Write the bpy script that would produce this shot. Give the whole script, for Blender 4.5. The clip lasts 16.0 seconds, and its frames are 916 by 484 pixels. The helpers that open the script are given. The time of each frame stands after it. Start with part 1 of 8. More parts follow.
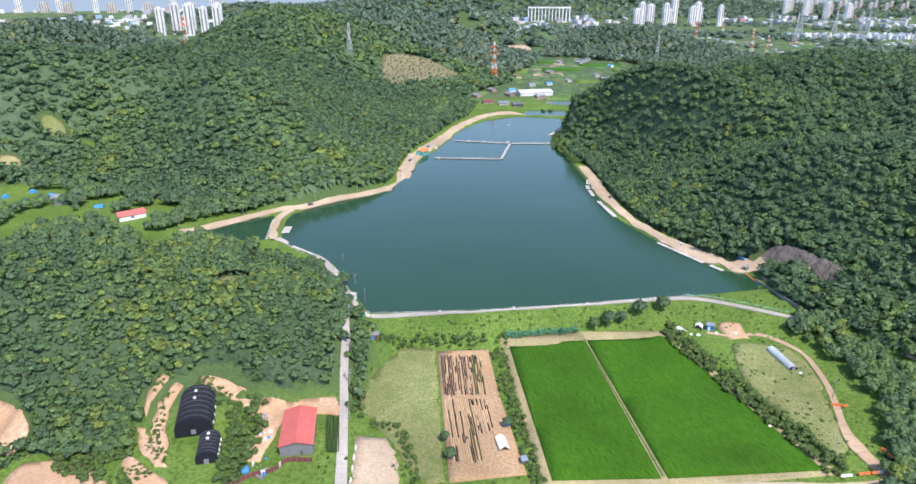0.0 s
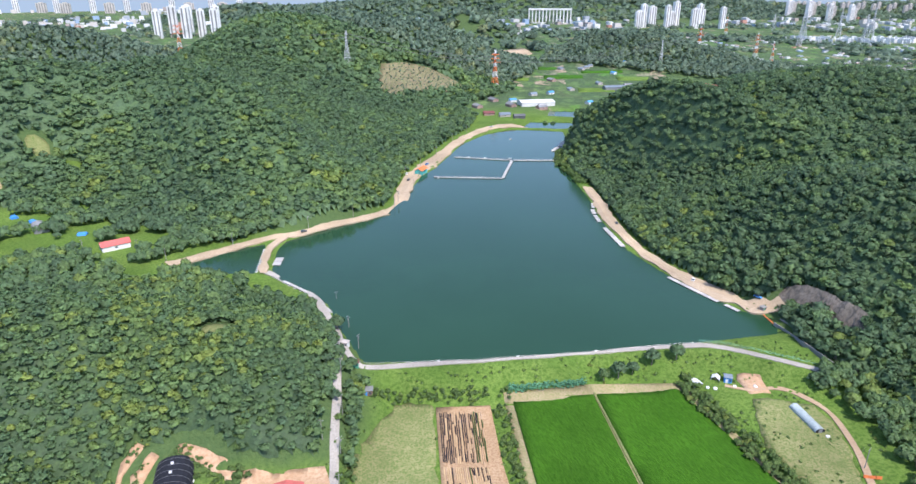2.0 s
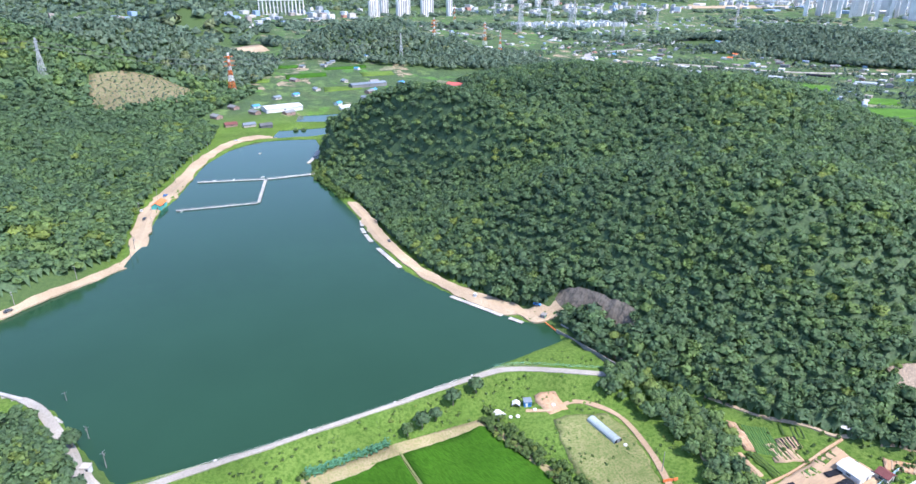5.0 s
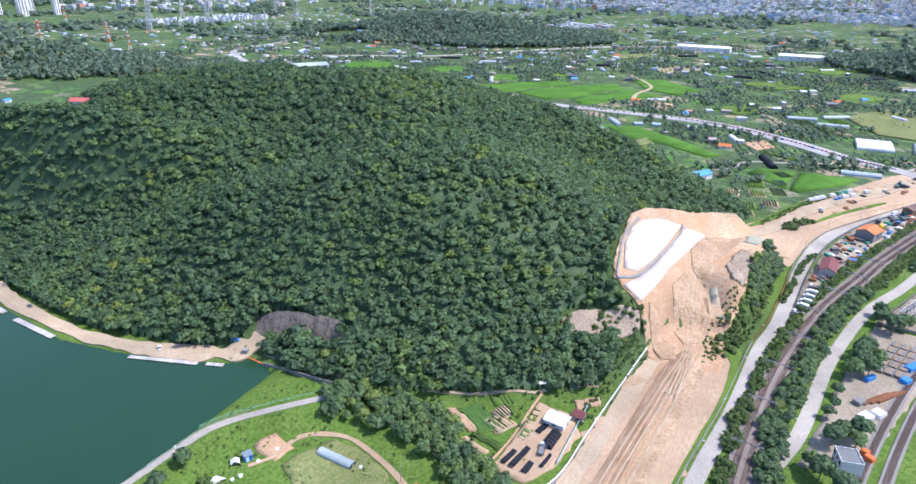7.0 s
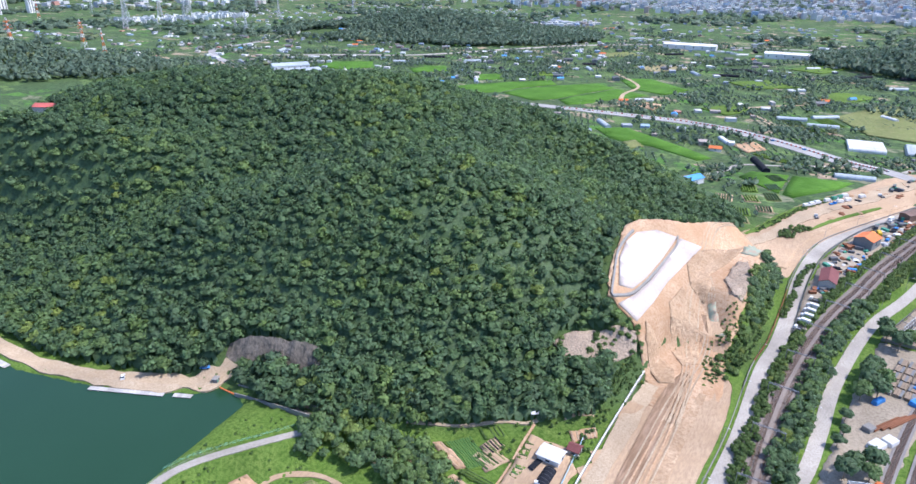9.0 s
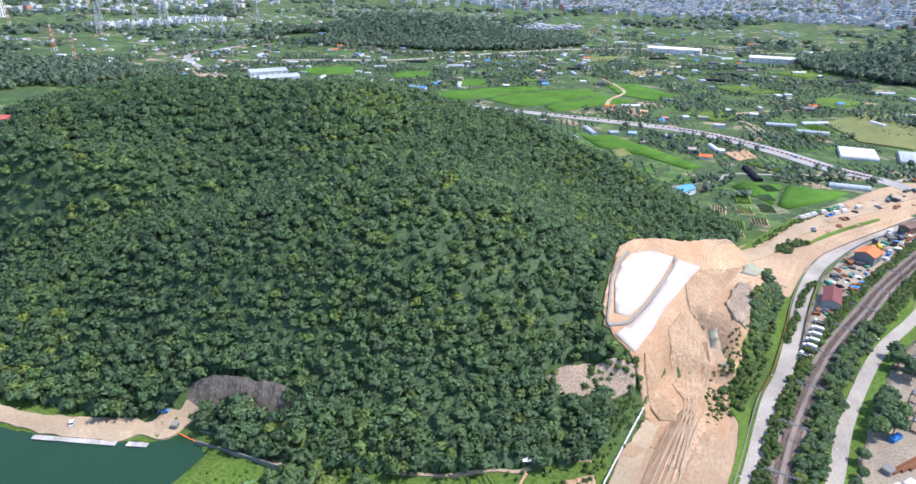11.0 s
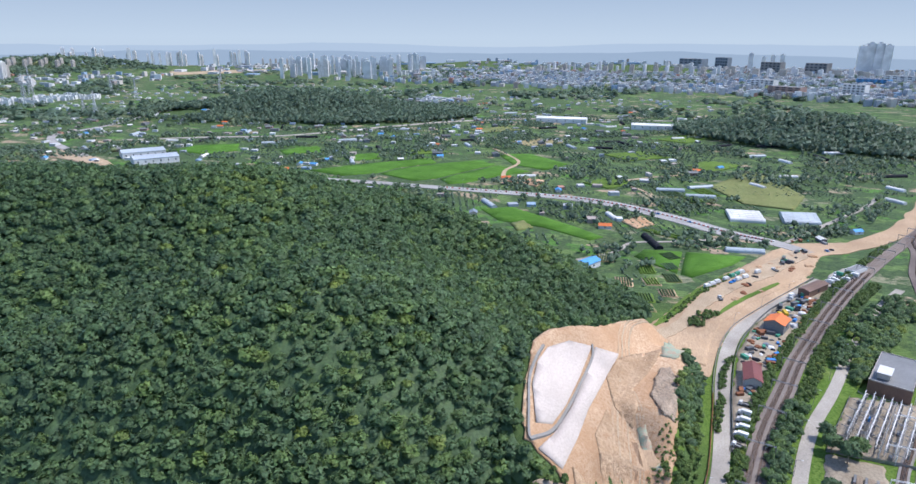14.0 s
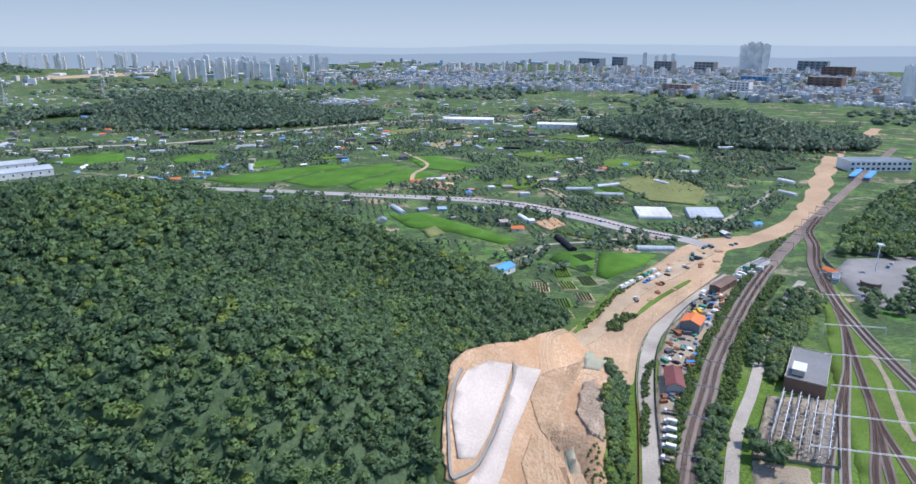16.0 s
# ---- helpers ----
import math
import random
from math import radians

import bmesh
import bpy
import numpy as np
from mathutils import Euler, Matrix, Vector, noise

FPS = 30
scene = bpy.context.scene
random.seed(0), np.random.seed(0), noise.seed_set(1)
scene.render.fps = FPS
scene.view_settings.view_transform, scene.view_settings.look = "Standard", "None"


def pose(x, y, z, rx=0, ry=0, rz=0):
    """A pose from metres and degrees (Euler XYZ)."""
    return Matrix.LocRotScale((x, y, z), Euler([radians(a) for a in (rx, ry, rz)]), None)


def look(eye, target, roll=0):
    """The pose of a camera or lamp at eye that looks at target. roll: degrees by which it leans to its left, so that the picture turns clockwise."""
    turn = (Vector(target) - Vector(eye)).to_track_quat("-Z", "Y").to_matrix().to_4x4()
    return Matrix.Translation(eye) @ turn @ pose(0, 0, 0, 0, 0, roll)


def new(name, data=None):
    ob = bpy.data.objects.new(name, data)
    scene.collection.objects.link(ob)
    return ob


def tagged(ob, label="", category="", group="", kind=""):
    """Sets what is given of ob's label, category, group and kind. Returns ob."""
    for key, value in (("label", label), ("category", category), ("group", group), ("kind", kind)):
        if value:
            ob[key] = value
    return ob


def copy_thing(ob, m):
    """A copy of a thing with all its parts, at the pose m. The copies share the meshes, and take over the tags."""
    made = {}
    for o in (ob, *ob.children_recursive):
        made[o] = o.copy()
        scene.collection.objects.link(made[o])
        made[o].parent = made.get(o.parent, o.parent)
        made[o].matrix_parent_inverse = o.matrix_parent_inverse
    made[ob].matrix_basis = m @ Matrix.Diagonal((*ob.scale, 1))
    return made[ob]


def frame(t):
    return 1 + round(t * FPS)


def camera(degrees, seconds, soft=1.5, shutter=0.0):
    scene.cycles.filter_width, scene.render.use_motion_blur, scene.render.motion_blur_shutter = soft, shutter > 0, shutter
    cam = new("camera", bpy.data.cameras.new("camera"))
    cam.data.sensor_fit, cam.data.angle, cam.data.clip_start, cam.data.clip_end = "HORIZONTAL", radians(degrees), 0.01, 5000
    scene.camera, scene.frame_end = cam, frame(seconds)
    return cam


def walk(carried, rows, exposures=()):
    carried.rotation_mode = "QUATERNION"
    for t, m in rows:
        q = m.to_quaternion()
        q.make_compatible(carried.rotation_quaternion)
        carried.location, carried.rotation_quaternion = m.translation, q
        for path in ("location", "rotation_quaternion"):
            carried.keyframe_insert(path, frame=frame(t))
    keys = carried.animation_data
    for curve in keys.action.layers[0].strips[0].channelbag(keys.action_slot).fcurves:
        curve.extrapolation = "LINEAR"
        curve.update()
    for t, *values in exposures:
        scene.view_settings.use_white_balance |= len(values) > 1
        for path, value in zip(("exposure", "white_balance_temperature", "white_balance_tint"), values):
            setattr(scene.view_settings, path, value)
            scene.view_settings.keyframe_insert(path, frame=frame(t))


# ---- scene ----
cam = camera(70.8, 16.0)
METRES, EYE, TILT, LEAN, TURN = 212.0, 152.0, -21.8, 0.0, 0.0
ROWS = [
    (0.0, 0.0, 0.0, 0.0, 0.0, 0.0, 0.0),
    (0.5, -0.0001, 0.0247, 0.0254, -0.0, -0.0, -0.0),
    (1.0, -0.0002, 0.0492, 0.051, -0.0, -0.0, -0.02),
    (1.5, -0.0002, 0.0737, 0.0763, -0.0, -0.02, -0.03),
    (2.0, -0.0004, 0.0982, 0.1015, -0.01, -0.14, -0.04),
    (2.5, -0.0005, 0.1234, 0.126, -0.0, -0.64, -0.03),
    (3.0, -0.0004, 0.1488, 0.151, -0.07, -1.11, -0.02),
    (5.5, 0.0259, 0.2702, 0.2381, -28.87, -4.04, 10.74),
    (6.0, 0.039, 0.2878, 0.2505, -36.95, -5.92, 13.31),
    (6.5, 0.0537, 0.3019, 0.2627, -44.83, -8.09, 15.55),
    (7.0, 0.0694, 0.3159, 0.2741, -49.74, -9.75, 16.68),
    (7.5, 0.0867, 0.3278, 0.2847, -51.01, -10.39, 16.98),
    (8.0, 0.1063, 0.342, 0.2908, -51.02, -10.39, 17.01),
    (8.5, 0.1294, 0.3569, 0.2967, -51.0, -10.35, 16.94),
    (11.0, 0.2581, 0.4407, 0.3295, -52.63, -10.62, 17.29),
    (11.5, 0.2862, 0.4569, 0.3371, -53.43, -7.81, 17.42),
    (12.0, 0.3141, 0.4723, 0.3419, -54.36, -5.38, 17.62),
    (12.5, 0.3434, 0.488, 0.3472, -55.26, -5.56, 17.83),
    (13.0, 0.3734, 0.5019, 0.3518, -56.95, -6.05, 18.2),
    (13.5, 0.4034, 0.516, 0.3557, -59.29, -6.76, 18.68),
    (14.0, 0.4337, 0.5294, 0.3594, -62.12, -7.65, 19.18),
    (14.5, 0.4643, 0.5411, 0.3615, -64.5, -8.41, 19.6),
    (15.0, 0.4947, 0.5523, 0.3643, -66.8, -9.18, 19.96),
    (15.5, 0.5251, 0.5626, 0.3666, -68.87, -9.88, 20.24),
    (16.0, 0.5559, 0.5717, 0.3683, -70.68, -10.49, 20.46),
]
walk(cam, [(t, pose(0, 0, EYE, TILT, LEAN, TURN) @ pose(METRES * x, METRES * y, METRES * z, 90 + pitch, roll, yaw)) for t, x, y, z, yaw, pitch, roll in ROWS],
     [(0.0, 1.08, 6350, 18), (3.2, 1.12, 6100, 18), (5.3, 1.36, 5980, 18), (6.0, 1.23, 5950, 19), (7.0, 1.06, 5930, 19), (8.7, 1.0, 5930, 19), (11.0, 1.0, 6180, 17), (11.8, 0.75, 6120, 16), (12.5, 0.72, 6100, 16), (16.0, 0.63, 6100, 16)])

# ---- sky, sun ----
SUN_AZ = radians(146)      # bearing from +y towards +x
SUN_EL = radians(57)
world = bpy.data.worlds.new("world")
scene.world = world
world.use_nodes = True
wn = world.node_tree.nodes
sky = wn.new("ShaderNodeTexSky")
sky.sky_type = "NISHITA"
sky.sun_disc = False
sky.sun_elevation, sky.sun_rotation = SUN_EL, SUN_AZ
sky.altitude = 300
sky.air_density, sky.dust_density, sky.ozone_density = 1.0, 1.0, 3.0
wn["Background"].inputs["Strength"].default_value = 0.15
world.node_tree.links.new(sky.outputs[0], wn["Background"].inputs["Color"])
sun_data = bpy.data.lights.new("sun", "SUN")
sun_data.energy, sun_data.angle, sun_data.color = 2.75, radians(0.6), (1.0, 0.945, 0.84)
sun = new("sun", sun_data)
sun_way = Vector((math.sin(SUN_AZ) * math.cos(SUN_EL), math.cos(SUN_AZ) * math.cos(SUN_EL), math.sin(SUN_EL)))
sun.matrix_world = look(sun_way * 900, (0, 0, 0))

# ---- materials ----
def ramp(nt, fac, stops):
    r = nt.nodes.new("ShaderNodeValToRGB")
    while len(r.color_ramp.elements) < len(stops):
        r.color_ramp.elements.new(0.5)
    for e, (p, c) in zip(r.color_ramp.elements, stops):
        e.position, e.color = p, (*c, 1)
    nt.links.new(fac, r.inputs[0])
    return r.outputs[0]


def mix(nt, kind, fac, a, b):
    m = nt.nodes.new("ShaderNodeMix")
    m.data_type, m.blend_type = "RGBA", kind
    for sock, v in ((m.inputs[0], fac), (m.inputs[6], a), (m.inputs[7], b)):
        if hasattr(v, "node"):
            nt.links.new(v, sock)
        elif isinstance(v, (int, float)):
            sock.default_value = v
        else:
            sock.default_value = (*v, 1)
    return m.outputs[2]


def tex(nt, scale, detail=4, rough=0.6, stretch=None, turn=0.0):
    n = nt.nodes.new("ShaderNodeTexNoise")
    n.inputs["Scale"].default_value, n.inputs["Detail"].default_value, n.inputs["Roughness"].default_value = scale, detail, rough
    g = nt.nodes.new("ShaderNodeNewGeometry")
    src = g.outputs["Position"]
    if stretch:
        mp = nt.nodes.new("ShaderNodeMapping")
        mp.vector_type = "TEXTURE"
        mp.inputs["Rotation"].default_value = (0, 0, turn)
        mp.inputs["Scale"].default_value = stretch
        nt.links.new(src, mp.inputs[0])
        src = mp.outputs[0]
    nt.links.new(src, n.inputs["Vector"])
    return n.outputs["Fac"]


def material(name, a, b, c=None, scale=0.3, fine=4.0, rough=0.85, bump=0.3, metal=0.0, stretch=None, turn=0.0, spec=0.12, island=0.0, rand=0.0, coarse=0.03):
    """Two colours by a broad noise, a third worked in by a fine one; relief from the fine noise."""
    m = bpy.data.materials.new(name)
    m.use_nodes = True
    nt = m.node_tree
    p = nt.nodes["Principled BSDF"]
    p.inputs["Roughness"].default_value, p.inputs["Metallic"].default_value = rough, metal
    p.inputs["Specular IOR Level"].default_value = spec
    broad, small = tex(nt, scale, 5, 0.65), tex(nt, fine, 3, 0.7, stretch, turn)
    col = ramp(nt, broad, [(0.32, a), (0.68, b)])
    if c:
        f = ramp(nt, small, [(0.42, (0, 0, 0)), (0.62, (1, 1, 1))])
        col = mix(nt, "MIX", f, col, c)
    wide = ramp(nt, tex(nt, coarse, 2, 0.5), [(0.3, (0.82, 0.82, 0.82)), (0.7, (1.15, 1.15, 1.15))])
    col = mix(nt, "MULTIPLY", 1.0, col, wide)
    if island or rand:
        if island:
            src = nt.nodes.new("ShaderNodeNewGeometry").outputs["Random Per Island"]
        else:
            src = nt.nodes.new("ShaderNodeObjectInfo").outputs["Random"]
        k = island or rand
        col = mix(nt, "MULTIPLY", 1.0, col, ramp(nt, src, [(0.0, (1 - k, 1 - k, 1 - k)), (1.0, (1 + k, 1 + k, 1 + k))]))
    nt.links.new(col, p.inputs["Base Color"])
    if bump:
        bn = nt.nodes.new("ShaderNodeBump")
        bn.inputs["Strength"].default_value, bn.inputs["Distance"].default_value = bump, 0.6 / fine
        nt.links.new(small, bn.inputs["Height"])
        nt.links.new(bn.outputs[0], p.inputs["Normal"])
    return m


def foliage(name, dark, mid, light, leaf=0.6, k=0.3, through_leaf=0.4):
    """Leaves: colour by tree (attribute tint), by leaf spray and by a soft noise; some light comes through them."""
    m = bpy.data.materials.new(name)
    m.use_nodes = True
    nt = m.node_tree
    p = nt.nodes["Principled BSDF"]
    p.inputs["Roughness"].default_value, p.inputs["Specular IOR Level"].default_value = 0.55, 0.3
    at = nt.nodes.new("ShaderNodeAttribute")
    at.attribute_name = "tint"
    col = ramp(nt, at.outputs["Fac"], [(0.0, dark), (0.55, mid), (0.88, light), (1.0, (light[0] * 1.35, light[1] * 1.15, light[2] * 0.9))])
    isl = nt.nodes.new("ShaderNodeNewGeometry").outputs["Random Per Island"]
    col = mix(nt, "MULTIPLY", 1.0, col, ramp(nt, isl, [(0, (1 - k, 1 - k, 1 - k)), (1, (1 + k, 1 + k, 1 + k))]))
    col = mix(nt, "MULTIPLY", 1.0, col, ramp(nt, tex(nt, leaf, 3, 0.7), [(0.33, (0.75, 0.75, 0.75)), (0.68, (1.25, 1.25, 1.2))]))
    nt.links.new(col, p.inputs["Base Color"])
    bn = nt.nodes.new("ShaderNodeBump")
    bn.inputs["Strength"].default_value, bn.inputs["Distance"].default_value = 0.8, 0.5
    nt.links.new(tex(nt, leaf * 2.2, 2, 0.7), bn.inputs["Height"])
    nt.links.new(bn.outputs[0], p.inputs["Normal"])
    tr = nt.nodes.new("ShaderNodeBsdfTranslucent")
    nt.links.new(col, tr.inputs["Color"])
    ms = nt.nodes.new("ShaderNodeMixShader")
    ms.inputs[0].default_value = through_leaf
    nt.links.new(p.outputs[0], ms.inputs[1])
    nt.links.new(tr.outputs[0], ms.inputs[2])
    nt.links.new(ms.outputs[0], nt.nodes["Material Output"].inputs["Surface"])
    return m


M = {
    "leaf": foliage("leaf", (0.09, 0.155, 0.083), (0.12, 0.203, 0.09), (0.165, 0.255, 0.08)),
    # leaf copy for far trees, paler and bluer: distance haze put into the colour
    "leaf_haze": foliage("leaf_haze", (0.105, 0.165, 0.115), (0.135, 0.2, 0.135), (0.16, 0.225, 0.14), 0.2),
    "shrub": foliage("shrub", (0.085, 0.145, 0.045), (0.115, 0.19, 0.055), (0.15, 0.225, 0.065), 0.9),
    "ground": material("meadow", (0.098, 0.175, 0.03), (0.15, 0.22, 0.048), (0.065, 0.125, 0.02), 0.07, 0.7, 0.95, 0.9),
    "grass": material("grass", (0.105, 0.18, 0.03), (0.15, 0.215, 0.045), (0.075, 0.14, 0.025), 0.12, 1.2, 0.95, 0.6),
    "drygrass": material("dry_grass", (0.17, 0.19, 0.07), (0.265, 0.245, 0.115), (0.115, 0.16, 0.045), 0.16, 1.1, 0.95, 0.4),
    "rice": material("rice", (0.045, 0.135, 0.008), (0.06, 0.162, 0.011), (0.022, 0.078, 0.003), 0.09, 1.3, 0.9, 0.8, stretch=(0.25, 3.0, 1.0), turn=radians(20)),
    # lighter copy of rice for the plain's paddies, with haze mixed into the green
    "rice_pale": material("rice_in_haze", (0.075, 0.18, 0.022), (0.1, 0.215, 0.032), (0.055, 0.14, 0.015), 0.03, 0.5, 0.9, 0.5, stretch=(0.25, 3.0, 1.0), turn=radians(30)),
    "soil": material("soil", (0.42, 0.29, 0.175), (0.49, 0.365, 0.24), (0.37, 0.26, 0.17), 0.05, 0.8, 0.95, 0.4, stretch=(2.2, 0.7, 1.0), turn=0.1, coarse=0.015),
    "clay": material("clay", (0.4, 0.235, 0.125), (0.56, 0.42, 0.285), (0.4, 0.25, 0.145), 0.035, 0.7, 0.95, 0.5, coarse=0.02),
    "bank": material("field_bank", (0.3, 0.24, 0.13), (0.38, 0.31, 0.19), (0.22, 0.22, 0.09), 0.15, 1.2, 0.95, 0.4),
    "dust": material("dusty_yard", (0.33, 0.28, 0.21), (0.4, 0.345, 0.265), (0.27, 0.225, 0.165), 0.08, 0.9, 0.95, 0.3),
    "sand": material("sand", (0.42, 0.32, 0.215), (0.48, 0.385, 0.275), (0.35, 0.265, 0.17), 0.1, 1.2, 0.95, 0.4),
    "concrete": material("concrete", (0.361, 0.328, 0.287), (0.426, 0.394, 0.344), (0.303, 0.279, 0.238), 0.12, 1.5, 0.9, 0.15),
    "pad": material("geotextile", (0.54, 0.475, 0.42), (0.6, 0.535, 0.48), (0.5, 0.435, 0.38), 0.1, 1.0, 0.9, 0.3),
    "asphalt": material("asphalt", (0.23, 0.225, 0.221), (0.281, 0.276, 0.268), (0.196, 0.196, 0.191), 0.2, 3.0, 0.9, 0.1),
    "rock": material("rock", (0.4, 0.305, 0.22), (0.5, 0.4, 0.3), (0.29, 0.235, 0.18), 0.1, 0.5, 0.9, 0.8, stretch=(0.5, 0.5, 3.0)),
    "ballast": material("ballast", (0.17, 0.14, 0.125), (0.22, 0.18, 0.16), (0.12, 0.1, 0.09), 0.2, 4.0, 0.95, 0.5),
}


def water_material():
    m = bpy.data.materials.new("lake_water")
    m.use_nodes = True
    nt = m.node_tree
    p = nt.nodes["Principled BSDF"]
    col = ramp(nt, tex(nt, 0.012, 3, 0.5), [(0.3, (0.016, 0.05, 0.024)), (0.7, (0.019, 0.058, 0.029))])
    nt.links.new(col, p.inputs["Base Color"])
    p.inputs["Roughness"].default_value, p.inputs["IOR"].default_value = 0.09, 1.33
    bn = nt.nodes.new("ShaderNodeBump")
    bn.inputs["Strength"].default_value, bn.inputs["Distance"].default_value = 0.25, 0.15
    nt.links.new(tex(nt, 0.9, 3, 0.6), bn.inputs["Height"])
    nt.links.new(bn.outputs[0], p.inputs["Normal"])
    return m


M["water"] = water_material()


def plain_material():
    """Meadow, with a patchwork of small fields out on the plain."""
    m = M["ground"]
    nt = m.node_tree
    p = nt.nodes["Principled BSDF"]
    old = p.inputs["Base Color"].links[0].from_socket
    g = nt.nodes.new("ShaderNodeNewGeometry").outputs["Position"]
    mp = nt.nodes.new("ShaderNodeMapping")
    mp.inputs["Rotation"].default_value, mp.inputs["Scale"].default_value = (0, 0, 0.5), (1 / 19, 1 / 40, 0.0)
    nt.links.new(g, mp.inputs[0])
    wob = nt.nodes.new("ShaderNodeTexNoise")
    wob.inputs["Scale"].default_value = 0.01
    nt.links.new(g, wob.inputs["Vector"])
    add = nt.nodes.new("ShaderNodeMix")
    add.data_type, add.blend_type = "RGBA", "ADD"
    add.inputs[0].default_value = 1.4
    add.clamp_factor = False
    nt.links.new(mp.outputs[0], add.inputs[6])
    nt.links.new(wob.outputs["Color"], add.inputs[7])
    v = nt.nodes.new("ShaderNodeTexVoronoi")
    v.distance, v.inputs["Scale"].default_value = "CHEBYCHEV", 1.0
    nt.links.new(add.outputs[2], v.inputs["Vector"])
    sep = nt.nodes.new("ShaderNodeSeparateColor")
    nt.links.new(v.outputs["Color"], sep.inputs[0])
    fields = ramp(nt, sep.outputs[0], [(0.0, (0.07, 0.115, 0.05)), (0.25, (0.1, 0.165, 0.06)), (0.42, (0.075, 0.125, 0.055)), (0.58, (0.13, 0.2, 0.07)), (0.72, (0.09, 0.2, 0.045)), (0.81, (0.23, 0.23, 0.15)), (0.87, (0.085, 0.12, 0.055)), (0.94, (0.36, 0.28, 0.2))])
    fields.node.color_ramp.interpolation = "CONSTANT"
    fields = mix(nt, "MULTIPLY", 1.0, fields, ramp(nt, tex(nt, 0.25, 3, 0.7, (0.3, 2.0, 1.0), 0.5), [(0.38, (0.55, 0.6, 0.6)), (0.62, (1.35, 1.3, 1.25))]))
    # dark noise patches: scrub green, with shadow among bushes worked into the colour
    scrub = ramp(nt, tex(nt, 0.045, 4, 0.75), [(0.47, (0, 0, 0)), (0.55, (1, 1, 1))])
    fields = mix(nt, "MIX", scrub, fields, ramp(nt, tex(nt, 0.3, 3, 0.7), [(0.35, (0.04, 0.07, 0.035)), (0.65, (0.085, 0.13, 0.055))]))
    xyz = nt.nodes.new("ShaderNodeSeparateXYZ")
    nt.links.new(g, xyz.inputs[0])
    mr = nt.nodes.new("ShaderNodeMapRange")
    mr.inputs["From Min"].default_value, mr.inputs["From Max"].default_value = 470, 560
    nt.links.new(xyz.outputs[0], mr.inputs[0])
    mr2 = nt.nodes.new("ShaderNodeMapRange")
    mr2.inputs["From Min"].default_value, mr2.inputs["From Max"].default_value = 860, 960
    nt.links.new(xyz.outputs[1], mr2.inputs[0])
    mx = nt.nodes.new("ShaderNodeMath")
    mx.operation = "MAXIMUM"
    nt.links.new(mr.outputs[0], mx.inputs[0])
    nt.links.new(mr2.outputs[0], mx.inputs[1])
    wood = nt.nodes.new("ShaderNodeAttribute")
    wood.attribute_name = "wood"
    litter = ramp(nt, tex(nt, 0.5, 4, 0.7), [(0.3, (0.05, 0.09, 0.032)), (0.7, (0.085, 0.13, 0.045))])
    nt.links.new(mix(nt, "MIX", wood.outputs["Fac"], mix(nt, "MIX", mx.outputs[0], old, fields), litter), p.inputs["Base Color"])


plain_material()

# ---- the lie of the land ----
RNG = np.random.default_rng(7)


def curve(pts, n=8, closed=False):
    """Catmull-Rom line through pts."""
    p = np.array(pts, float)
    k = len(p)
    out = []
    for i in range(k if closed else k - 1):
        a, b, c, d = (p[(i + j) % k] if closed else p[min(max(i + j, 0), k - 1)] for j in (-1, 0, 1, 2))
        for t in np.linspace(0, 1, n, endpoint=False):
            out.append(0.5 * (2 * b + (c - a) * t + (2 * a - 5 * b + 4 * c - d) * t * t + (3 * b - a - 3 * c + d) * t ** 3))
    if not closed:
        out.append(p[-1])
    return np.array(out)


def line_dist(x, y, pts):
    """Distance to an open line, and the share of the way along it."""
    best, along = np.full(np.shape(x), 1e9), np.zeros(np.shape(x))
    n = len(pts) - 1
    for i in range(n):
        ax, ay, bx, by = *pts[i][:2], *pts[i + 1][:2]
        dx, dy = bx - ax, by - ay
        t = np.clip(((x - ax) * dx + (y - ay) * dy) / (dx * dx + dy * dy + 1e-9), 0, 1)
        d = np.hypot(x - ax - t * dx, y - ay - t * dy)
        near = d < best
        best = np.where(near, d, best)
        along = np.where(near, (i + t) / n, along)
    return best, along


def inside(x, y, poly):
    """Distance to a closed outline: positive within it."""
    p = np.array(poly, float)
    d, _ = line_dist(x, y, np.vstack([p, p[:1]]))
    odd = np.zeros(np.shape(x), bool)
    for i in range(len(p)):
        (ax, ay), (bx, by) = p[i][:2], p[(i + 1) % len(p)][:2]
        if ay != by:
            odd ^= ((ay > y) != (by > y)) & (x < (bx - ax) * (y - ay) / (by - ay) + ax)
    return np.where(odd, d, -d)


def step(a, b, v):
    t = np.clip((v - a) / (b - a), 0, 1)
    return t * t * (3 - 2 * t)


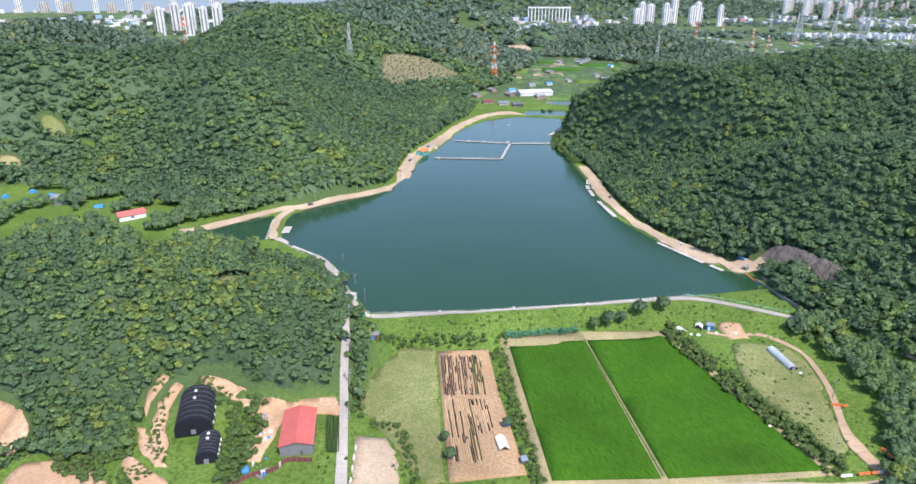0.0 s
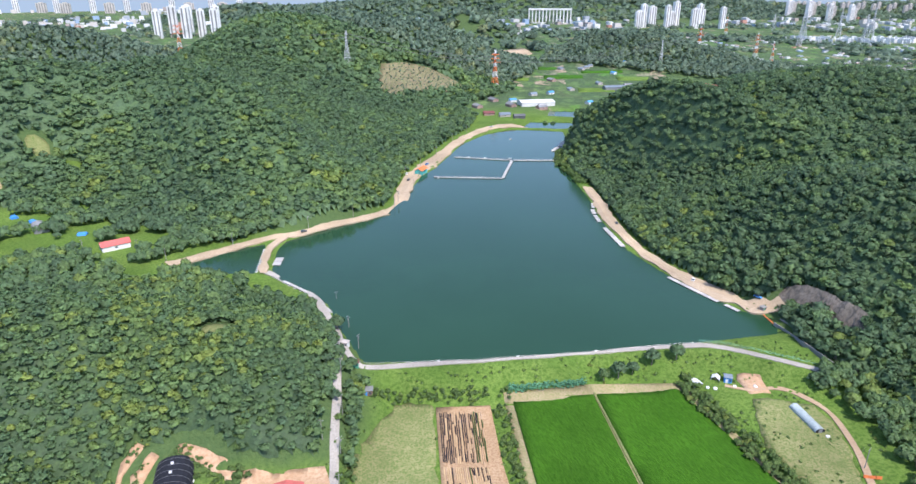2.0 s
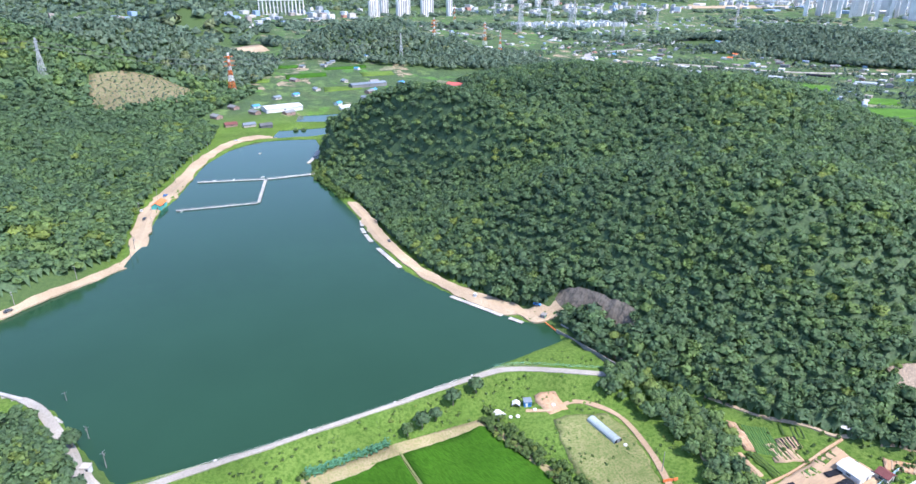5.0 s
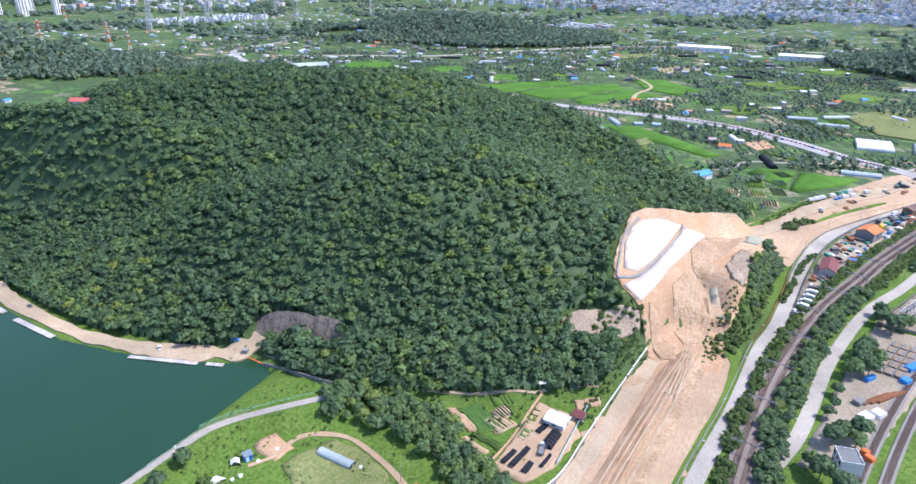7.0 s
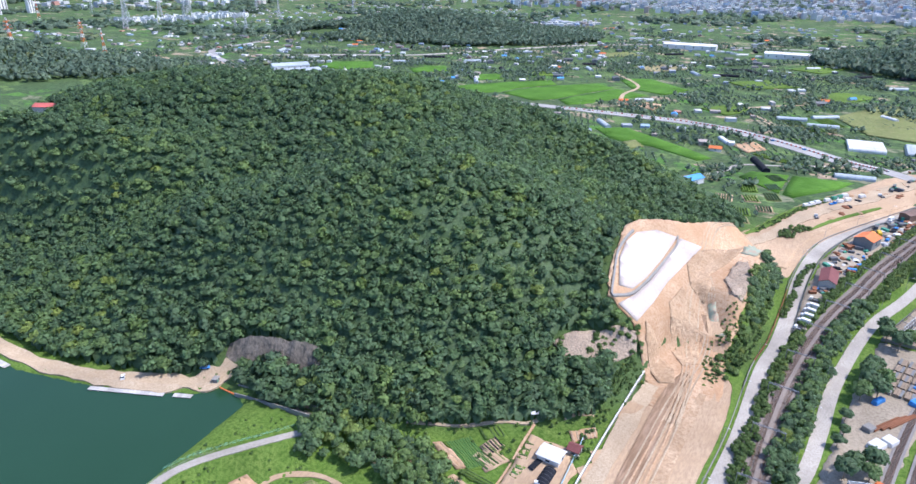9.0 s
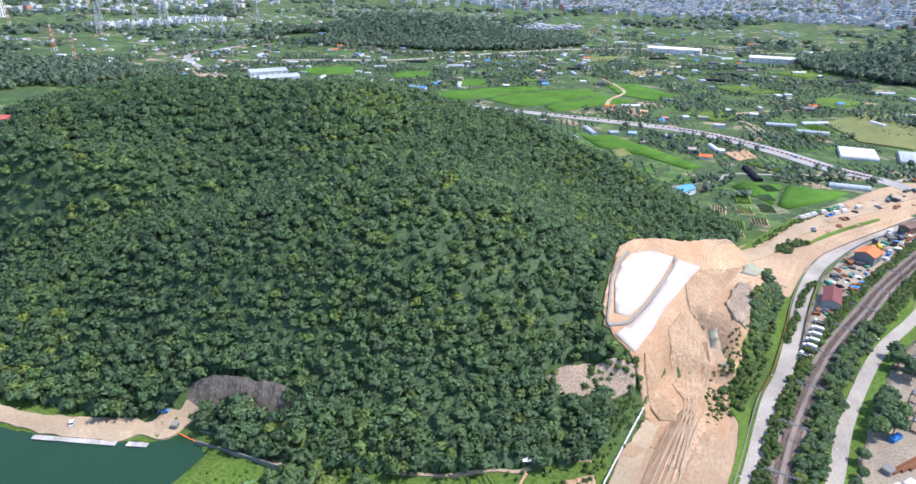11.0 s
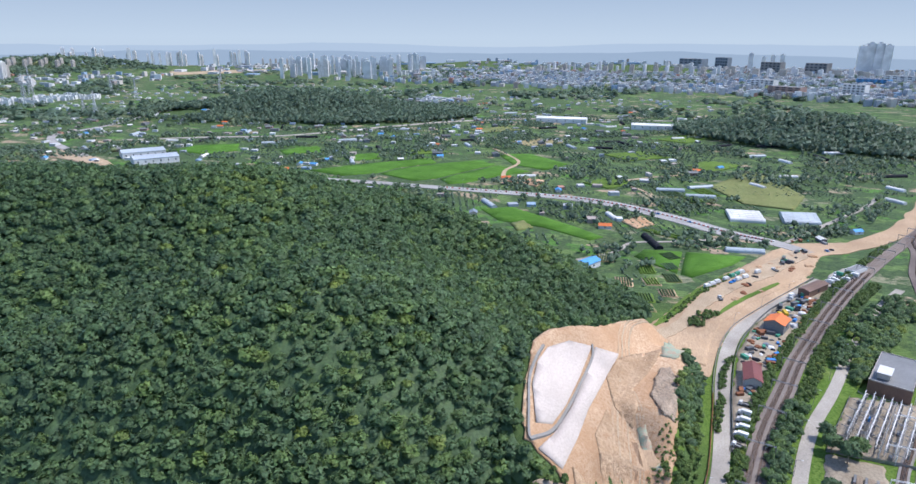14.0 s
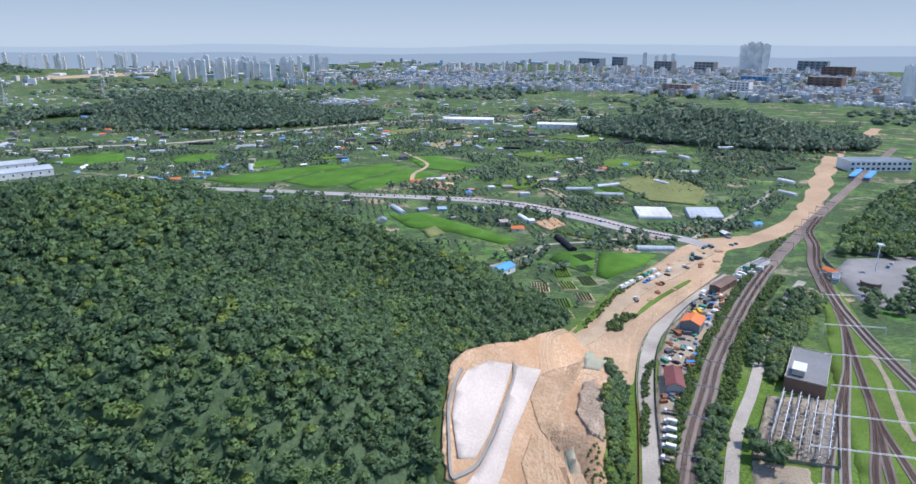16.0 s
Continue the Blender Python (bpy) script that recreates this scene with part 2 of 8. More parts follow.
# height, centre, half widths, turn
HILLS = [
    (39.3, 295.5, 736.6, 93.4, 96.9, 0.01), (83.5, 397.4, 406.6, 133.8, 121.8, -0.45), (50.7, 299.4, 287.5, 68.5, 102.1, 0.55), (62.2, 179.6, 608.7, 25.0, 125.6, 0.53),
    (20.9, 482.4, 307.7, 28.4, 81.7, 0.11), (28.6, 217.2, 402.5, 42.1, 75.3, 0.4), (81.3, 324.9, 585.6, 108.2, 131.1, 0.3), (13.0, 440.3, 259.5, 56.9, 33.3, 0.05),
    (39.8, -192.8, 261.2, 74.8, 46.8, 0.43), (20.6, -85.5, 252.9, 39.6, 53.1, 0.21),
    (93.5, -397.6, 584.2, 169.7, 65.4, 0.89), (80.3, -215.6, 613.7, 62.6, 120.4, 0.69), (104.6, -290.8, 1091.7, 156.2, 259.3, -0.1), (79.6, -64.0, 1229.2, 106.9, 196.6, -0.5),
]
FAR_HILLS = [
    (58.6, 363.9, 1473.4, 259.4, 92.3, -0.88), (-29.1, 193.1, 1619.0, 98.6, 88.9, 0.08), (78, 10, 2060, 140, 140, 0.0), (83.3, -743.4, 1205.0, 251.1, 116.6, 0.18),
    (75, -250, 3300, 700, 260, 0.1), (85, 500, 3500, 900, 250, -0.1), (60, -900, 2900, 260, 200, 0.3), (60, 1300, 3700, 700, 220, -0.4),
    (50, 1320, 1150, 120, 250, 0.5), (40, 1440, 60, 95, 165, -0.2), (60, 2300, 3600, 500, 180, -0.6), (40, 3900, 1900, 150, 500, 0.3), (45, 4000, 900, 150, 400, 0.0),
    (55, 1300, 4300, 700, 160, 0.0), (90, -1500, 700, 300, 500, 0.0),
]


def mounds(x, y, hills):
    z = np.zeros(np.shape(x))
    for a, cx, cy, sx, sy, th in hills:
        c, s = math.cos(th), math.sin(th)
        u, v = ((x - cx) * c + (y - cy) * s) / sx, (-(x - cx) * s + (y - cy) * c) / sy
        z = z + a * np.exp(-np.minimum(u * u + v * v, 60))
    return z


SHED_YARD = [(-160, 205), (-136, 198), (-122, 201), (-122, 211), (-117.5, 219), (-103, 220.7), (-87, 216.3), (-75, 212.7), (-63.5, 213.5), (-50, 216), (-44, 150), (-170, 150)]


def relief(x, y):
    """The hills alone, with the terrace of the sheds dug out."""
    m = step(-9, 3, inside(x, y, SHED_YARD))
    return mounds(x, y, HILLS) * (1 - m) + mounds(x, y, [(28, -192, 255, 75, 60, 0.4), (12, -95, 266, 45, 50, 0.2)]) * m


# low ground: place and height
LOW = [(60, 220, -6.4), (100, 190, -6.4), (0, 210, -6.4), (60, 260, -6.4), (-25, 230, -6), (-45, 250, -3), (-55, 290, 1.5), (-70, 200, -3), (-110, 190, -2), (150, 250, -3.5), (150, 190, -5),
       (225, 200, 2), (215, 165, 1), (180, 220, -1), (270, 100, 0.5), (390, 119, 1.5), (470, 60, -1), (545, 194, 2), (600, 260, 0), (635, 120, 3), (830, 160, -1), (-226, 426, 3), (-350, 430, 8), (100, 900, 4), (150, 1250, 8),
       (60, 100, -6), (400, -200, 0), (-400, 100, 3)]
LAKE = [(-44, 285), (-58, 312), (-71, 343), (-84, 356), (-106, 374), (-116, 390), (-121, 420), (-117, 436), (-97, 455), (-74, 476), (-55, 492), (-42, 539), (-33, 596), (-22, 622), (-11, 662), (4, 720), (32, 770), (60, 795), (90, 796), (124, 786),
        (122, 755), (103, 667), (97, 641), (103, 583), (107, 530), (106, 484), (112, 420), (124, 387), (133, 369), (144, 350), (153, 335), (163, 330), (163, 312), (128, 305), (64, 293.5), (5, 286)]
POND = [(-171, 399), (-154, 417), (-130, 431), (-127, 415), (-123, 384), (-150, 383)]
POND_UP = [(78, 806), (124, 800), (150, 806), (150, 838), (92, 842)]
POND_TOP = [(118, 880), (168, 864), (184, 912), (126, 918)]
WATERS = [LAKE, POND, POND_UP, POND_TOP]
DAM = [(-56, 297), (-50, 282), (-40, 277.5), (-10, 281), (64, 291), (110, 296.5), (126, 295), (146, 285.5), (170, 271.5)]
LANE = [(60, 110), (120, 118), (170, 124), (217, 128.5), (270, 130), (326, 134.5), (356, 134), (404, 137), (440, 140), (480, 140.5), (515, 136), (554, 122), (600, 103), (640, 86)]
HAUL = [(60, 132), (110, 139), (160, 149), (205, 152.5), (250, 156), (285, 158), (312, 158), (345, 168)]
PAD_ZONE = [(290, 176), (330, 162), (370, 154), (430, 154), (455, 166), (450, 188), (420, 200), (392, 212), (368, 221), (350, 223), (314, 214), (296, 207), (290, 196)]


FLAT = [(20, 266), (60, 271), (100, 274), (133, 178), (146, 166), (-20, 165), (-36, 190), (-40, 218), (-27, 258)]
CORNER = [(112, 300), (126, 297), (146, 288), (168, 276), (171, 281), (167, 306), (161, 311), (128, 304)]
CHUTE = [(165, 322), (169, 308), (173, 294), (176, 282), (180, 270)]


def natural(x, y):
    w, s = 1e-9 * np.ones(np.shape(x)), np.zeros(np.shape(x))
    for px, py, pz in LOW:
        k = 1 / ((x - px) ** 2 + (y - py) ** 2 + 500) ** 2
        w, s = w + k, s + k * pz
    z = s / w * np.clip(w / (w + 1e-11), 0, 1)
    return z


def ground(x, y):
    x, y = np.asarray(x, float), np.asarray(y, float)
    high = relief(x, y)
    base = natural(x, y)
    soft = step(2.0, 9.0, high)
    z = base * (1 - 0.7 * np.clip(high / 30, 0, 1)) + high * soft + mounds(x, y, FAR_HILLS)
    # the cut slope above the works
    d, _ = line_dist(x, y, LANE)
    cut = np.minimum(21.4 + 0.048 * (x - 300) + 0.74 * (y - 188.5), 1.5 + 0.95 * np.maximum(0, d - 20))
    cut = np.maximum(cut, 1.5)
    hard = step(338, 362, x) * (1 - step(425, 448, x))
    cut = np.maximum(cut, hard * np.minimum(20, 1.5 + 1.6 * np.maximum(0, d - 10)))
    m = step(-9, 5, inside(x, y, PAD_ZONE))
    z = z * (1 - m) + np.minimum(cut, 52) * m
    dh, _ = line_dist(x, y, HAUL[:-1])
    lvl = 1 - step(17, 25, dh)
    z = z * (1 - lvl) + np.minimum(z, 1.4) * lvl
    lvl = 1 - step(7, 16, d)
    z = z * (1 - lvl) + 1.2 * lvl
    # flat fields below the dam
    flat = step(-6, 2, inside(x, y, FLAT))
    z = z * (1 - flat) - 6.4 * flat
    corner = step(-4, 1, inside(x, y, CORNER))
    z = z * (1 - corner) + np.maximum(z, 1.3) * corner
    # dam
    d, _ = line_dist(x, y, DAM)
    z = np.where((d < 40), np.maximum(z, 2.0 - 0.42 * np.maximum(0, d - 3.2)), z)
    d, _ = line_dist(x, y, CHUTE)
    z = np.where(d < 4.2, np.minimum(z, -1.2), z)
    # water
    for w in WATERS:
        s = inside(x, y, w)
        shelf = np.where(s > 0, -0.7 * np.minimum(s, 8) - 0.05, np.minimum(1.3, -0.5 * s))
        k = step(-16, -3, s)
        if w is LAKE:
            wall, _ = line_dist(x, y, DAM)
            k = np.where((wall < 16) & (s < 0), np.where(s > -3, k, 0), k)
        z = z * (1 - k) + shelf * k
    return z


def spread(lo, hi, fine, a, b, grow=1.13):
    """Lines of a sheet: fine between a and b, ever wider outside."""
    v = list(np.arange(a, b + fine, fine))
    s = fine
    while v[-1] < hi:
        s *= grow
        v.append(v[-1] + s)
    s = fine
    while v[0] > lo:
        s *= grow
        v.insert(0, v[0] - s)
    return np.array(v)


def mesh_object(name, verts, faces, mat, smooth=False, parent=None):
    me = bpy.data.meshes.new(name)
    me.from_pydata([tuple(v) for v in verts], [], [tuple(int(i) for i in f) for f in faces])
    me.materials.append(mat)
    if smooth:
        me.shade_smooth()
    ob = new(name, me)
    ob.parent = parent
    return ob


def grid_mesh(name, xs, ys, height, mat):
    X, Y = np.meshgrid(xs, ys)
    r = np.hypot(X, Y)
    k = np.minimum(1, 4780 / np.maximum(r, 1))
    X, Y = X * k, Y * k
    Z = height(X, Y)
    nx, ny = len(xs), len(ys)
    i = np.arange(nx * ny).reshape(ny, nx)
    f = np.stack([i[:-1, :-1], i[:-1, 1:], i[1:, 1:], i[1:, :-1]], -1).reshape(-1, 4)
    me = bpy.data.meshes.new(name)
    v = np.stack([X, Y, Z], -1).reshape(-1, 3)
    fast_mesh(me, v, f)
    me.materials.append(mat)
    me.shade_smooth()
    return new(name, me)


def rest_height(x, y):
    """Height of the ground sheet itself at a place."""
    i = int(np.clip(np.searchsorted(GX, x) - 1, 0, len(GX) - 2))
    j = int(np.clip(np.searchsorted(GY, y) - 1, 0, len(GY) - 2))
    u, v = (x - GX[i]) / (GX[i + 1] - GX[i]), (y - GY[j]) / (GY[j + 1] - GY[j])
    return float((GZ[j, i] * (1 - u) + GZ[j, i + 1] * u) * (1 - v) + (GZ[j + 1, i] * (1 - u) + GZ[j + 1, i + 1] * u) * v)


def fast_mesh(me, v, f):
    n, k = f.shape
    me.vertices.add(len(v))
    me.vertices.foreach_set("co", np.ascontiguousarray(v, dtype=np.float32).ravel())
    me.loops.add(n * k)
    me.loops.foreach_set("vertex_index", np.ascontiguousarray(f, dtype=np.int32).ravel())
    me.polygons.add(n)
    me.polygons.foreach_set("loop_start", np.arange(0, n * k, k, dtype=np.int32))
    me.update(calc_edges=True)


GX, GY = spread(-4800, 4800, 4.0, -420, 780), spread(-4800, 4800, 4.0, 60, 880)
GZ = ground(*np.meshgrid(GX, GY))
ground_ob = grid_mesh("ground", GX, GY, ground, M["ground"])
gv = np.empty(len(ground_ob.data.vertices) * 3, np.float32)
ground_ob.data.vertices.foreach_get("co", gv)
gv = gv.reshape(-1, 3)
shade_wood = step(3, 7, relief(gv[:, 0], gv[:, 1]) + mounds(gv[:, 0], gv[:, 1], FAR_HILLS))
ground_ob.data.attributes.new("wood", "FLOAT", "POINT").data.foreach_set("value", shade_wood.astype(np.float32))
tagged(ground_ob, "green meadow and low valley ground between wooded hills", "ground", kind="structure")


UNEVEN = [M[k] for k in ("drygrass", "soil", "clay", "sand", "grass", "dust")]


def sheet(name, outline, mat, lift=0.3, z=None, label="", category="field", kind="structure", cell=None, rough=0.0, fade=None):
    """A patch laid on the land: its outline filled by a grid of cells that follow the ground."""
    p = np.array(outline, float)
    if mat in UNEVEN:
        q = []
        for a, b in zip(p, np.roll(p, -1, 0)):
            n = max(1, int(np.hypot(*(b - a)) / 3.0))
            for i in range(n):
                c = a + (b - a) * i / n
                q.append(c + np.array([noise.noise(Vector((c[0] * 0.22, c[1] * 0.22, 1.0))), noise.noise(Vector((c[0] * 0.22, c[1] * 0.22, 7.0)))]) * 1.7)
        p = np.array(q)
    bm = bmesh.new()
    vs = [bm.verts.new((x, y, 0)) for x, y in p]
    bm.faces.new(vs)
    if cell:
        lo, hi = p.min(0), p.max(0)
        for ax in (0, 1):
            for c in np.arange(lo[ax] + cell, hi[ax], cell):
                co, no = [0, 0, 0], [0, 0, 0]
                co[ax], no[ax] = c, 1
                bmesh.ops.bisect_plane(bm, geom=bm.verts[:] + bm.edges[:] + bm.faces[:], plane_co=co, plane_no=no)
    bm.verts.ensure_lookup_table()
    xy = np.array([v.co[:2] for v in bm.verts])
    zz = np.full(len(xy), z) if z is not None else ground(xy[:, 0], xy[:, 1]) + lift
    for v, h in zip(bm.verts, zz):
        k = float(step(*fade, v.co.x)) if fade else 1.0
        v.co.z = h - (1 - k) * 0.15
        if rough:
            v.co.z += k * rough * (abs(noise.noise(Vector((v.co.x * 0.13, v.co.y * 0.3, 2.0)))) * 1.6 + 0.5 * noise.noise(Vector((v.co.x * 0.5, v.co.y * 0.6, 5.0))) + 0.3)
    rim = [e for e in bm.edges if e.is_boundary]
    low = bmesh.ops.extrude_edge_only(bm, edges=rim)
    for g in low["geom"]:
        if isinstance(g, bmesh.types.BMVert):
            g.co.z -= 0.8
    bmesh.ops.recalc_face_normals(bm, faces=bm.faces[:])
    me = bpy.data.meshes.new(name)
    bm.to_mesh(me)
    bm.free()
    me.materials.append(mat)
    me.shade_smooth() if cell else None
    return tagged(new(name, me), label, category, kind=kind)


def ribbon(name, pts, width, mat, lift=0.35, label="", category="road", n=6, kind="structure", z=None, skirt=0.9):
    """A road or path along a line, lying on the land, with sides."""
    c = curve(pts, n)
    t = np.gradient(c, axis=0)
    t /= np.linalg.norm(t, axis=1)[:, None] + 1e-9
    nrm = np.stack([-t[:, 1], t[:, 0]], 1)
    w = np.interp(np.linspace(0, 1, len(c)), np.linspace(0, 1, len(width)), width) if hasattr(width, "__len__") else np.full(len(c), width)
    if mat in UNEVEN:
        w = w * np.array([1 + 0.5 * noise.noise(Vector((x * 0.12, y * 0.12, 3.0))) for x, y in c])
    rows = []
    for k in (-0.5, -0.5, -0.17, 0.17, 0.5, 0.5):
        rows.append(c + nrm * (w * k)[:, None])
    P = np.stack(rows, 1)
    Z = ground(P[..., 0], P[..., 1])
    Z = np.maximum(Z, ground(c[:, 0], c[:, 1])[:, None] - 0.4) + lift if z is None else np.full(P.shape[:2], float(z))
    Z[:, 0] -= skirt
    Z[:, -1] -= skirt
    V = np.concatenate([P, Z[..., None]], -1).reshape(-1, 3)
    k = 6
    F = [(i * k + j, i * k + j + 1, (i + 1) * k + j + 1, (i + 1) * k + j) for i in range(len(c) - 1) for j in range(k - 1)]
    return tagged(mesh_object(name, V, [f[::-1] for f in F], mat), label, category, kind=kind)


for nm, w, lab in (("lake", LAKE, "dark green reservoir water with faint ripples"), ("pond", POND, "small dark green side pond"), ("pond", POND_UP, "upper pond of grey-green water"), ("pond", POND_TOP, "pale upper pond behind a causeway")):
    o = curve(w, 6, True)
    t = np.roll(o, -1, 0) - np.roll(o, 1, 0)
    t /= np.linalg.norm(t, axis=1)[:, None]
    big = o + np.stack([t[:, 1], -t[:, 0]], 1) * (2.0 if inside(*(o[:1] + np.stack([t[:1, 1], -t[:1, 0]], 1) * 0.5).T, o)[0] < 0 else -2.0)
    ob = mesh_object(nm, [(x, y, 0.0) for x, y in big], [range(len(big))], M["water"])
    if ob.data.polygons[0].normal.z < 0:
        ob.data.flip_normals()
    tagged(ob, lab, "water", kind="structure")

# ---- roads and fields ----
ribbon("dam_road", DAM, 3.6, M["concrete"], 0.25, "pale concrete lane along the grassy dam crest", "road", 8)
SHORE_L = [(-180, 392), (-160, 412), (-132, 436), (-112, 446), (-92, 464), (-66, 484), (-48, 505), (-46, 545), (-42, 590), (-30, 630), (-17, 670), (0, 728), (28, 782), (56, 805), (84, 808)]
ribbon("lakeside_road", SHORE_L, [7, 7, 7, 7, 7, 8, 11, 12, 16, 15, 12, 11, 13, 11], M["sand"], 0.4, "sandy lakeside track along the bank", "road", 6)
SHORE_R = [(111, 560), (113, 520), (112.5, 480), (119.5, 423), (129.5, 391), (138.5, 372), (148.5, 355), (158, 342), (167, 336), (174, 336)]
ribbon("lakeside_path", SHORE_R, [8, 9, 9, 9, 11, 13, 13, 11, 8], M["sand"], 0.35, "bare sandy path below the wooded hill", "path", 6)
ribbon("causeway", [(-119, 441), (-124, 420), (-121, 395), (-117, 380)], 5, M["sand"], 0.9, "sandy causeway between lake and side pond", "path", 6)
ribbon("village_road", [(-116, 383), (-104, 374), (-91, 362.5), (-78.5, 347), (-68, 325), (-60, 305), (-55, 285), (-53.5, 270), (-50, 252), (-48, 235), (-45, 211), (-39, 168), (-36, 140)], [5, 5, 4.5, 4.5, 5, 5, 5, 3.5, 3.2, 3.4, 4, 4.4], M["concrete"], 0.35, "dusty pale concrete village road", "road", 6)
ribbon("works_lane", LANE, [6.5, 6.5, 6.5, 6.8, 7, 7, 7.5, 8, 8, 8, 8, 8, 7], M["concrete"], 0.3, "wide pale concrete lane beside the works", "road", 6)
ribbon("side_road", [(90, 92), (160, 103), (228, 108), (268, 104), (298, 104), (339, 104.5), (402, 98.5), (460, 85), (520, 72), (590, 52), (640, 33)], 6, M["concrete"], 0.3, "grey concrete road between tree rows", "road", 6)
ribbon("haul_road", HAUL, [30, 30, 32, 33, 33, 30, 20, 14], M["soil"], 0.5, "graded bare earth haul road with wheel ruts", "road", 8)
# asphalt of the far roads, its base colour lifted to stand for haze
ROAD_GREY = material("haze_pale_road", (0.33, 0.32, 0.3), (0.4, 0.385, 0.365), (0.29, 0.28, 0.265), 0.1, 1.5, 0.9, 0.1)
ribbon("main_road", [(735, 800), (773, 638), (795, 497), (815, 357), (811, 287), (782, 217), (745, 158), (728, 121), (705, 92)], [16, 16, 18, 22, 25, 26, 22, 14], ROAD_GREY, 0.6, "wide grey main road through the fields", "road", 8)
ribbon("far_road", [(870, 1190), (960, 1090), (1048, 972), (1166, 905), (1248, 858), (1416, 750), (1543, 611), (1644, 331)], 14, M["concrete"], 0.8, "pale distant country road", "road", 8)
DIRT = [(452, 150), (470, 196), (500, 186), (540, 178), (583, 168), (640, 142), (690, 124), (735, 105), (765, 58), (730, 60), (700, 84), (650, 92), (612, 108), (560, 134), (520, 147), (488, 151)]
sheet("earthworks", DIRT, M["soil"], 0.4, label="bare orange earthworks with spoil heaps", category="earthworks", cell=4)
ribbon("earth_road", [(700, 95), (755, 52), (850, 2), (960, -32), (1112, -68), (1270, -110), (1374, -143), (1546, -218), (1700, -276)], [16, 22, 24, 26, 26, 26, 24, 22], M["soil"], 0.6, "bare earth bed of a new road", "road", 8)
CUT = [(268, 173.5), (284, 175), (296, 189), (298, 204.5), (312, 210.5), (336, 217), (353, 220.5), (367, 218.5), (384, 211), (398, 203.5), (415, 197), (440, 192), (474, 196), (478, 180), (456, 160), (430, 154), (370, 152), (330, 152), (296, 144), (268, 141)]
sheet("cut_slope", CUT, M["clay"], 0.7, label="raw orange cut slope with rock showing", category="slope", cell=2.5, rough=0.4, fade=(276, 312))
sheet("slope_cover", [(352.7, 213.8), (369.9, 208.6), (380.6, 200), (354.7, 198.2), (330.6, 197.4), (314.4, 198.2), (308, 203), (324.8, 211), (339, 213.8)], M["pad"], 1.7, label="pale geotextile sheet covering the cut slope", category="cover", cell=4)
sheet("slope_cover", [(382.3, 198.6), (393.4, 188.8), (363.5, 189.4), (341, 189.8), (319.5, 188.6), (298.8, 188.5), (297.3, 198), (310.2, 196), (331.5, 195.2), (356.5, 196.2)], M["pad"], 1.7, label="long pale geotextile strip beside the main slope sheet", category="cover", cell=4)

RICE = [(24, 264), (60, 269.5), (99.5, 272.5), (128, 180), (71, 175.5), (32.5, 175)]
sheet("field_margin", [(20, 267), (60, 273), (102, 275.5), (133, 178), (71, 171), (29, 171)], M["bank"], 0.12, cell=6, label="straw-coloured bank round the paddies", category="field")
sheet("rice_paddy", [RICE[0], RICE[1], (70, 176), RICE[5]], M["rice"], z=-5.75, label="bright green rice paddy in full growth", category="rice paddy", cell=6)
sheet("rice_paddy", [(61.5, 269.5), RICE[2], RICE[3], (72.5, 176)], M["rice"], z=-5.75, label="bright green rice paddy in full growth", category="rice paddy", cell=6)
for pts, mt, lab in (([(681.2, 361.7), (697, 354), (677, 336), (660.6, 347.2)], "drygrass", "pale ripening corner of a paddy"), ([(742.7, 263.9), (772, 249.3), (744.1, 231), (719.7, 244.3)], "clay", "bare red-brown plot among the fields"),
                    ([(897, 453.1), (894.3, 398.1), (855, 396.1), (869.8, 454.5)], "clay", "bare orange plot beside the paddies"), ([(961, 200.7), (1090.6, 153.8), (1017.9, 116.4), (953.2, 91), (878.7, 103), (883.9, 155.4)], "drygrass", "olive orchard field in faint rows"),
                    ([(1010, 690), (1060, 650), (1030, 610), (985, 650)], "grass", "green meadow plot on the plain"), ([(1130, 380), (1190, 330), (1150, 280), (1090, 330)], "grass", "green meadow plot on the plain"), ([(1080, 250), (1150, 220), (1130, 170), (1060, 205)], "grass", "green meadow plot on the plain"),
                    ([(1180, 560), (1250, 520), (1225, 470), (1150, 515)], "bank", "brown ploughed plot on the plain"), ([(905, 350), (960, 325), (935, 290), (885, 312)], "grass", "green meadow plot on the plain"), ([(1290, 700), (1370, 650), (1340, 600), (1265, 650)], "drygrass", "pale mown plot on the plain"),
                    ([(1330, 330), (1400, 300), (1380, 240), (1310, 275)], "grass", "green meadow plot on the plain")):
    sheet("plain_field", pts, M[mt], 1.1, label=lab, category="field", cell=8)
sheet("fallow_field", [(-28, 259), (-10.6, 260), (-5, 175), (-11, 172), (-25, 195), (-42, 220)], M["drygrass"], 0.3, label="fallow field of pale mown grass", category="field", cell=5)
sheet("vegetable_field", [(-9.6, 258.5), (14, 260.5), (17, 225), (24, 178), (-3, 174)], material("tilled_soil", (0.36, 0.235, 0.13), (0.43, 0.3, 0.18), (0.29, 0.185, 0.1), 0.1, 1.0, 0.95, 0.5), 0.3, label="bare orange vegetable plot", category="field", cell=5)
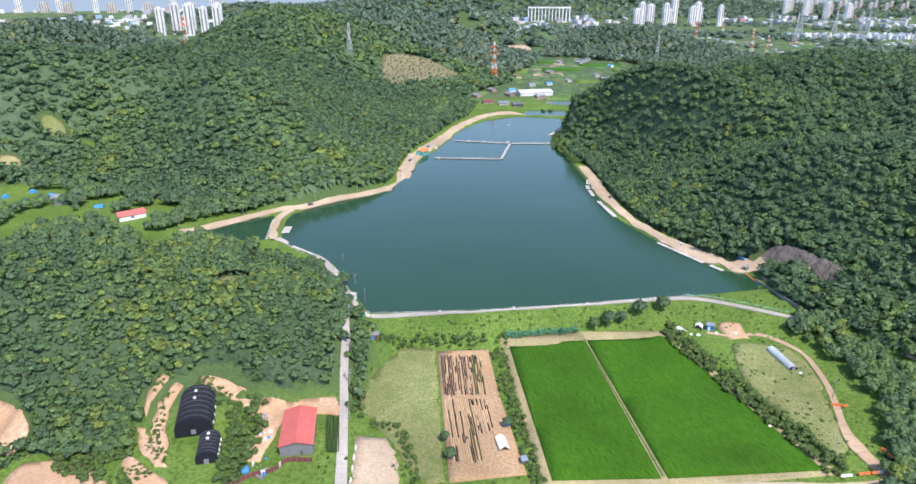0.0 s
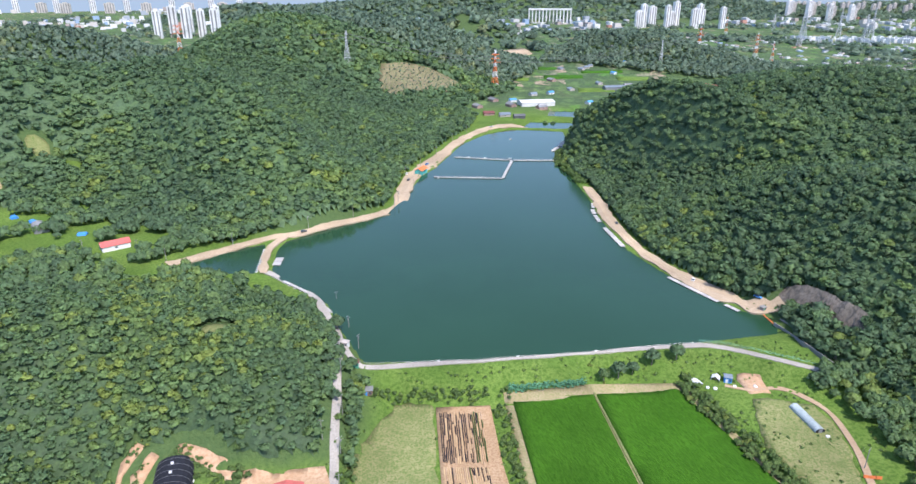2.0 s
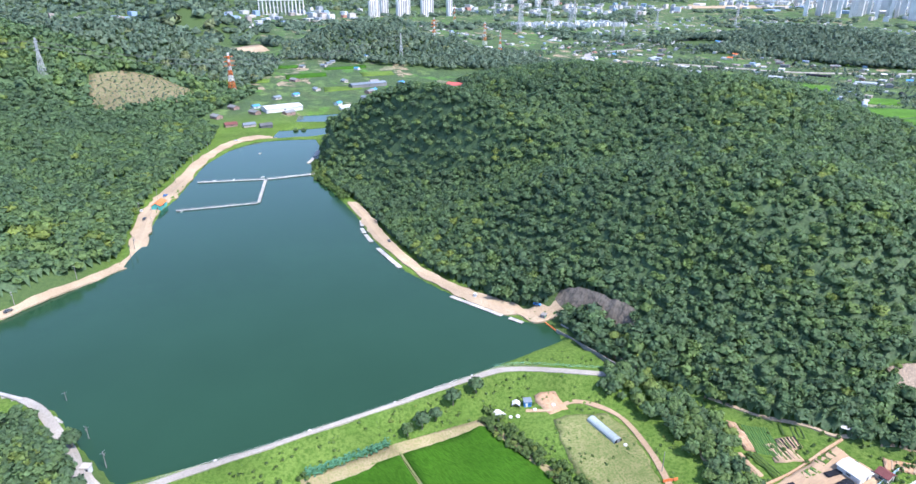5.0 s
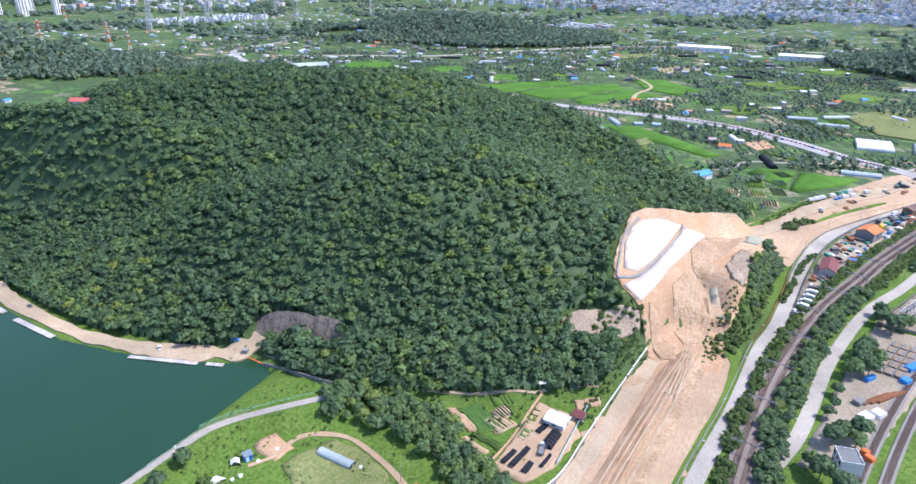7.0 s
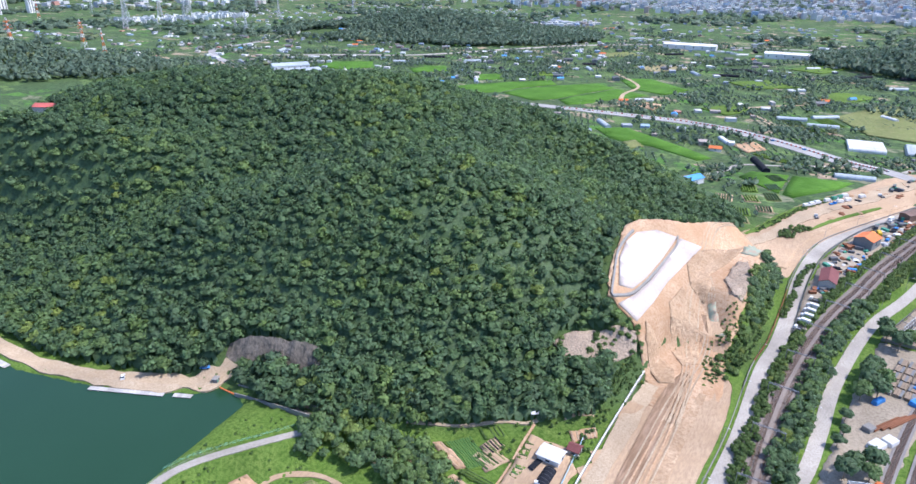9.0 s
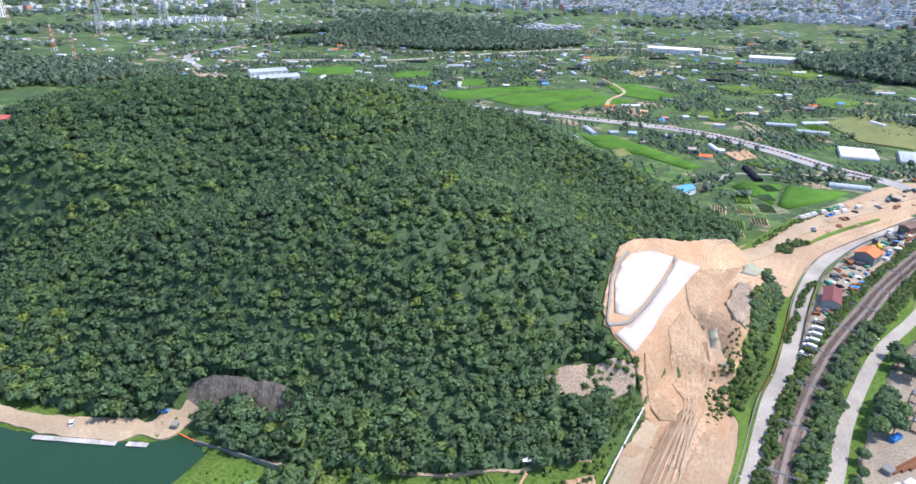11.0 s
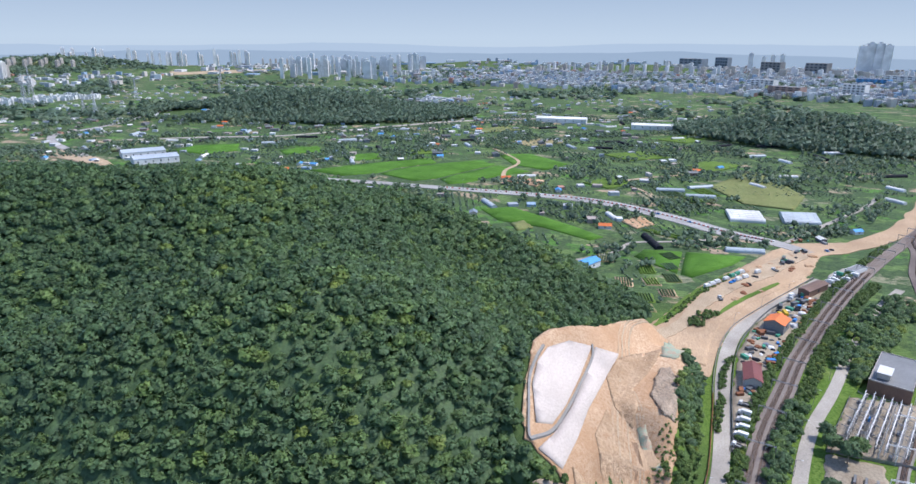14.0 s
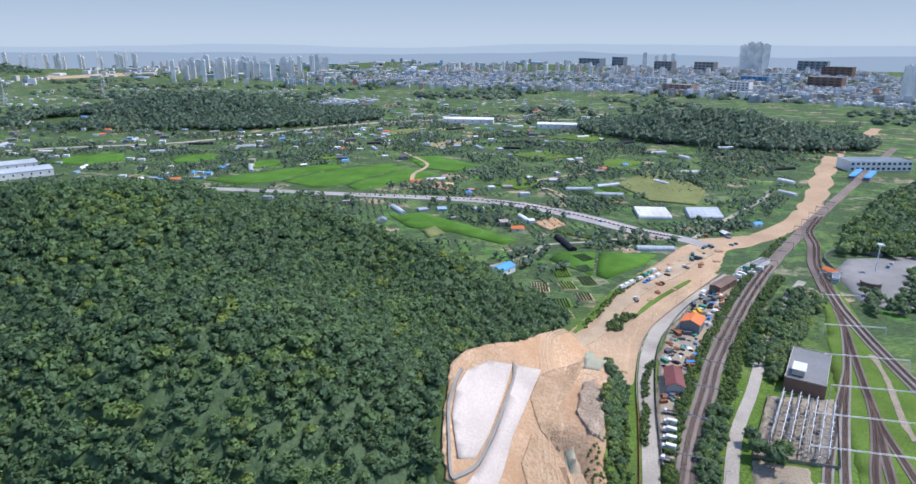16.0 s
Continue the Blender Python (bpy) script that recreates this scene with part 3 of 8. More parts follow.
for nm, pts in (("rice_paddy", [(634, 228), (657, 224), (661, 192), (603, 188)]), ("rice_paddy", [(661, 189), (668, 141), (640, 150), (598, 176), (603, 185)]), ("rice_paddy", [(722, 414), (745, 386), (700, 300), (678, 266), (662, 275), (684, 330), (686, 377)]),
                ("rice_paddy", [(807.7, 719.2), (861.1, 690.5), (916.3, 653.4), (970.3, 611.4), (939.8, 584.7), (877, 618.7), (835.3, 621.9), (797.2, 654.8)]),
                ("rice_paddy", [(833.9, 616.2), (875.4, 612.7), (937.9, 578.6), (989.2, 539.3), (967.5, 500.6), (905.3, 519), (841.8, 532.2), (812.9, 552)]),
                ("rice_paddy", [(840.4, 527), (903.6, 513.6), (965.4, 495), (943.9, 436.8), (888.9, 466.9), (835.1, 485.2), (817.2, 501.8)]),
                ("rice_paddy", [(1054, 532.6), (1080.8, 487.4), (1023, 406.1), (962.5, 421.6), (980.8, 478)]), ("rice_paddy", [(830.1, 1023.1), (892.7, 1028.9), (939.4, 976.8), (880.6, 926.4), (832.6, 950.4)]),
                ("rice_paddy", [(920.1, 871.6), (982.5, 839.8), (938.9, 793.5), (889.4, 832.5)]), ("rice_paddy", [(926.2, 748.6), (973.8, 712.2), (930.6, 678.6), (888.5, 710.1)])):
    sheet(nm, pts, M["rice_pale"], 0.5, label="bright green rice paddy on the valley floor", category="rice paddy", cell=20)

# ---- railway ----
RAIL_A = [(60, 90), (120, 99), (180, 108), (227, 116), (282, 121), (330, 122), (388, 118), (440, 110), (500, 100), (606, 72), (721, 35), (863, -17), (1036, -85), (1200, -150), (1400, -230)]
MAIN_BALLAST = material("main_ballast", (0.23, 0.195, 0.17), (0.29, 0.25, 0.22), (0.17, 0.14, 0.12), 0.2, 3.0, 0.95, 0.5)
ribbon("ballast_bed", RAIL_A, 10.5, MAIN_BALLAST, 0.7, "brown ballast bed of a double railway line", "railway", 8)
SIDINGS = [
    [(120, 75), (200, 80), (261, 79.5), (328, 73.5), (384, 63.4), (410, 57), (447, 47), (484, 36), (500, 31.5)],
    [(120, 66), (200, 71), (261, 71.5), (328, 66), (387, 56), (421, 49), (458, 41), (493, 33), (530, 25.5), (564, 20.5), (590, 19.5)],
    [(200, 60), (261, 60), (330, 54), (392, 43.5), (418, 37), (443, 31.4), (467, 27.7)],
    [(200, 50), (261, 51), (330, 45), (394, 37), (427, 32.5), (450, 29.5), (467, 27.7)],
    [(260, 22), (330, 25), (400, 27), (428, 28.5), (445, 29), (467, 27.7), (495, 25.6), (531, 22.5), (572, 19.3), (619, 18.6), (676, 17), (702, 14), (752, 6), (800, 3), (863, -17)],
    [(400, -14), (450, -6), (490, 0.3), (518, 5), (542, 9), (570, 13), (595, 16), (644, 17.5)]]
SIDING_BALLAST = material("siding_ballast", (0.24, 0.225, 0.21), (0.31, 0.29, 0.27), (0.19, 0.175, 0.16), 0.2, 3.0, 0.95, 0.5)
for i, ln in enumerate(SIDINGS):
    ribbon("ballast_bed", ln, 9 if i == 5 else 4.6, SIDING_BALLAST if i in (0, 1, 5) else M["ballast"], 0.5 + 0.03 * i, "grey ballast bed of the station sidings", "railway", 8)
ribbon("ballast_bed", SIDINGS[4][9:], 11, M["ballast"], 0.72, "brown ballast bed at the station throat", "railway", 8)
ribbon("old_trackbed", [(432, 17), (448, 17.4), (471, 15.2), (497, 12.8), (525, 12.9)], 3.4, M["dust"], 0.4, "overgrown gravel bed of a lifted track", "railway", 8)

# ---- woods ----
def icosahedron():
    g = (1 + 5 ** 0.5) / 2
    v = np.array([(-1, g, 0), (1, g, 0), (-1, -g, 0), (1, -g, 0), (0, -1, g), (0, 1, g), (0, -1, -g), (0, 1, -g), (g, 0, -1), (g, 0, 1), (-g, 0, -1), (-g, 0, 1)], float)
    v /= np.linalg.norm(v[0])
    f = np.array([(0, 11, 5), (0, 5, 1), (0, 1, 7), (0, 7, 10), (0, 10, 11), (1, 5, 9), (5, 11, 4), (11, 10, 2), (10, 7, 6), (7, 1, 8), (3, 9, 4), (3, 4, 2), (3, 2, 6), (3, 6, 8), (3, 8, 9), (4, 9, 5), (2, 4, 11), (6, 2, 10), (8, 6, 7), (9, 8, 1)])
    return v, f


ICO = icosahedron()


OCTA = (np.array([(1, 0, 0), (-1, 0, 0), (0, 1, 0), (0, -1, 0), (0, 0, 1), (0, 0, -1)], float), np.array([(0, 2, 4), (2, 1, 4), (1, 3, 4), (3, 0, 4), (2, 0, 5), (1, 2, 5), (3, 1, 5), (0, 3, 5)]))


def crown(rng, sprays, size=0.27, lumps=9):
    """One crown, about 1 in radius: a ragged core and leaf sprays over the lumps of its dome."""
    cs, rs = [np.array([0, 0, 0.3])], [0.5]
    for i in range(1, lumps):
        u = (i - 0.5) / (lumps - 1)
        th = i * 2.39996 + rng.uniform(-0.4, 0.4)
        el = math.asin(min(1, max(-0.2, 1 - 1.15 * u + rng.uniform(-0.12, 0.12))))
        rad = rng.uniform(0.5, 0.72)
        cs.append(np.array([math.cos(th) * math.cos(el) * rad, math.sin(th) * math.cos(el) * rad, math.sin(el) * rad * 0.85]))
        rs.append(rng.uniform(0.3, 0.44))
    if sprays > 60:
        v, f, nv = [], [], []
        for c, r in zip(cs, rs):
            f.append(OCTA[1] + 6 * len(v))
            v.append(c + OCTA[0] * (r * 1.05 * (1 + rng.uniform(-0.15, 0.15, (6, 1)))))
            nv.append(OCTA[0] + 0.6 * c / (np.linalg.norm(c) + 1e-6))
        vs, fs, nv = [np.vstack(v)], [np.vstack(f)], np.vstack(nv)
    elif sprays > 12:
        v, f = ICO
        vs, fs, nv = [v * (0.7 * (1 + rng.uniform(-0.2, 0.2, (12, 1)))) * (1, 1, 0.8)], [f], v
    else:
        v, f = OCTA
        vs, fs, nv = [v * (0.75 * (1 + rng.uniform(-0.2, 0.2, (6, 1)))) * (1, 1, 0.8)], [f], v
    base = len(vs[0])
    k = rng.integers(0, lumps, sprays)
    n = rng.normal(0, 1, (sprays, 3))
    n[:, 2] = np.abs(n[:, 2]) * 0.9 - 0.15
    n /= np.linalg.norm(n, axis=1)[:, None]
    c = np.array(cs)[k] + n * (np.array(rs)[k] * rng.uniform(0.85, 1.12, sprays))[:, None]
    out = n
    n = n + rng.normal(0, 0.38, n.shape)
    n /= np.linalg.norm(n, axis=1)[:, None]
    t = np.cross(n, rng.normal(0, 1, n.shape))
    t /= np.linalg.norm(t, axis=1)[:, None]
    b = np.cross(n, t)
    a0 = rng.uniform(0, 6.283, sprays)
    tri = []
    for j in range(3):
        a = a0 + j * 2.094 + rng.uniform(-0.4, 0.4, sprays)
        r = size * rng.uniform(0.6, 1.25, sprays)
        tri.append(c + t * (np.cos(a) * r)[:, None] + b * (np.sin(a) * r)[:, None])
    vs.append(np.stack(tri, 1).reshape(-1, 3))
    fs.append(np.arange(sprays * 3).reshape(-1, 3) + base)
    nrm = np.vstack([nv, np.repeat((out + 0.6 * c / (np.linalg.norm(c, axis=1)[:, None] + 1e-6) + rng.normal(0, 0.16, c.shape)), 3, 0)])
    nrm[:, 2] += 0.6
    nrm /= np.linalg.norm(nrm, axis=1)[:, None]
    return np.vstack(vs), np.vstack(fs), nrm


def scatter_trees(name, pts, radius, clumps, mat, label, category="woods", high=1.0, kinds=8, seed=3, lift=0.9, tint=None, warm=0.0):
    """Many crowns in one mesh: pts x, y on the land, radius of each crown."""
    rng = np.random.default_rng(seed)
    sprays = int(clumps * 13)
    protos = [crown(rng, sprays, 0.21 if sprays > 90 else 0.25 if sprays > 60 else 0.31 if sprays > 50 else 0.36 if sprays > 30 else 0.5) for _ in range(kinds)]
    n = len(pts)
    z = ground(pts[:, 0], pts[:, 1])
    kind = rng.integers(0, kinds, n)
    spin = rng.uniform(0, 6.283, n)
    hs = radius * high * rng.uniform(0.88, 1.18, n)
    if tint is None:
        broad = np.array([noise.noise(Vector((x * 0.012, y * 0.012, 0.3))) for x, y in pts])
        tint = np.clip(0.45 + warm + 0.4 * broad + rng.normal(0, 0.22, n), 0, 1)
    V, Fc, T, N, off = [], [], [], [], 0
    for k in range(kinds):
        sel = np.where(kind == k)[0]
        if not len(sel):
            continue
        v, f, nr = protos[k]
        c, s = np.cos(spin[sel])[:, None], np.sin(spin[sel])[:, None]
        r = radius[sel][:, None]
        x = (v[:, 0] * c - v[:, 1] * s) * r + pts[sel, 0][:, None]
        y = (v[:, 0] * s + v[:, 1] * c) * r + pts[sel, 1][:, None]
        zz = v[:, 2] * hs[sel][:, None] + (z[sel] + lift * radius[sel])[:, None]
        V.append(np.stack([x, y, zz], -1).reshape(-1, 3))
        Fc.append((f[None] + (np.arange(len(sel)) * len(v))[:, None, None] + off).reshape(-1, 3))
        N.append(np.stack([nr[:, 0] * c - nr[:, 1] * s, nr[:, 0] * s + nr[:, 1] * c, np.broadcast_to(nr[:, 2], (len(sel), len(nr)))], -1).reshape(-1, 3))
        T.append(np.repeat(tint[sel], len(v)))
        off += len(sel) * len(v)
    me = bpy.data.meshes.new(name)
    fast_mesh(me, np.vstack(V), np.vstack(Fc))
    me.attributes.new("tint", "FLOAT", "POINT").data.foreach_set("value", np.concatenate(T).astype(np.float32))
    me.materials.append(mat)
    me.normals_split_custom_set_from_vertices(np.vstack(N).astype(np.float32))
    return tagged(new(name, me), label, category, kind="stuff")


def lattice(x0, x1, y0, y1, gap, rng):
    """Uneven rows of places."""
    X, Y = np.meshgrid(np.arange(x0, x1, float(gap)), np.arange(y0, y1, gap * 0.87))
    X[1::2] += gap / 2
    p = np.stack([X.ravel(), Y.ravel()], 1)
    return p + rng.uniform(-0.47, 0.47, p.shape) * gap


def strewn(x0, x1, y0, y1, gap, rng):
    """Places strewn at random, none nearer to another than the gap."""
    n = int((x1 - x0) * (y1 - y0) / gap ** 2 * 5)
    q = np.column_stack([rng.uniform(x0, x1, n), rng.uniform(y0, y1, n)])
    cells, out, g2 = {}, [], gap * gap
    for i, (x, y) in enumerate(q.tolist()):
        a, b = int(x // gap), int(y // gap)
        near = False
        for k in ((a, b), (a - 1, b), (a + 1, b), (a, b - 1), (a, b + 1), (a - 1, b - 1), (a + 1, b + 1), (a - 1, b + 1), (a + 1, b - 1)):
            for u, w in cells.get(k, ()):
                if (u - x) ** 2 + (w - y) ** 2 < g2:
                    near = True
                    break
            if near:
                break
        if not near:
            cells.setdefault((a, b), []).append((x, y))
            out.append(i)
    return q[out]


CLAY = [[(-110.7, 216), (-108.2, 215.2), (-110.6, 205.6), (-109.8, 197.6), (-101.5, 182.6), (-104.3, 179.6), (-110.7, 188.6), (-114.7, 200.1), (-114.6, 207.5)],
        [(-119.1, 197), (-115.6, 195.9), (-108.6, 185.5), (-100.1, 176.8), (-104.1, 176.7), (-113.1, 185.5), (-118.1, 192.9)],
        [(-117.3, 182.5), (-113.1, 181), (-101.3, 172.5), (-94, 167), (-105.6, 166), (-116.1, 176.6)],
        [(-118.1, 219.7), (-114.7, 218), (-116.4, 212.9), (-118.1, 207), (-117.7, 201.1), (-119.8, 204.5), (-119.9, 210.2)],
        [(-103.6, 219.6), (-95.9, 219.1), (-87.6, 216), (-78.5, 213.4), (-66.9, 213.2), (-56.9, 216.1), (-49.1, 217.7), (-46.3, 207.2), (-64.6, 208.4), (-67.8, 194.8), (-69.2, 180.6), (-73.3, 180.6), (-75.1, 186.6), (-75.3, 198), (-77.1, 204.6), (-85.8, 211.4), (-95.7, 214.8), (-102.5, 217.2)],
        [(-182, 206), (-173.3, 204.5), (-167.8, 203), (-160.9, 197.5), (-154.6, 190.4), (-153.9, 184.1), (-161.2, 180), (-185, 184)],
        [(-152, 172.5), (-150.2, 178.2), (-140.9, 179.6), (-127.1, 176.6), (-116.2, 168.9), (-120, 158), (-150, 158)]]
CLEAR_LINES = [(SHORE_L, 8), (SHORE_R, 5.8), (DAM[1:], 11), (LANE, 12), ([(-113, 381), (-92, 363), (-79, 347), (-68, 325), (-60, 305), (-54, 275), (-48, 235), (-45, 211), (-39, 168)], 4.5), (RAIL_A, 14), (HAUL, 21), ([(290, 179), (268, 178), (251, 177), (230, 175), (211, 174)], 6)]
CLEAR_SPOTS = [(260, 700, 12), (-108, 278, 8), (-69, 691, 13), (-345, 547.5, 10), (-318, 546.5, 8), (-356, 499, 9), (-215, 425, 26), (-255, 442, 22), (-300, 452, 24), (-345, 450, 26), (-97, 203, 19), (-62, 195, 20), (-330, 470, 12)]
ORCHARD = [(-116.3, 1030.4), (-78.5, 1068.1), (-37.2, 1085.1), (15.1, 1064.8), (-12.5, 1008), (-54.5, 956.2), (-93.1, 933.7), (-114.4, 948.8)]
CLIFF = [(172, 343), (180, 342), (187, 332), (193.5, 317), (195, 301), (191, 290), (184, 314)]
BARE = [(262.8, 214), (272.2, 211), (280.4, 203.9), (289, 194), (293, 186), (286.5, 182.5), (273, 188.5), (264, 196), (260, 205)]


NEAR_WOOD = [(-80, 338), (-70, 312), (-60, 290), (-55, 265), (-52.5, 245), (-49, 228), (-56, 218), (-64, 214.5), (-75, 214), (-87, 218), (-103, 222), (-117.5, 221), (-123, 212), (-123, 202), (-136, 200), (-154, 208), (-174, 207), (-210, 195), (-260, 210), (-250, 360), (-150, 372), (-118, 362), (-98, 350)]


LAKE_WOOD = [(-150, 456), (-118, 462), (-92, 480), (-66, 500), (-56, 545), (-52, 590), (-40, 640), (-27, 680), (-10, 738), (15, 792), (24, 850), (-10, 930), (-60, 880), (-120, 900), (-220, 760), (-260, 640), (-230, 480)]

SHORE_WOOD = [(117, 560), (107, 600), (104, 650), (110, 690), (126, 745), (134, 775), (160, 800), (220, 800), (230, 600), (215, 450), (190, 372), (160, 358), (146, 378), (128, 425), (121, 480)]


def wooded(p, least=4.5):
    x, y = p[:, 0], p[:, 1]
    h = relief(x, y) + mounds(x, y, FAR_HILLS)
    ok = (h > least) | (inside(x, y, NEAR_WOOD) > 0) | (inside(x, y, LAKE_WOOD) > 0) | (inside(x, y, SHORE_WOOD) > 0)
    for w in WATERS:
        ok &= inside(x, y, w) < -5
    for ln, d in CLEAR_LINES:
        ok &= line_dist(x, y, ln)[0] > d
    for cx, cy, r in CLEAR_SPOTS:
        ok &= np.hypot(x - cx, y - cy) > r
    for poly, m in ((CUT, -3), (ORCHARD, 0), (CLIFF, -1), (DIRT, -4), (BARE, -1), *((c, -2) for c in CLAY)):
        ok &= inside(x, y, poly) < m
    return ok


def crown_sizes(p, small, large, rng):
    """Crown radii: many small, few large, in stands of like size."""
    stand = np.array([noise.noise(Vector((x * 0.02, y * 0.02, 6.0))) for x, y in p])
    return small + (large - small) * np.clip(rng.random(len(p)) ** 1.5 + 0.5 * stand, 0, 1.15)


rng = np.random.default_rng(11)
p = strewn(95, 660, 170, 900, 3.75, rng)
p = p[wooded(p)]
front = (p[:, 0] < 520 - 0.4 * np.maximum(0, p[:, 1] - 320)) & (p[:, 1] < 830)
back, p = p[~front][::2], p[front]
scatter_trees("hill_woods", p, crown_sizes(p, 3.0, 4.8, rng), 4.6, M["leaf"], "dense dark green broadleaf woods over the round hill", high=0.8, seed=5, kinds=14, lift=1.25)
scatter_trees("hill_woods", back, rng.uniform(5.2, 7.0, len(back)), 1.5, M["leaf"], "dense dark green woods on the hill's far slope", high=0.9, seed=15)
p = strewn(-290, -40, 170, 400, 2.75, rng)
p = p[wooded(p, 2.5)]
scatter_trees("near_woods", p, crown_sizes(p, 1.9, 3.3, rng), 3.4, M["leaf"], "dense green broadleaf woods above the village road", high=0.75, seed=6, warm=0.12, lift=1.15)
p = strewn(-640, 90, 400, 1100, 5.1, rng)
p = p[wooded(p, 2.0)]
hid = p[:, 1] > 940
back, p = p[hid][::2], p[~hid]
scatter_trees("west_woods", p, crown_sizes(p, 3.6, 5.8, rng), 2.8, M["leaf"], "dense green woods on the hills beyond the lake", high=0.7, seed=7, lift=1.1)
scatter_trees("west_woods", back, rng.uniform(6.5, 8.5, len(back)), 1.5, M["leaf"], "green woods on the farther western slopes", high=0.8, seed=17)


def understorey(name, x0, x1, y0, y1, cell, least, deep, label, seed):
    """The closed leafy layer between the crowns: a rough sheet a few metres over the ground, down to it at the wood's edge."""
    xs, ys = np.arange(x0, x1, cell), np.arange(y0, y1, cell)
    X, Y = np.meshgrid(xs, ys)
    rg = np.random.default_rng(seed)
    X, Y = X + rg.uniform(-0.35, 0.35, X.shape) * cell, Y + rg.uniform(-0.35, 0.35, X.shape) * cell
    q = np.column_stack([X.ravel(), Y.ravel()])
    ok = wooded(q, least).reshape(X.shape)
    core = ok.copy()
    for ax in (0, 1):
        for d in (-1, 1):
            core &= np.roll(ok, d, ax)
    broad = np.array([noise.noise(Vector((x * 0.012, y * 0.012, 0.3))) for x, y in q])
    Z = ground(X, Y) + np.where(core, deep * rg.uniform(0.45, 1.15, X.shape), 0.3)
    i = np.arange(X.size).reshape(X.shape)
    f = np.stack([i[:-1, :-1], i[:-1, 1:], i[1:, 1:], i[1:, :-1]], -1).reshape(-1, 4)
    f = f[ok.ravel()[f].all(1)]
    used_v, f = np.unique(f, return_inverse=True)
    f = f.reshape(-1, 4)
    me = bpy.data.meshes.new(name)
    fast_mesh(me, np.column_stack([q, Z.ravel()])[used_v], f)
    me.shade_smooth()
    tint = np.clip(0.4 + 0.35 * broad + rg.normal(0, 0.15, len(q)), 0, 1)[used_v]
    me.attributes.new("tint", "FLOAT", "POINT").data.foreach_set("value", tint.astype(np.float32))
    me.materials.append(M["leaf"])
    return tagged(new(name, me), label, "woods", kind="stuff")


understorey("undergrowth", 95, 560, 160, 900, 1.9, 4.5, 4.2, "closed green canopy between the crowns of the hill", 25)
understorey("undergrowth", -290, -40, 170, 400, 1.7, 2.5, 2.4, "closed green canopy between the trees above the village", 26)
understorey("undergrowth", -640, 90, 400, 1100, 3.0, 2.0, 4.6, "closed green canopy of the woods beyond the lake", 27)
p = strewn(-900, 1250, 1000, 1700, 9, rng)
p = p[wooded(p) & ((p[:, 1] > 1100) | (p[:, 0] > 90) | (p[:, 0] < -640))]
open_hill = np.array([noise.noise(Vector((x * 0.006, y * 0.006, 5.5))) for x, y in p])
p = p[(open_hill > -0.12) | (p[:, 0] < 800)]
scatter_trees("far_woods", p, rng.uniform(6.0, 9.0, len(p)), 1, M["leaf_haze"], "distant dark green woods on low hills", high=0.9, seed=8)
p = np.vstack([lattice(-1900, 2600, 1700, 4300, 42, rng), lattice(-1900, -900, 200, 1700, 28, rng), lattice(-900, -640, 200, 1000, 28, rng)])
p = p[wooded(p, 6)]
scatter_trees("distant_woods", p, np.where(p[:, 1] > 1700, 21, np.where(p[:, 0] < 0, 18, 9)) * rng.uniform(0.8, 1.2, len(p)), 1, M["leaf_haze"], "far dark wooded ridges", high=0.7, seed=9, lift=0.3)
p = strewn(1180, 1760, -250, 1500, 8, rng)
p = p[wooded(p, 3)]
scatter_trees("dark_woods", p, rng.uniform(7.0, 10.0, len(p)), 1, M["leaf_haze"], "dense dark wood on a low hill in the plain", high=0.95, seed=19, tint=rng.uniform(0, 0.3, len(p)))

# ---- building kit ----
def part(name, bm, mat, parent=None, label="", smooth=False):
    me = bpy.data.meshes.new(name)
    bmesh.ops.recalc_face_normals(bm, faces=bm.faces[:])
    bm.to_mesh(me)
    bm.free()
    me.materials.append(mat)
    if smooth:
        me.shade_smooth()
    ob = new(name, me)
    ob.parent = parent
    return tagged(ob, label) if label else ob


def thing(name, label, category, group="", at=None):
    ob = new(name)
    ob.empty_display_size = 0.5
    if at is not None:
        ob.matrix_basis = at
    return tagged(ob, label, category, group)


def box(bm, c, s, turn=0.0, taper=1.0, bevel=0.0):
    """A block about c of size s, its top drawn in by taper."""
    m = Matrix.Translation(c) @ Matrix.Rotation(turn, 4, "Z")
    r = bmesh.ops.create_cube(bm, size=1.0)
    for v in r["verts"]:
        k = taper if v.co.z > 0 else 1.0
        v.co = m @ Vector((v.co.x * s[0] * k, v.co.y * s[1] * k, v.co.z * s[2]))
    if bevel:
        es = list({e for v in r["verts"] for e in v.link_edges})
        bmesh.ops.bevel(bm, geom=es, offset=bevel, segments=1, affect="EDGES")
    return bm


def blocks(items):
    bm = bmesh.new()
    for it in items:
        box(bm, *it)
    return bm


def prism(bm, prof, y0, y1):
    """A profile in x, z drawn along y."""
    a = [bm.verts.new((x, y0, z)) for x, z in prof]
    b = [bm.verts.new((x, y1, z)) for x, z in prof]
    n = len(prof)
    bm.faces.new(a)
    bm.faces.new(b[::-1])
    for i in range(n):
        bm.faces.new((a[i], b[i], b[(i + 1) % n], a[(i + 1) % n]))
    return bm


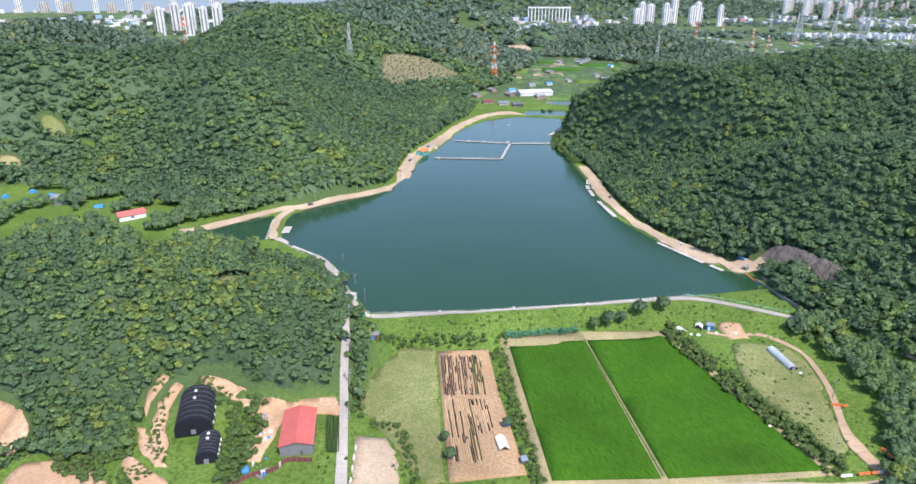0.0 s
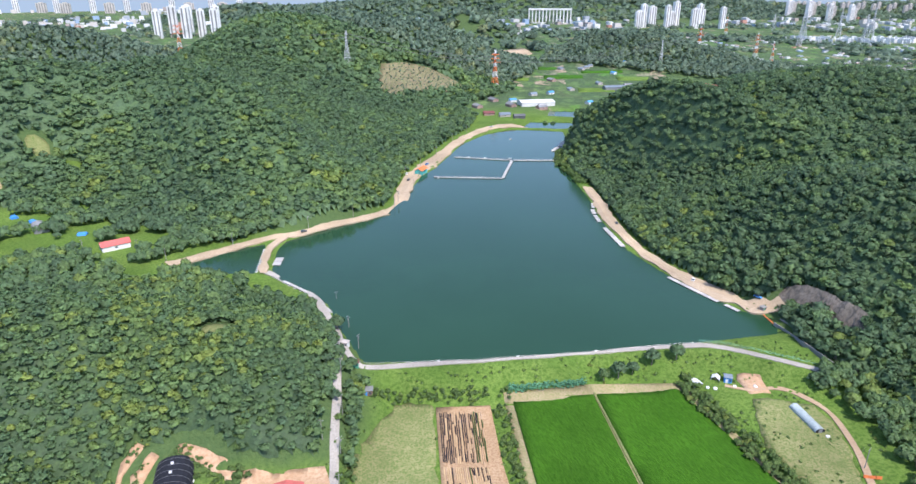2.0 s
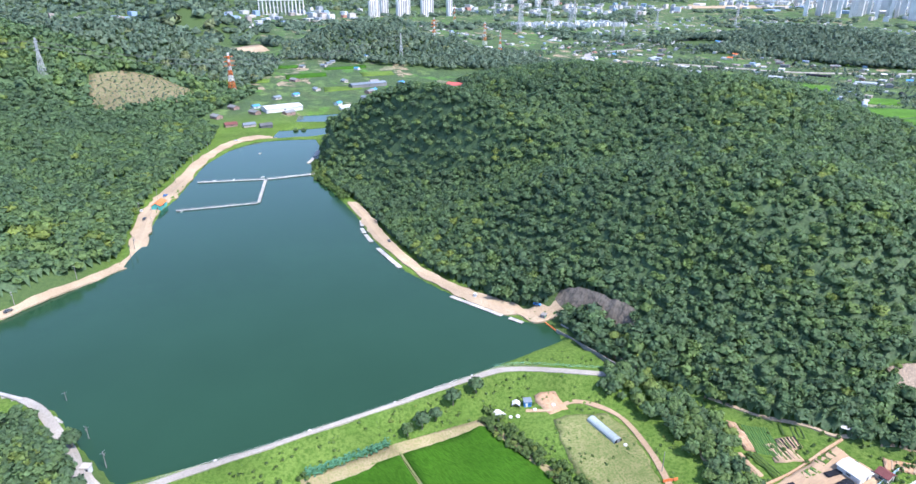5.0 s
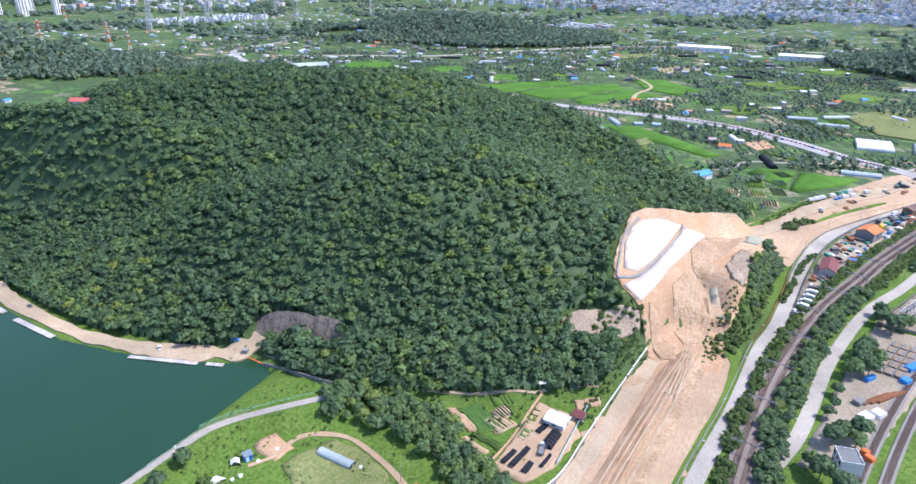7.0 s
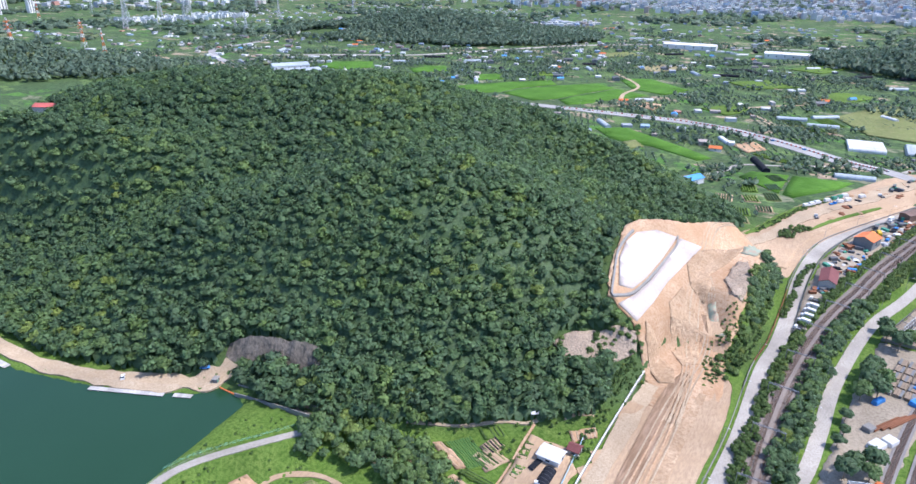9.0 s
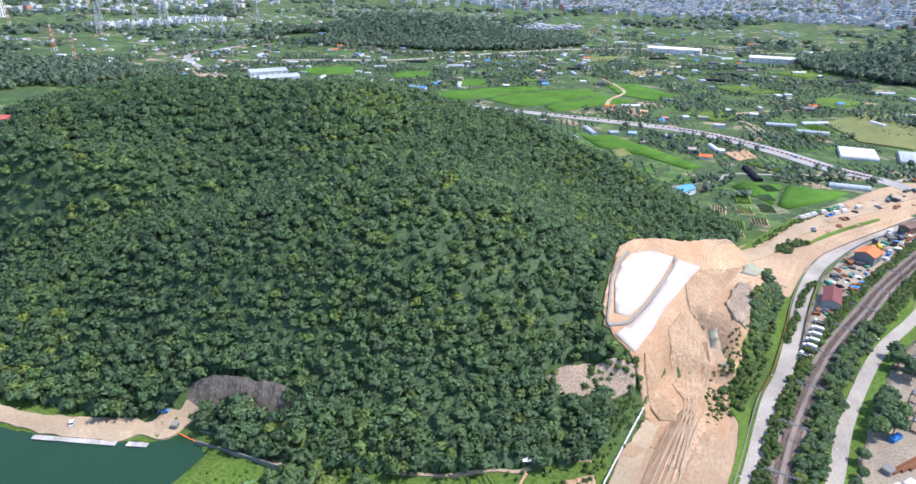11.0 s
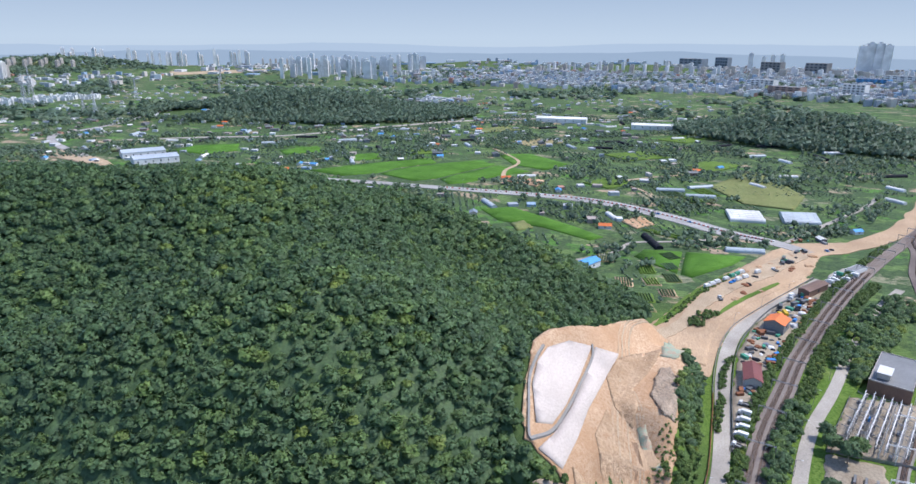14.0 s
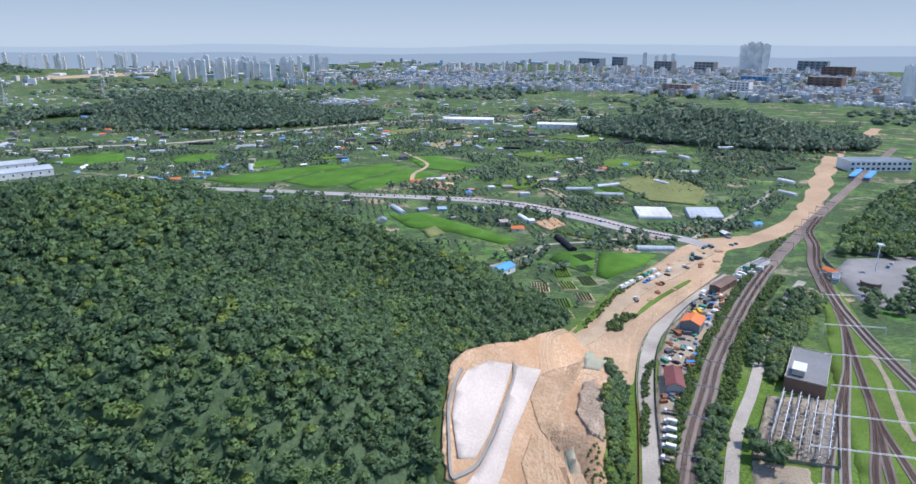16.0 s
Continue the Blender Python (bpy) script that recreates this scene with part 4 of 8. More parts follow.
def rod(bm, a, b, r, n=6, r2=None):
    a, b = Vector(a), Vector(b)
    q = (b - a).to_track_quat("Z", "Y").to_matrix().to_4x4()
    g = bmesh.ops.create_cone(bm, cap_ends=True, segments=n, radius1=r, radius2=r if r2 is None else r2, depth=(b - a).length)
    bmesh.ops.transform(bm, matrix=Matrix.Translation((a + b) / 2) @ q, verts=g["verts"])
    return bm


def rods(items, n=6):
    bm = bmesh.new()
    for it in items:
        rod(bm, it[0], it[1], it[2], n)
    return bm


def gz(x, y):
    return rest_height(x, y)


def on(x, y, turn=0.0, lift=0.0):
    return pose(x, y, gz(x, y) + lift, 0, 0, turn)


def paint(name, c, rough=0.6, metal=0.0, var=0.12, scale=0.4):
    d = tuple(v * (1 - var) for v in c)
    e = tuple(min(1, v * (1 + var)) for v in c)
    return material(name, d, e, tuple(v * (1 - 1.6 * var) for v in c), scale, 2.5, rough, 0.1, metal)


P = {
    "white": paint("white_paint", (0.72, 0.72, 0.7)), "cream": paint("cream_wall", (0.5, 0.46, 0.41)), "grey": paint("grey_wall", (0.22, 0.225, 0.225)), "darkgrey": paint("dark_grey", (0.13, 0.135, 0.14)),
    "blue": paint("blue_roof", (0.1, 0.32, 0.6)), "red": paint("red_roof", (0.5, 0.13, 0.11)), "maroon": paint("maroon_roof", (0.2, 0.075, 0.07)), "orange": paint("orange_roof", (0.7, 0.2, 0.07)), "green": paint("green_sheet", (0.08, 0.3, 0.2)),
    "black": paint("black_net", (0.02, 0.022, 0.028), 0.85), "glass": paint("window_glass", (0.05, 0.07, 0.09), 0.15), "film": paint("greenhouse_film", (0.44, 0.49, 0.52), 0.35), "steel": paint("galvanised_steel", (0.32, 0.33, 0.34), 0.45, 0.7),
    "rust": paint("rusty_steel", (0.25, 0.11, 0.06), 0.8), "concrete": paint("cast_concrete", (0.28, 0.27, 0.25), 0.9), "wood": paint("weathered_wood", (0.32, 0.25, 0.18), 0.9), "yellow": paint("yellow_paint", (0.75, 0.5, 0.05)), "tarp": paint("blue_tarpaulin", (0.06, 0.25, 0.6)),
    "pink": paint("salmon_wall", (0.36, 0.25, 0.21)), "slab": paint("apartment_wall", (0.66, 0.66, 0.65), 0.7, 0, 0.06), "brown": paint("brown_wall", (0.2, 0.13, 0.1)), "tyre": paint("rubber", (0.02, 0.02, 0.02), 0.9), "slate": paint("blue_grey_roof", (0.2, 0.24, 0.28)),
    "solar": paint("dark_roof", (0.06, 0.07, 0.09), 0.4),
}


def gable_house(name, w, d, h, rise, wall, roof, label, category="house", eave=0.5, windows=1, at=None, group=""):
    """Walls, pitched roof with eaves along y, windows and a door."""
    ob = thing(name, label, category, group, at)
    part("wall", prism(bmesh.new(), [(-w / 2, -0.8), (w / 2, -0.8), (w / 2, h), (0, h + rise * 0.96), (-w / 2, h)], -d / 2, d / 2), wall, ob)
    e = eave
    k = rise / (w / 2)
    part("roof", prism(bmesh.new(), [(-w / 2 - e, h - e * k), (0, h + rise), (w / 2 + e, h - e * k), (w / 2 + e, h - e * k + 0.25), (0, h + rise + 0.28), (-w / 2 - e, h - e * k + 0.25)], -d / 2 - e, d / 2 + e), roof, ob)
    for i in range(windows):
        y = (i + 0.5) / windows * d - d / 2
        part("window", blocks([((w / 2 + 0.03, y, h * 0.55), (0.12, min(1.8, d / windows * 0.5), h * 0.3))]), P["glass"], ob)
        part("window", blocks([((-w / 2 - 0.03, y, h * 0.55), (0.12, min(1.8, d / windows * 0.5), h * 0.3))]), P["glass"], ob)
    part("door", blocks([((w * 0.15, -d / 2 - 0.03, 1.05), (1.0, 0.12, 2.1))]), P["darkgrey"], ob)
    return ob


def flat_house(name, w, d, h, wall, roof, label, category="building", storeys=2, bays=4, at=None, group="", parapet=0.6):
    ob = thing(name, label, category, group, at)
    part("wall", blocks([((0, 0, h / 2 - 0.4), (w, d, h + 0.8))]), wall, ob)
    part("roof", blocks([((0, 0, h + 0.08), (w - 0.5, d - 0.5, 0.12))]), roof, ob)
    t = 0.25
    part("parapet", blocks([((0, d / 2 - t / 2, h + parapet / 2), (w + 0.1, t, parapet)), ((0, -d / 2 + t / 2, h + parapet / 2), (w + 0.1, t, parapet)), ((w / 2 - t / 2, 0, h + parapet / 2), (t, d - 2 * t, parapet)), ((-w / 2 + t / 2, 0, h + parapet / 2), (t, d - 2 * t, parapet))]), wall, ob)
    fh = h / storeys
    for s in range(storeys):
        for b in range(bays):
            x = (b + 0.5) / bays * w - w / 2
            for sg in (-1, 1):
                part("window", blocks([((x, sg * (d / 2 + 0.02), (s + 0.55) * fh), (w / bays * 0.55, 0.12, fh * 0.45))]), P["glass"], ob)
    return ob


def tunnel(name, w, length, label, skin, category="greenhouse", at=None, group="", wall=1.2, ends=None, ribs=5):
    """A polytunnel: arched skin, end walls, hoops and base rails."""
    ob = thing(name, label, category, group, at)
    r = w / 2
    prof = [(-r, -0.5), (-r, wall)] + [(-r * math.cos(a), wall + r * 0.75 * math.sin(a)) for a in np.linspace(0.3, math.pi - 0.3, 9)] + [(r, wall), (r, -0.5)]
    part("skin", prism(bmesh.new(), prof, -length / 2, length / 2), skin, ob)
    part("end_wall", prism(bmesh.new(), [(x * 0.96, z * 0.98) for x, z in prof], -length / 2 - 0.15, -length / 2 + 0.02), ends or skin, ob)
    part("door", blocks([((0, -length / 2 - 0.2, 1.0), (1.6, 0.1, 2.0))]), P["grey"], ob)
    for i in range(ribs):
        y = -length / 2 + (i + 0.5) * length / ribs
        bm = bmesh.new()
        q = [(x * 1.012, y, z * 1.012) for x, z in prof]
        for a, b in zip(q[:-1], q[1:]):
            rod(bm, a, b, 0.07, 4)
        part("hoop", bm, P["steel"] if skin is not P["black"] else P["darkgrey"], ob)
    return ob


# ---- the plain: houses, greenhouses, hedges ----
prng = random.Random(21)
LINES = [[(735, 800), (773, 638), (795, 497), (815, 357), (811, 287), (782, 217), (745, 158), (728, 121), (705, 92)], RAIL_A, LANE, [(700, 95), (850, 2), (1112, -68), (1374, -143), (1700, -276)], [(870, 1190), (1048, 972), (1248, 858), (1543, 611), (1644, 331)]]
PADDIES = [[(634, 228), (657, 224), (668, 141), (598, 176)], [(722, 414), (745, 386), (678, 266), (662, 275), (686, 377)], [(797, 720), (916, 654), (990, 545), (1085, 490), (1023, 400), (944, 430), (812, 490)], [(830, 1023), (893, 1029), (939, 977), (880, 926)], [(920, 872), (982, 840), (939, 793), (889, 832)]]


def open_land(p, gap=14):
    x, y = p[:, 0], p[:, 1]
    ok = mounds(x, y, HILLS) < 2
    for ln in LINES:
        ok &= line_dist(x, y, ln)[0] > gap
    for poly in PADDIES + [DIRT]:
        ok &= inside(x, y, poly) < -6
    for w in WATERS:
        ok &= inside(x, y, w) < -10
    return ok


spots = []


def free(x, y, r):
    if any((x - a) ** 2 + (y - b) ** 2 < (r + c) ** 2 for a, b, c in spots) or not open_land(np.array([[x, y]]), r + 8)[0]:
        return False
    spots.append((x, y, r))
    return True


def strew(protos, count, x0, x1, y0, y1, r, near=None):
    n = tries = 0
    while n < count and tries < 6000:
        tries += 1
        x, y = prng.uniform(x0, x1), prng.uniform(y0, y1)
        if near is not None and noise.noise(Vector((x * 0.006, y * 0.006, 4.0))) < near:
            continue
        if free(x, y, r):
            ob, m = protos[n % len(protos)], on(x, y, prng.choice((25, 115, 40, 130)) + prng.uniform(-12, 12))
            if n < len(protos):
                ob.matrix_basis = m
            else:
                copy_thing(ob, m)
            n += 1


# known farm buildings
gable_house("hill_lodge", 11, 20, 6.5, 2.2, P["cream"], P["red"], "low red-roofed building among trees on the hill", "building", at=on(260, 700, 35))
spots += [(591, 257, 16), (575, 276, 12), (815, 152, 34), (842, 98, 34), (683, 143, 18), (762, 990, 62), (1507, 568, 60), (1470, 360, 50)]
gable_house("farm_store", 11, 19, 5, 2.2, P["white"], P["blue"], "white farm store with a bright blue roof", "building", at=on(591, 257, 70))
tunnel("farm_shed", 9, 20, "grey arched metal farm shed", P["steel"], "shed", at=on(574, 277, 15))
for i in range(5):
    tunnel("greenhouse", 8, 34, "white multi-span greenhouse of plastic film", P["white"], at=on(806 + 8.2 * i * 0.97, 147 + 8.2 * i * 0.2, 12), group="white greenhouses")
for i in range(6):
    tunnel("greenhouse", 7, 36, "pale translucent greenhouse of plastic film", P["film"], at=on(822 + 7.2 * i * 0.95, 96 - 7.2 * i * -0.1, 20), group="pale greenhouses")
tunnel("greenhouse", 7, 32, "long white tunnel greenhouse", P["film"], at=on(683, 143, 15))
sheet("interchange", [(686, 1160), (752, 1190), (742, 1125), (735, 1080), (722, 1030), (706, 996), (684, 1000), (694, 1060), (698, 1110)], M["sand"], 0.8, label="pale bare ground of a road interchange", category="earthworks", cell=20)
ribbon("plain_road", [(728, 1090), (790, 1260), (857, 1360), (946, 1377), (1147, 1440), (1350, 1560), (1557, 1698)], [16, 14, 14, 13, 13, 12], ROAD_GREY, 1.0, "grey trunk road crossing the far plain", "road", 6)
for x, y, w, d in ((751, 962, 38, 62), (778, 1022, 36, 62)):
    gable_house("warehouse", w, d, 9, 3, P["white"], paint("pale_sheet_roof", (0.42, 0.47, 0.52)) if x < 760 else P["film"], "large grey-blue warehouse with a shallow roof", "warehouse", at=on(x, y, 60), windows=6)
for x, y, w, d in ((1507, 568, 34, 110), (1470, 360, 24, 90)):
    gable_house("warehouse", w, d, 9, 3, P["white"], P["white"], "long white warehouse out on the plain", "warehouse", at=on(x, y, 10), windows=6)

houses = [gable_house("house", w, d, h, r, P[a], P[b], lab, group="scattered farm houses") for w, d, h, r, a, b, lab in (
    (8, 11, 3.2, 1.8, "cream", "slate", "small farm house with a grey roof"), (7, 10, 3, 1.6, "white", "blue", "small white farm house with a blue roof"), (9, 14, 3.6, 2, "pink", "grey", "brick farm house with a grey roof"),
    (6, 9, 2.8, 1.2, "grey", "white", "low farm shed with a pale roof"), (8, 12, 3, 1.8, "white", "orange", "white farm house with an orange roof"), (10, 16, 4, 1.6, "grey", "darkgrey", "dark farm barn with a sheet roof"))]
strew(houses, 150, 600, 1900, -120, 1500, 8, -0.05)
tun = [tunnel("greenhouse", w, l, lab, P[s], group="scattered greenhouses", ribs=3) for w, l, s, lab in ((7, 34, "film", "long pale tunnel greenhouse among fields"), (6, 24, "white", "white tunnel greenhouse among fields"), (7, 40, "black", "dark shade-net tunnel among fields"))]
strew(tun, 75, 600, 1700, -60, 1300, 17)
# far valley beyond the lake
strew([copy_thing(h, Matrix()) for h in houses[:3]], 30, -60, 330, 870, 1450, 8)

rng = np.random.default_rng(31)
p = lattice(480, 1750, -330, 1500, 10.2, rng)
dens = np.array([noise.noise(Vector((x * 0.011, y * 0.011, 9.0))) + 0.5 * noise.noise(Vector((x * 0.04, y * 0.04, 2.0))) for x, y in p])
keep = open_land(p, 13) & (dens > np.where((p[:, 0] < 780) & (p[:, 1] > 150), 0.02, 0.1)) & (p[:, 1] > 120 - (p[:, 0] - 560) * 0.32)
p = p[keep]
far_spot = np.array(spots)
p = p[np.array([np.min(np.hypot(far_spot[:, 0] - x, far_spot[:, 1] - y) - far_spot[:, 2]) > 0 for x, y in p])]
scatter_trees("hedges", p, rng.uniform(2.2, 4.8, len(p)), 0.8, M["leaf_haze"], "hedges, orchards and field trees over the plain", "trees", seed=41)
# low crops, orchard rows and scrub over the plain
xs, ys = np.meshgrid(np.arange(-700, 1200, 4.6), np.arange(-700, 700, 7.5))
xs, ys = xs.ravel() + rng.uniform(-1.1, 1.1, xs.size), ys.ravel() + rng.uniform(-1.2, 1.2, ys.size)
p = np.column_stack([950 + xs * 0.88 - ys * 0.48, 480 + xs * 0.48 + ys * 0.88])
p = p[(p[:, 0] > 500) & (p[:, 0] < 1500) & (p[:, 1] > -60) & (p[:, 1] < 1150) & (np.hypot(p[:, 0], p[:, 1]) < 1500)]
plot = np.array([noise.cell(Vector((x * 0.021 + y * 0.01, y * 0.015 - x * 0.007, 3.0))) for x, y in p])
wild = np.array([noise.noise(Vector((x * 0.03, y * 0.03, 8.0))) for x, y in p])
keep = open_land(p, 12) & ((plot > 0.3) | (wild > 0.25)) & (rng.random(len(p)) < np.where(np.hypot(p[:, 0], p[:, 1]) < 1000, 1, 0.55)) & (p[:, 1] > 120 - (p[:, 0] - 560) * 0.32)
p = p[keep]
p = p[np.array([np.min(np.hypot(far_spot[:, 0] - x, far_spot[:, 1] - y) - far_spot[:, 2]) > -3 for x, y in p])]
scatter_trees("orchard_bushes", p, rng.uniform(1.0, 2.1, len(p)) * np.where(np.hypot(p[:, 0], p[:, 1]) < 1000, 1, 1.35), 0.6, M["leaf_haze"], "low fruit bushes and scrub in the plain's plots", "bushes", seed=43, lift=0.4, warm=0.1, high=0.85)
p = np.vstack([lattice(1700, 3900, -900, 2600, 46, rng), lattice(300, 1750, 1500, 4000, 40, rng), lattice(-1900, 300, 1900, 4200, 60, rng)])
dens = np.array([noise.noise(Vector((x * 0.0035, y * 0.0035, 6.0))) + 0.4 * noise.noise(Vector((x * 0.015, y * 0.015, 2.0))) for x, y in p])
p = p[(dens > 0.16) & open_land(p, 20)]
scatter_trees("far_trees", p, rng.uniform(10, 22, len(p)), 1, M["leaf_haze"], "clumps of far trees between fields and town", "trees", high=0.55, seed=42, lift=0.2)

# ---- trees and shrubs near by ----
def tree(label, r=4.0, h=8.0, clumps=26, mat=None, seed=1, at=None, group="", slim=1.0):
    ob = thing("tree", label, "tree", group, at)
    rg = np.random.default_rng(seed)
    bm = bmesh.new()
    rod(bm, (0, 0, -0.5), (0.1, 0, h * 0.5), 0.28, 7, 0.16)
    for i in range(5):
        a = i * 1.3 + rg.uniform(0, 0.6)
        rod(bm, (0.1, 0, h * (0.3 + 0.05 * i)), (math.cos(a) * r * 0.6, math.sin(a) * r * 0.6, h * rg.uniform(0.55, 0.8)), 0.1, 5, 0.04)
    part("trunk", bm, P["wood"], ob)
    v, f, nr = crown(rg, clumps * 14, 0.22, 14)
    v = v * (r, r, r * slim) + (0, 0, h - r * slim * 0.75)
    me = bpy.data.meshes.new("crown")
    fast_mesh(me, v, f)
    me.attributes.new("tint", "FLOAT", "POINT").data.foreach_set("value", np.full(len(v), float(np.clip(rg.normal(0.5, 0.18), 0, 1)), np.float32))
    me.materials.append(mat or M["leaf"])
    me.normals_split_custom_set_from_vertices(nr.astype(np.float32))
    c = new("crown", me)
    c.parent = ob
    return ob


trees = [tree("broad dark green roadside tree", 4.2, 8.5, 28, None, 51 + i, group="roadside trees", slim=s) for i, s in enumerate((0.9, 1.1, 0.8, 1.0))]
SINGLES = [(90, 284, 0.9), (102.5, 287.5, 0.9), (73, 276.5, 0.9), (66, 275, 0.7), (80, 279, 0.7), (-47, 271, 0.7), (-60.5, 311, 0.9), (-61.5, 316, 0.8), (19, 204, 0.5), (-3, 186, 0.55), (-5, 196, 0.45), (110, 835, 0.8), (119, 834, 0.8), (248, 92, 1.2), (243, 84, 1.2), (252, 96, 0.9), (272, 92, 1.1), (279, 90, 1.0), (284, 84, 1.1), (276, 84, 0.9),
           (290, 97, 0.7), (300, 96, 0.6), (310, 97, 0.7), (330, 94, 1.1), (340, 92, 1.2), (349, 93, 1.2), (336, 88, 1.1), (346, 87, 1.1), (356, 92, 1.1), (392, 90, 1.1), (386, 84, 1.2), (394, 80, 1.1), (402, 92, 1.0)]
for i, (x, y, k) in enumerate(SINGLES):
    m = on(x, y, i * 77) @ Matrix.Scale(k, 4)
    if i < len(trees):
        trees[i].matrix_basis = m
    else:
        o = copy_thing(trees[i % 4], m)
        o.matrix_basis = m


def belt(name, pts, width, gap, r, label, mat, seed, clumps=8, thin=0.0, high=1.0, category="trees"):
    """Trees or shrubs along a line."""
    c = curve(pts, 8)
    rg = np.random.default_rng(seed)
    q = lattice(c[:, 0].min() - width, c[:, 0].max() + width, c[:, 1].min() - width, c[:, 1].max() + width, gap, rg)
    d, _ = line_dist(q[:, 0], q[:, 1], c)
    nz = np.array([noise.noise(Vector((x * 0.09, y * 0.09, seed))) for x, y in q])
    q = q[(d < width / 2 * (1 + 0.5 * nz)) & (nz > thin - 0.5)]
    return scatter_trees(name, q, rg.uniform(r * 0.7, r * 1.3, len(q)), clumps, mat, label, category, high=high, seed=seed)


belt("tree_belt", [(168, 268), (176, 252), (177, 232), (172, 212), (165, 190), (150, 168)], 20, 4.5, 3.2, "thick belt of dark trees beside the stream", M["leaf"], 61, 12)
belt("tree_belt", [(182, 276), (194, 268), (206, 256)], 12, 4.5, 2.6, "dark trees at the dam end", M["leaf"], 62, 12)
belt("hedge", [(103, 274), (108, 256), (113, 240), (119, 220), (126, 200), (132, 181)], 8, 2.4, 1.5, "overgrown green hedge beside the paddies", M["shrub"], 63, 7, category="hedge")
belt("scrub", [(222, 121), (260, 126), (300, 128), (345, 128), (372, 126.5)], 5.5, 2.1, 1.5, "green scrub between lane and railway", M["shrub"], 64, 8)
belt("tree_belt", [(232, 106), (262, 112), (300, 113), (345, 113), (388, 110), (425, 104)], 9, 3.2, 2.5, "row of dark trees between railway and road", M["leaf"], 65, 11)
belt("scrub", [(425, 103), (470, 95), (520, 86), (580, 69), (640, 49)], 7, 2.4, 1.5, "green shrubs between railway and service road", M["shrub"], 165, 8)
belt("scrub", [(384, 127), (430, 121), (480, 113), (540, 99), (600, 82), (680, 58), (760, 30)], 5.5, 2.2, 1.4, "green scrub along the railway fence", M["shrub"], 66, 7)
belt("tree_belt", [(500, 72), (540, 60), (580, 46), (600, 40)], 24, 5, 3.2, "dark wood beside the sidings", M["leaf"], 67, 11)
belt("tree_belt", [(480, 72), (510, 68)], 8, 4.5, 2.8, "dark trees behind the substation", M["leaf"], 68, 11)
belt("scrub", [(312, 150), (345, 148), (372, 150), (395, 151)], 12, 3.6, 1.7, "green scrub under the quarried rock", M["shrub"], 69, 8)
belt("tree_belt", [(372, 153), (392, 154), (412, 153), (430, 150)], 9, 4, 2.6, "dark trees below the cut slope", M["leaf"], 70, 10)
belt("hedge", [(387, 138.6), (418, 139), (440, 140.5), (456, 140), (470, 137.5)], 3.2, 1.6, 1.1, "narrow green hedge between lane and scrap yards", M["shrub"], 171, 7, category="hedge")
belt("tree_belt", [(364, 151), (380, 153), (400, 155), (416, 155), (426, 158), (440, 157)], 7, 3.2, 2.6, "dark trees in the gully below the cut", M["leaf"], 172, 10)
belt("tree_belt", [(476, 73), (508, 63), (543, 52), (591, 34)], 8, 3.6, 2.8, "dark trees beside the service road", M["leaf"], 173, 10)
sheet("green_wedge", [(296, 155), (322, 164), (340, 167), (353, 160), (372, 153), (357, 150), (322, 150), (298, 149)], M["grass"], 0.75, label="rough green weeds between cut slope and lane", category="verge", cell=3)
belt("scrub", [(305, 152), (325, 156), (345, 157), (362, 153)], 9, 1.9, 0.8, "rank weeds between cut slope and lane", M["shrub"], 174, 5, 0.3, category="weeds")
belt("scrub", [(-113, 216), (-116, 206), (-112, 190), (-106, 178), (-112, 172)], 9, 1.8, 0.7, "bushes creeping over the clay bank", M["shrub"], 175, 5, 0.4, category="bushes")
belt("scrub", [(-104, 215), (-92, 210), (-84, 205), (-82, 195), (-80, 180)], 8, 1.9, 0.9, "bushes on the grassy terrace behind the sheds", M["shrub"], 176, 5, 0.3, category="bushes")
belt("scrub", [(508, 163), (518, 161), (530, 156)], 10, 2.6, 1.5, "low green thicket left on the earthworks", M["shrub"], 71, 8)
belt("scrub", [(20, 266), (-2, 264), (-30, 262), (-44, 262)], 7, 2.6, 1.1, "rank green weeds at the dam foot", M["shrub"], 72, 6, category="weeds")
belt("scrub", [(19, 258), (20, 240), (22, 215), (25, 195), (27, 176)], 6, 2.2, 1.0, "rank green weeds beside the vegetable plot", M["shrub"], 73, 6, category="weeds")
belt("scrub", [(-45, 250), (-43, 236), (-41, 220), (-40, 210)], 6, 3, 1.5, "green bushes beside the village road", M["shrub"], 74, 7)
belt("scrub", [(-75, 222), (-79, 205), (-76, 190), (-78, 172)], 10, 3, 1.6, "green bushes between the sheds", M["shrub"], 75, 8, 0.2)
belt("scrub", [(-128, 192), (-136, 186), (-124, 178), (-140, 192), (-150, 200), (-142, 202)], 18, 2.0, 1.2, "green scrub over the clay bank", M["shrub"], 76, 6, 0.25)
belt("lakeside_bushes", [(109, 570), (101, 620), (99, 650), (105, 690)], 7, 3.2, 2.0, "pale green willows along the far bank", M["shrub"], 77, 7)
belt("scrub", [(-33, 205), (-22, 200), (-16, 180), (-15, 172)], 4, 2.2, 1.0, "green weeds round the pale lot", M["shrub"], 78, 6, category="weeds")
belt("scrub", [(186, 262), (205, 243), (230, 222), (256, 205)], 6, 3, 1.3, "green weeds along the wood edge", M["shrub"], 79, 6, 0.3, category="weeds")
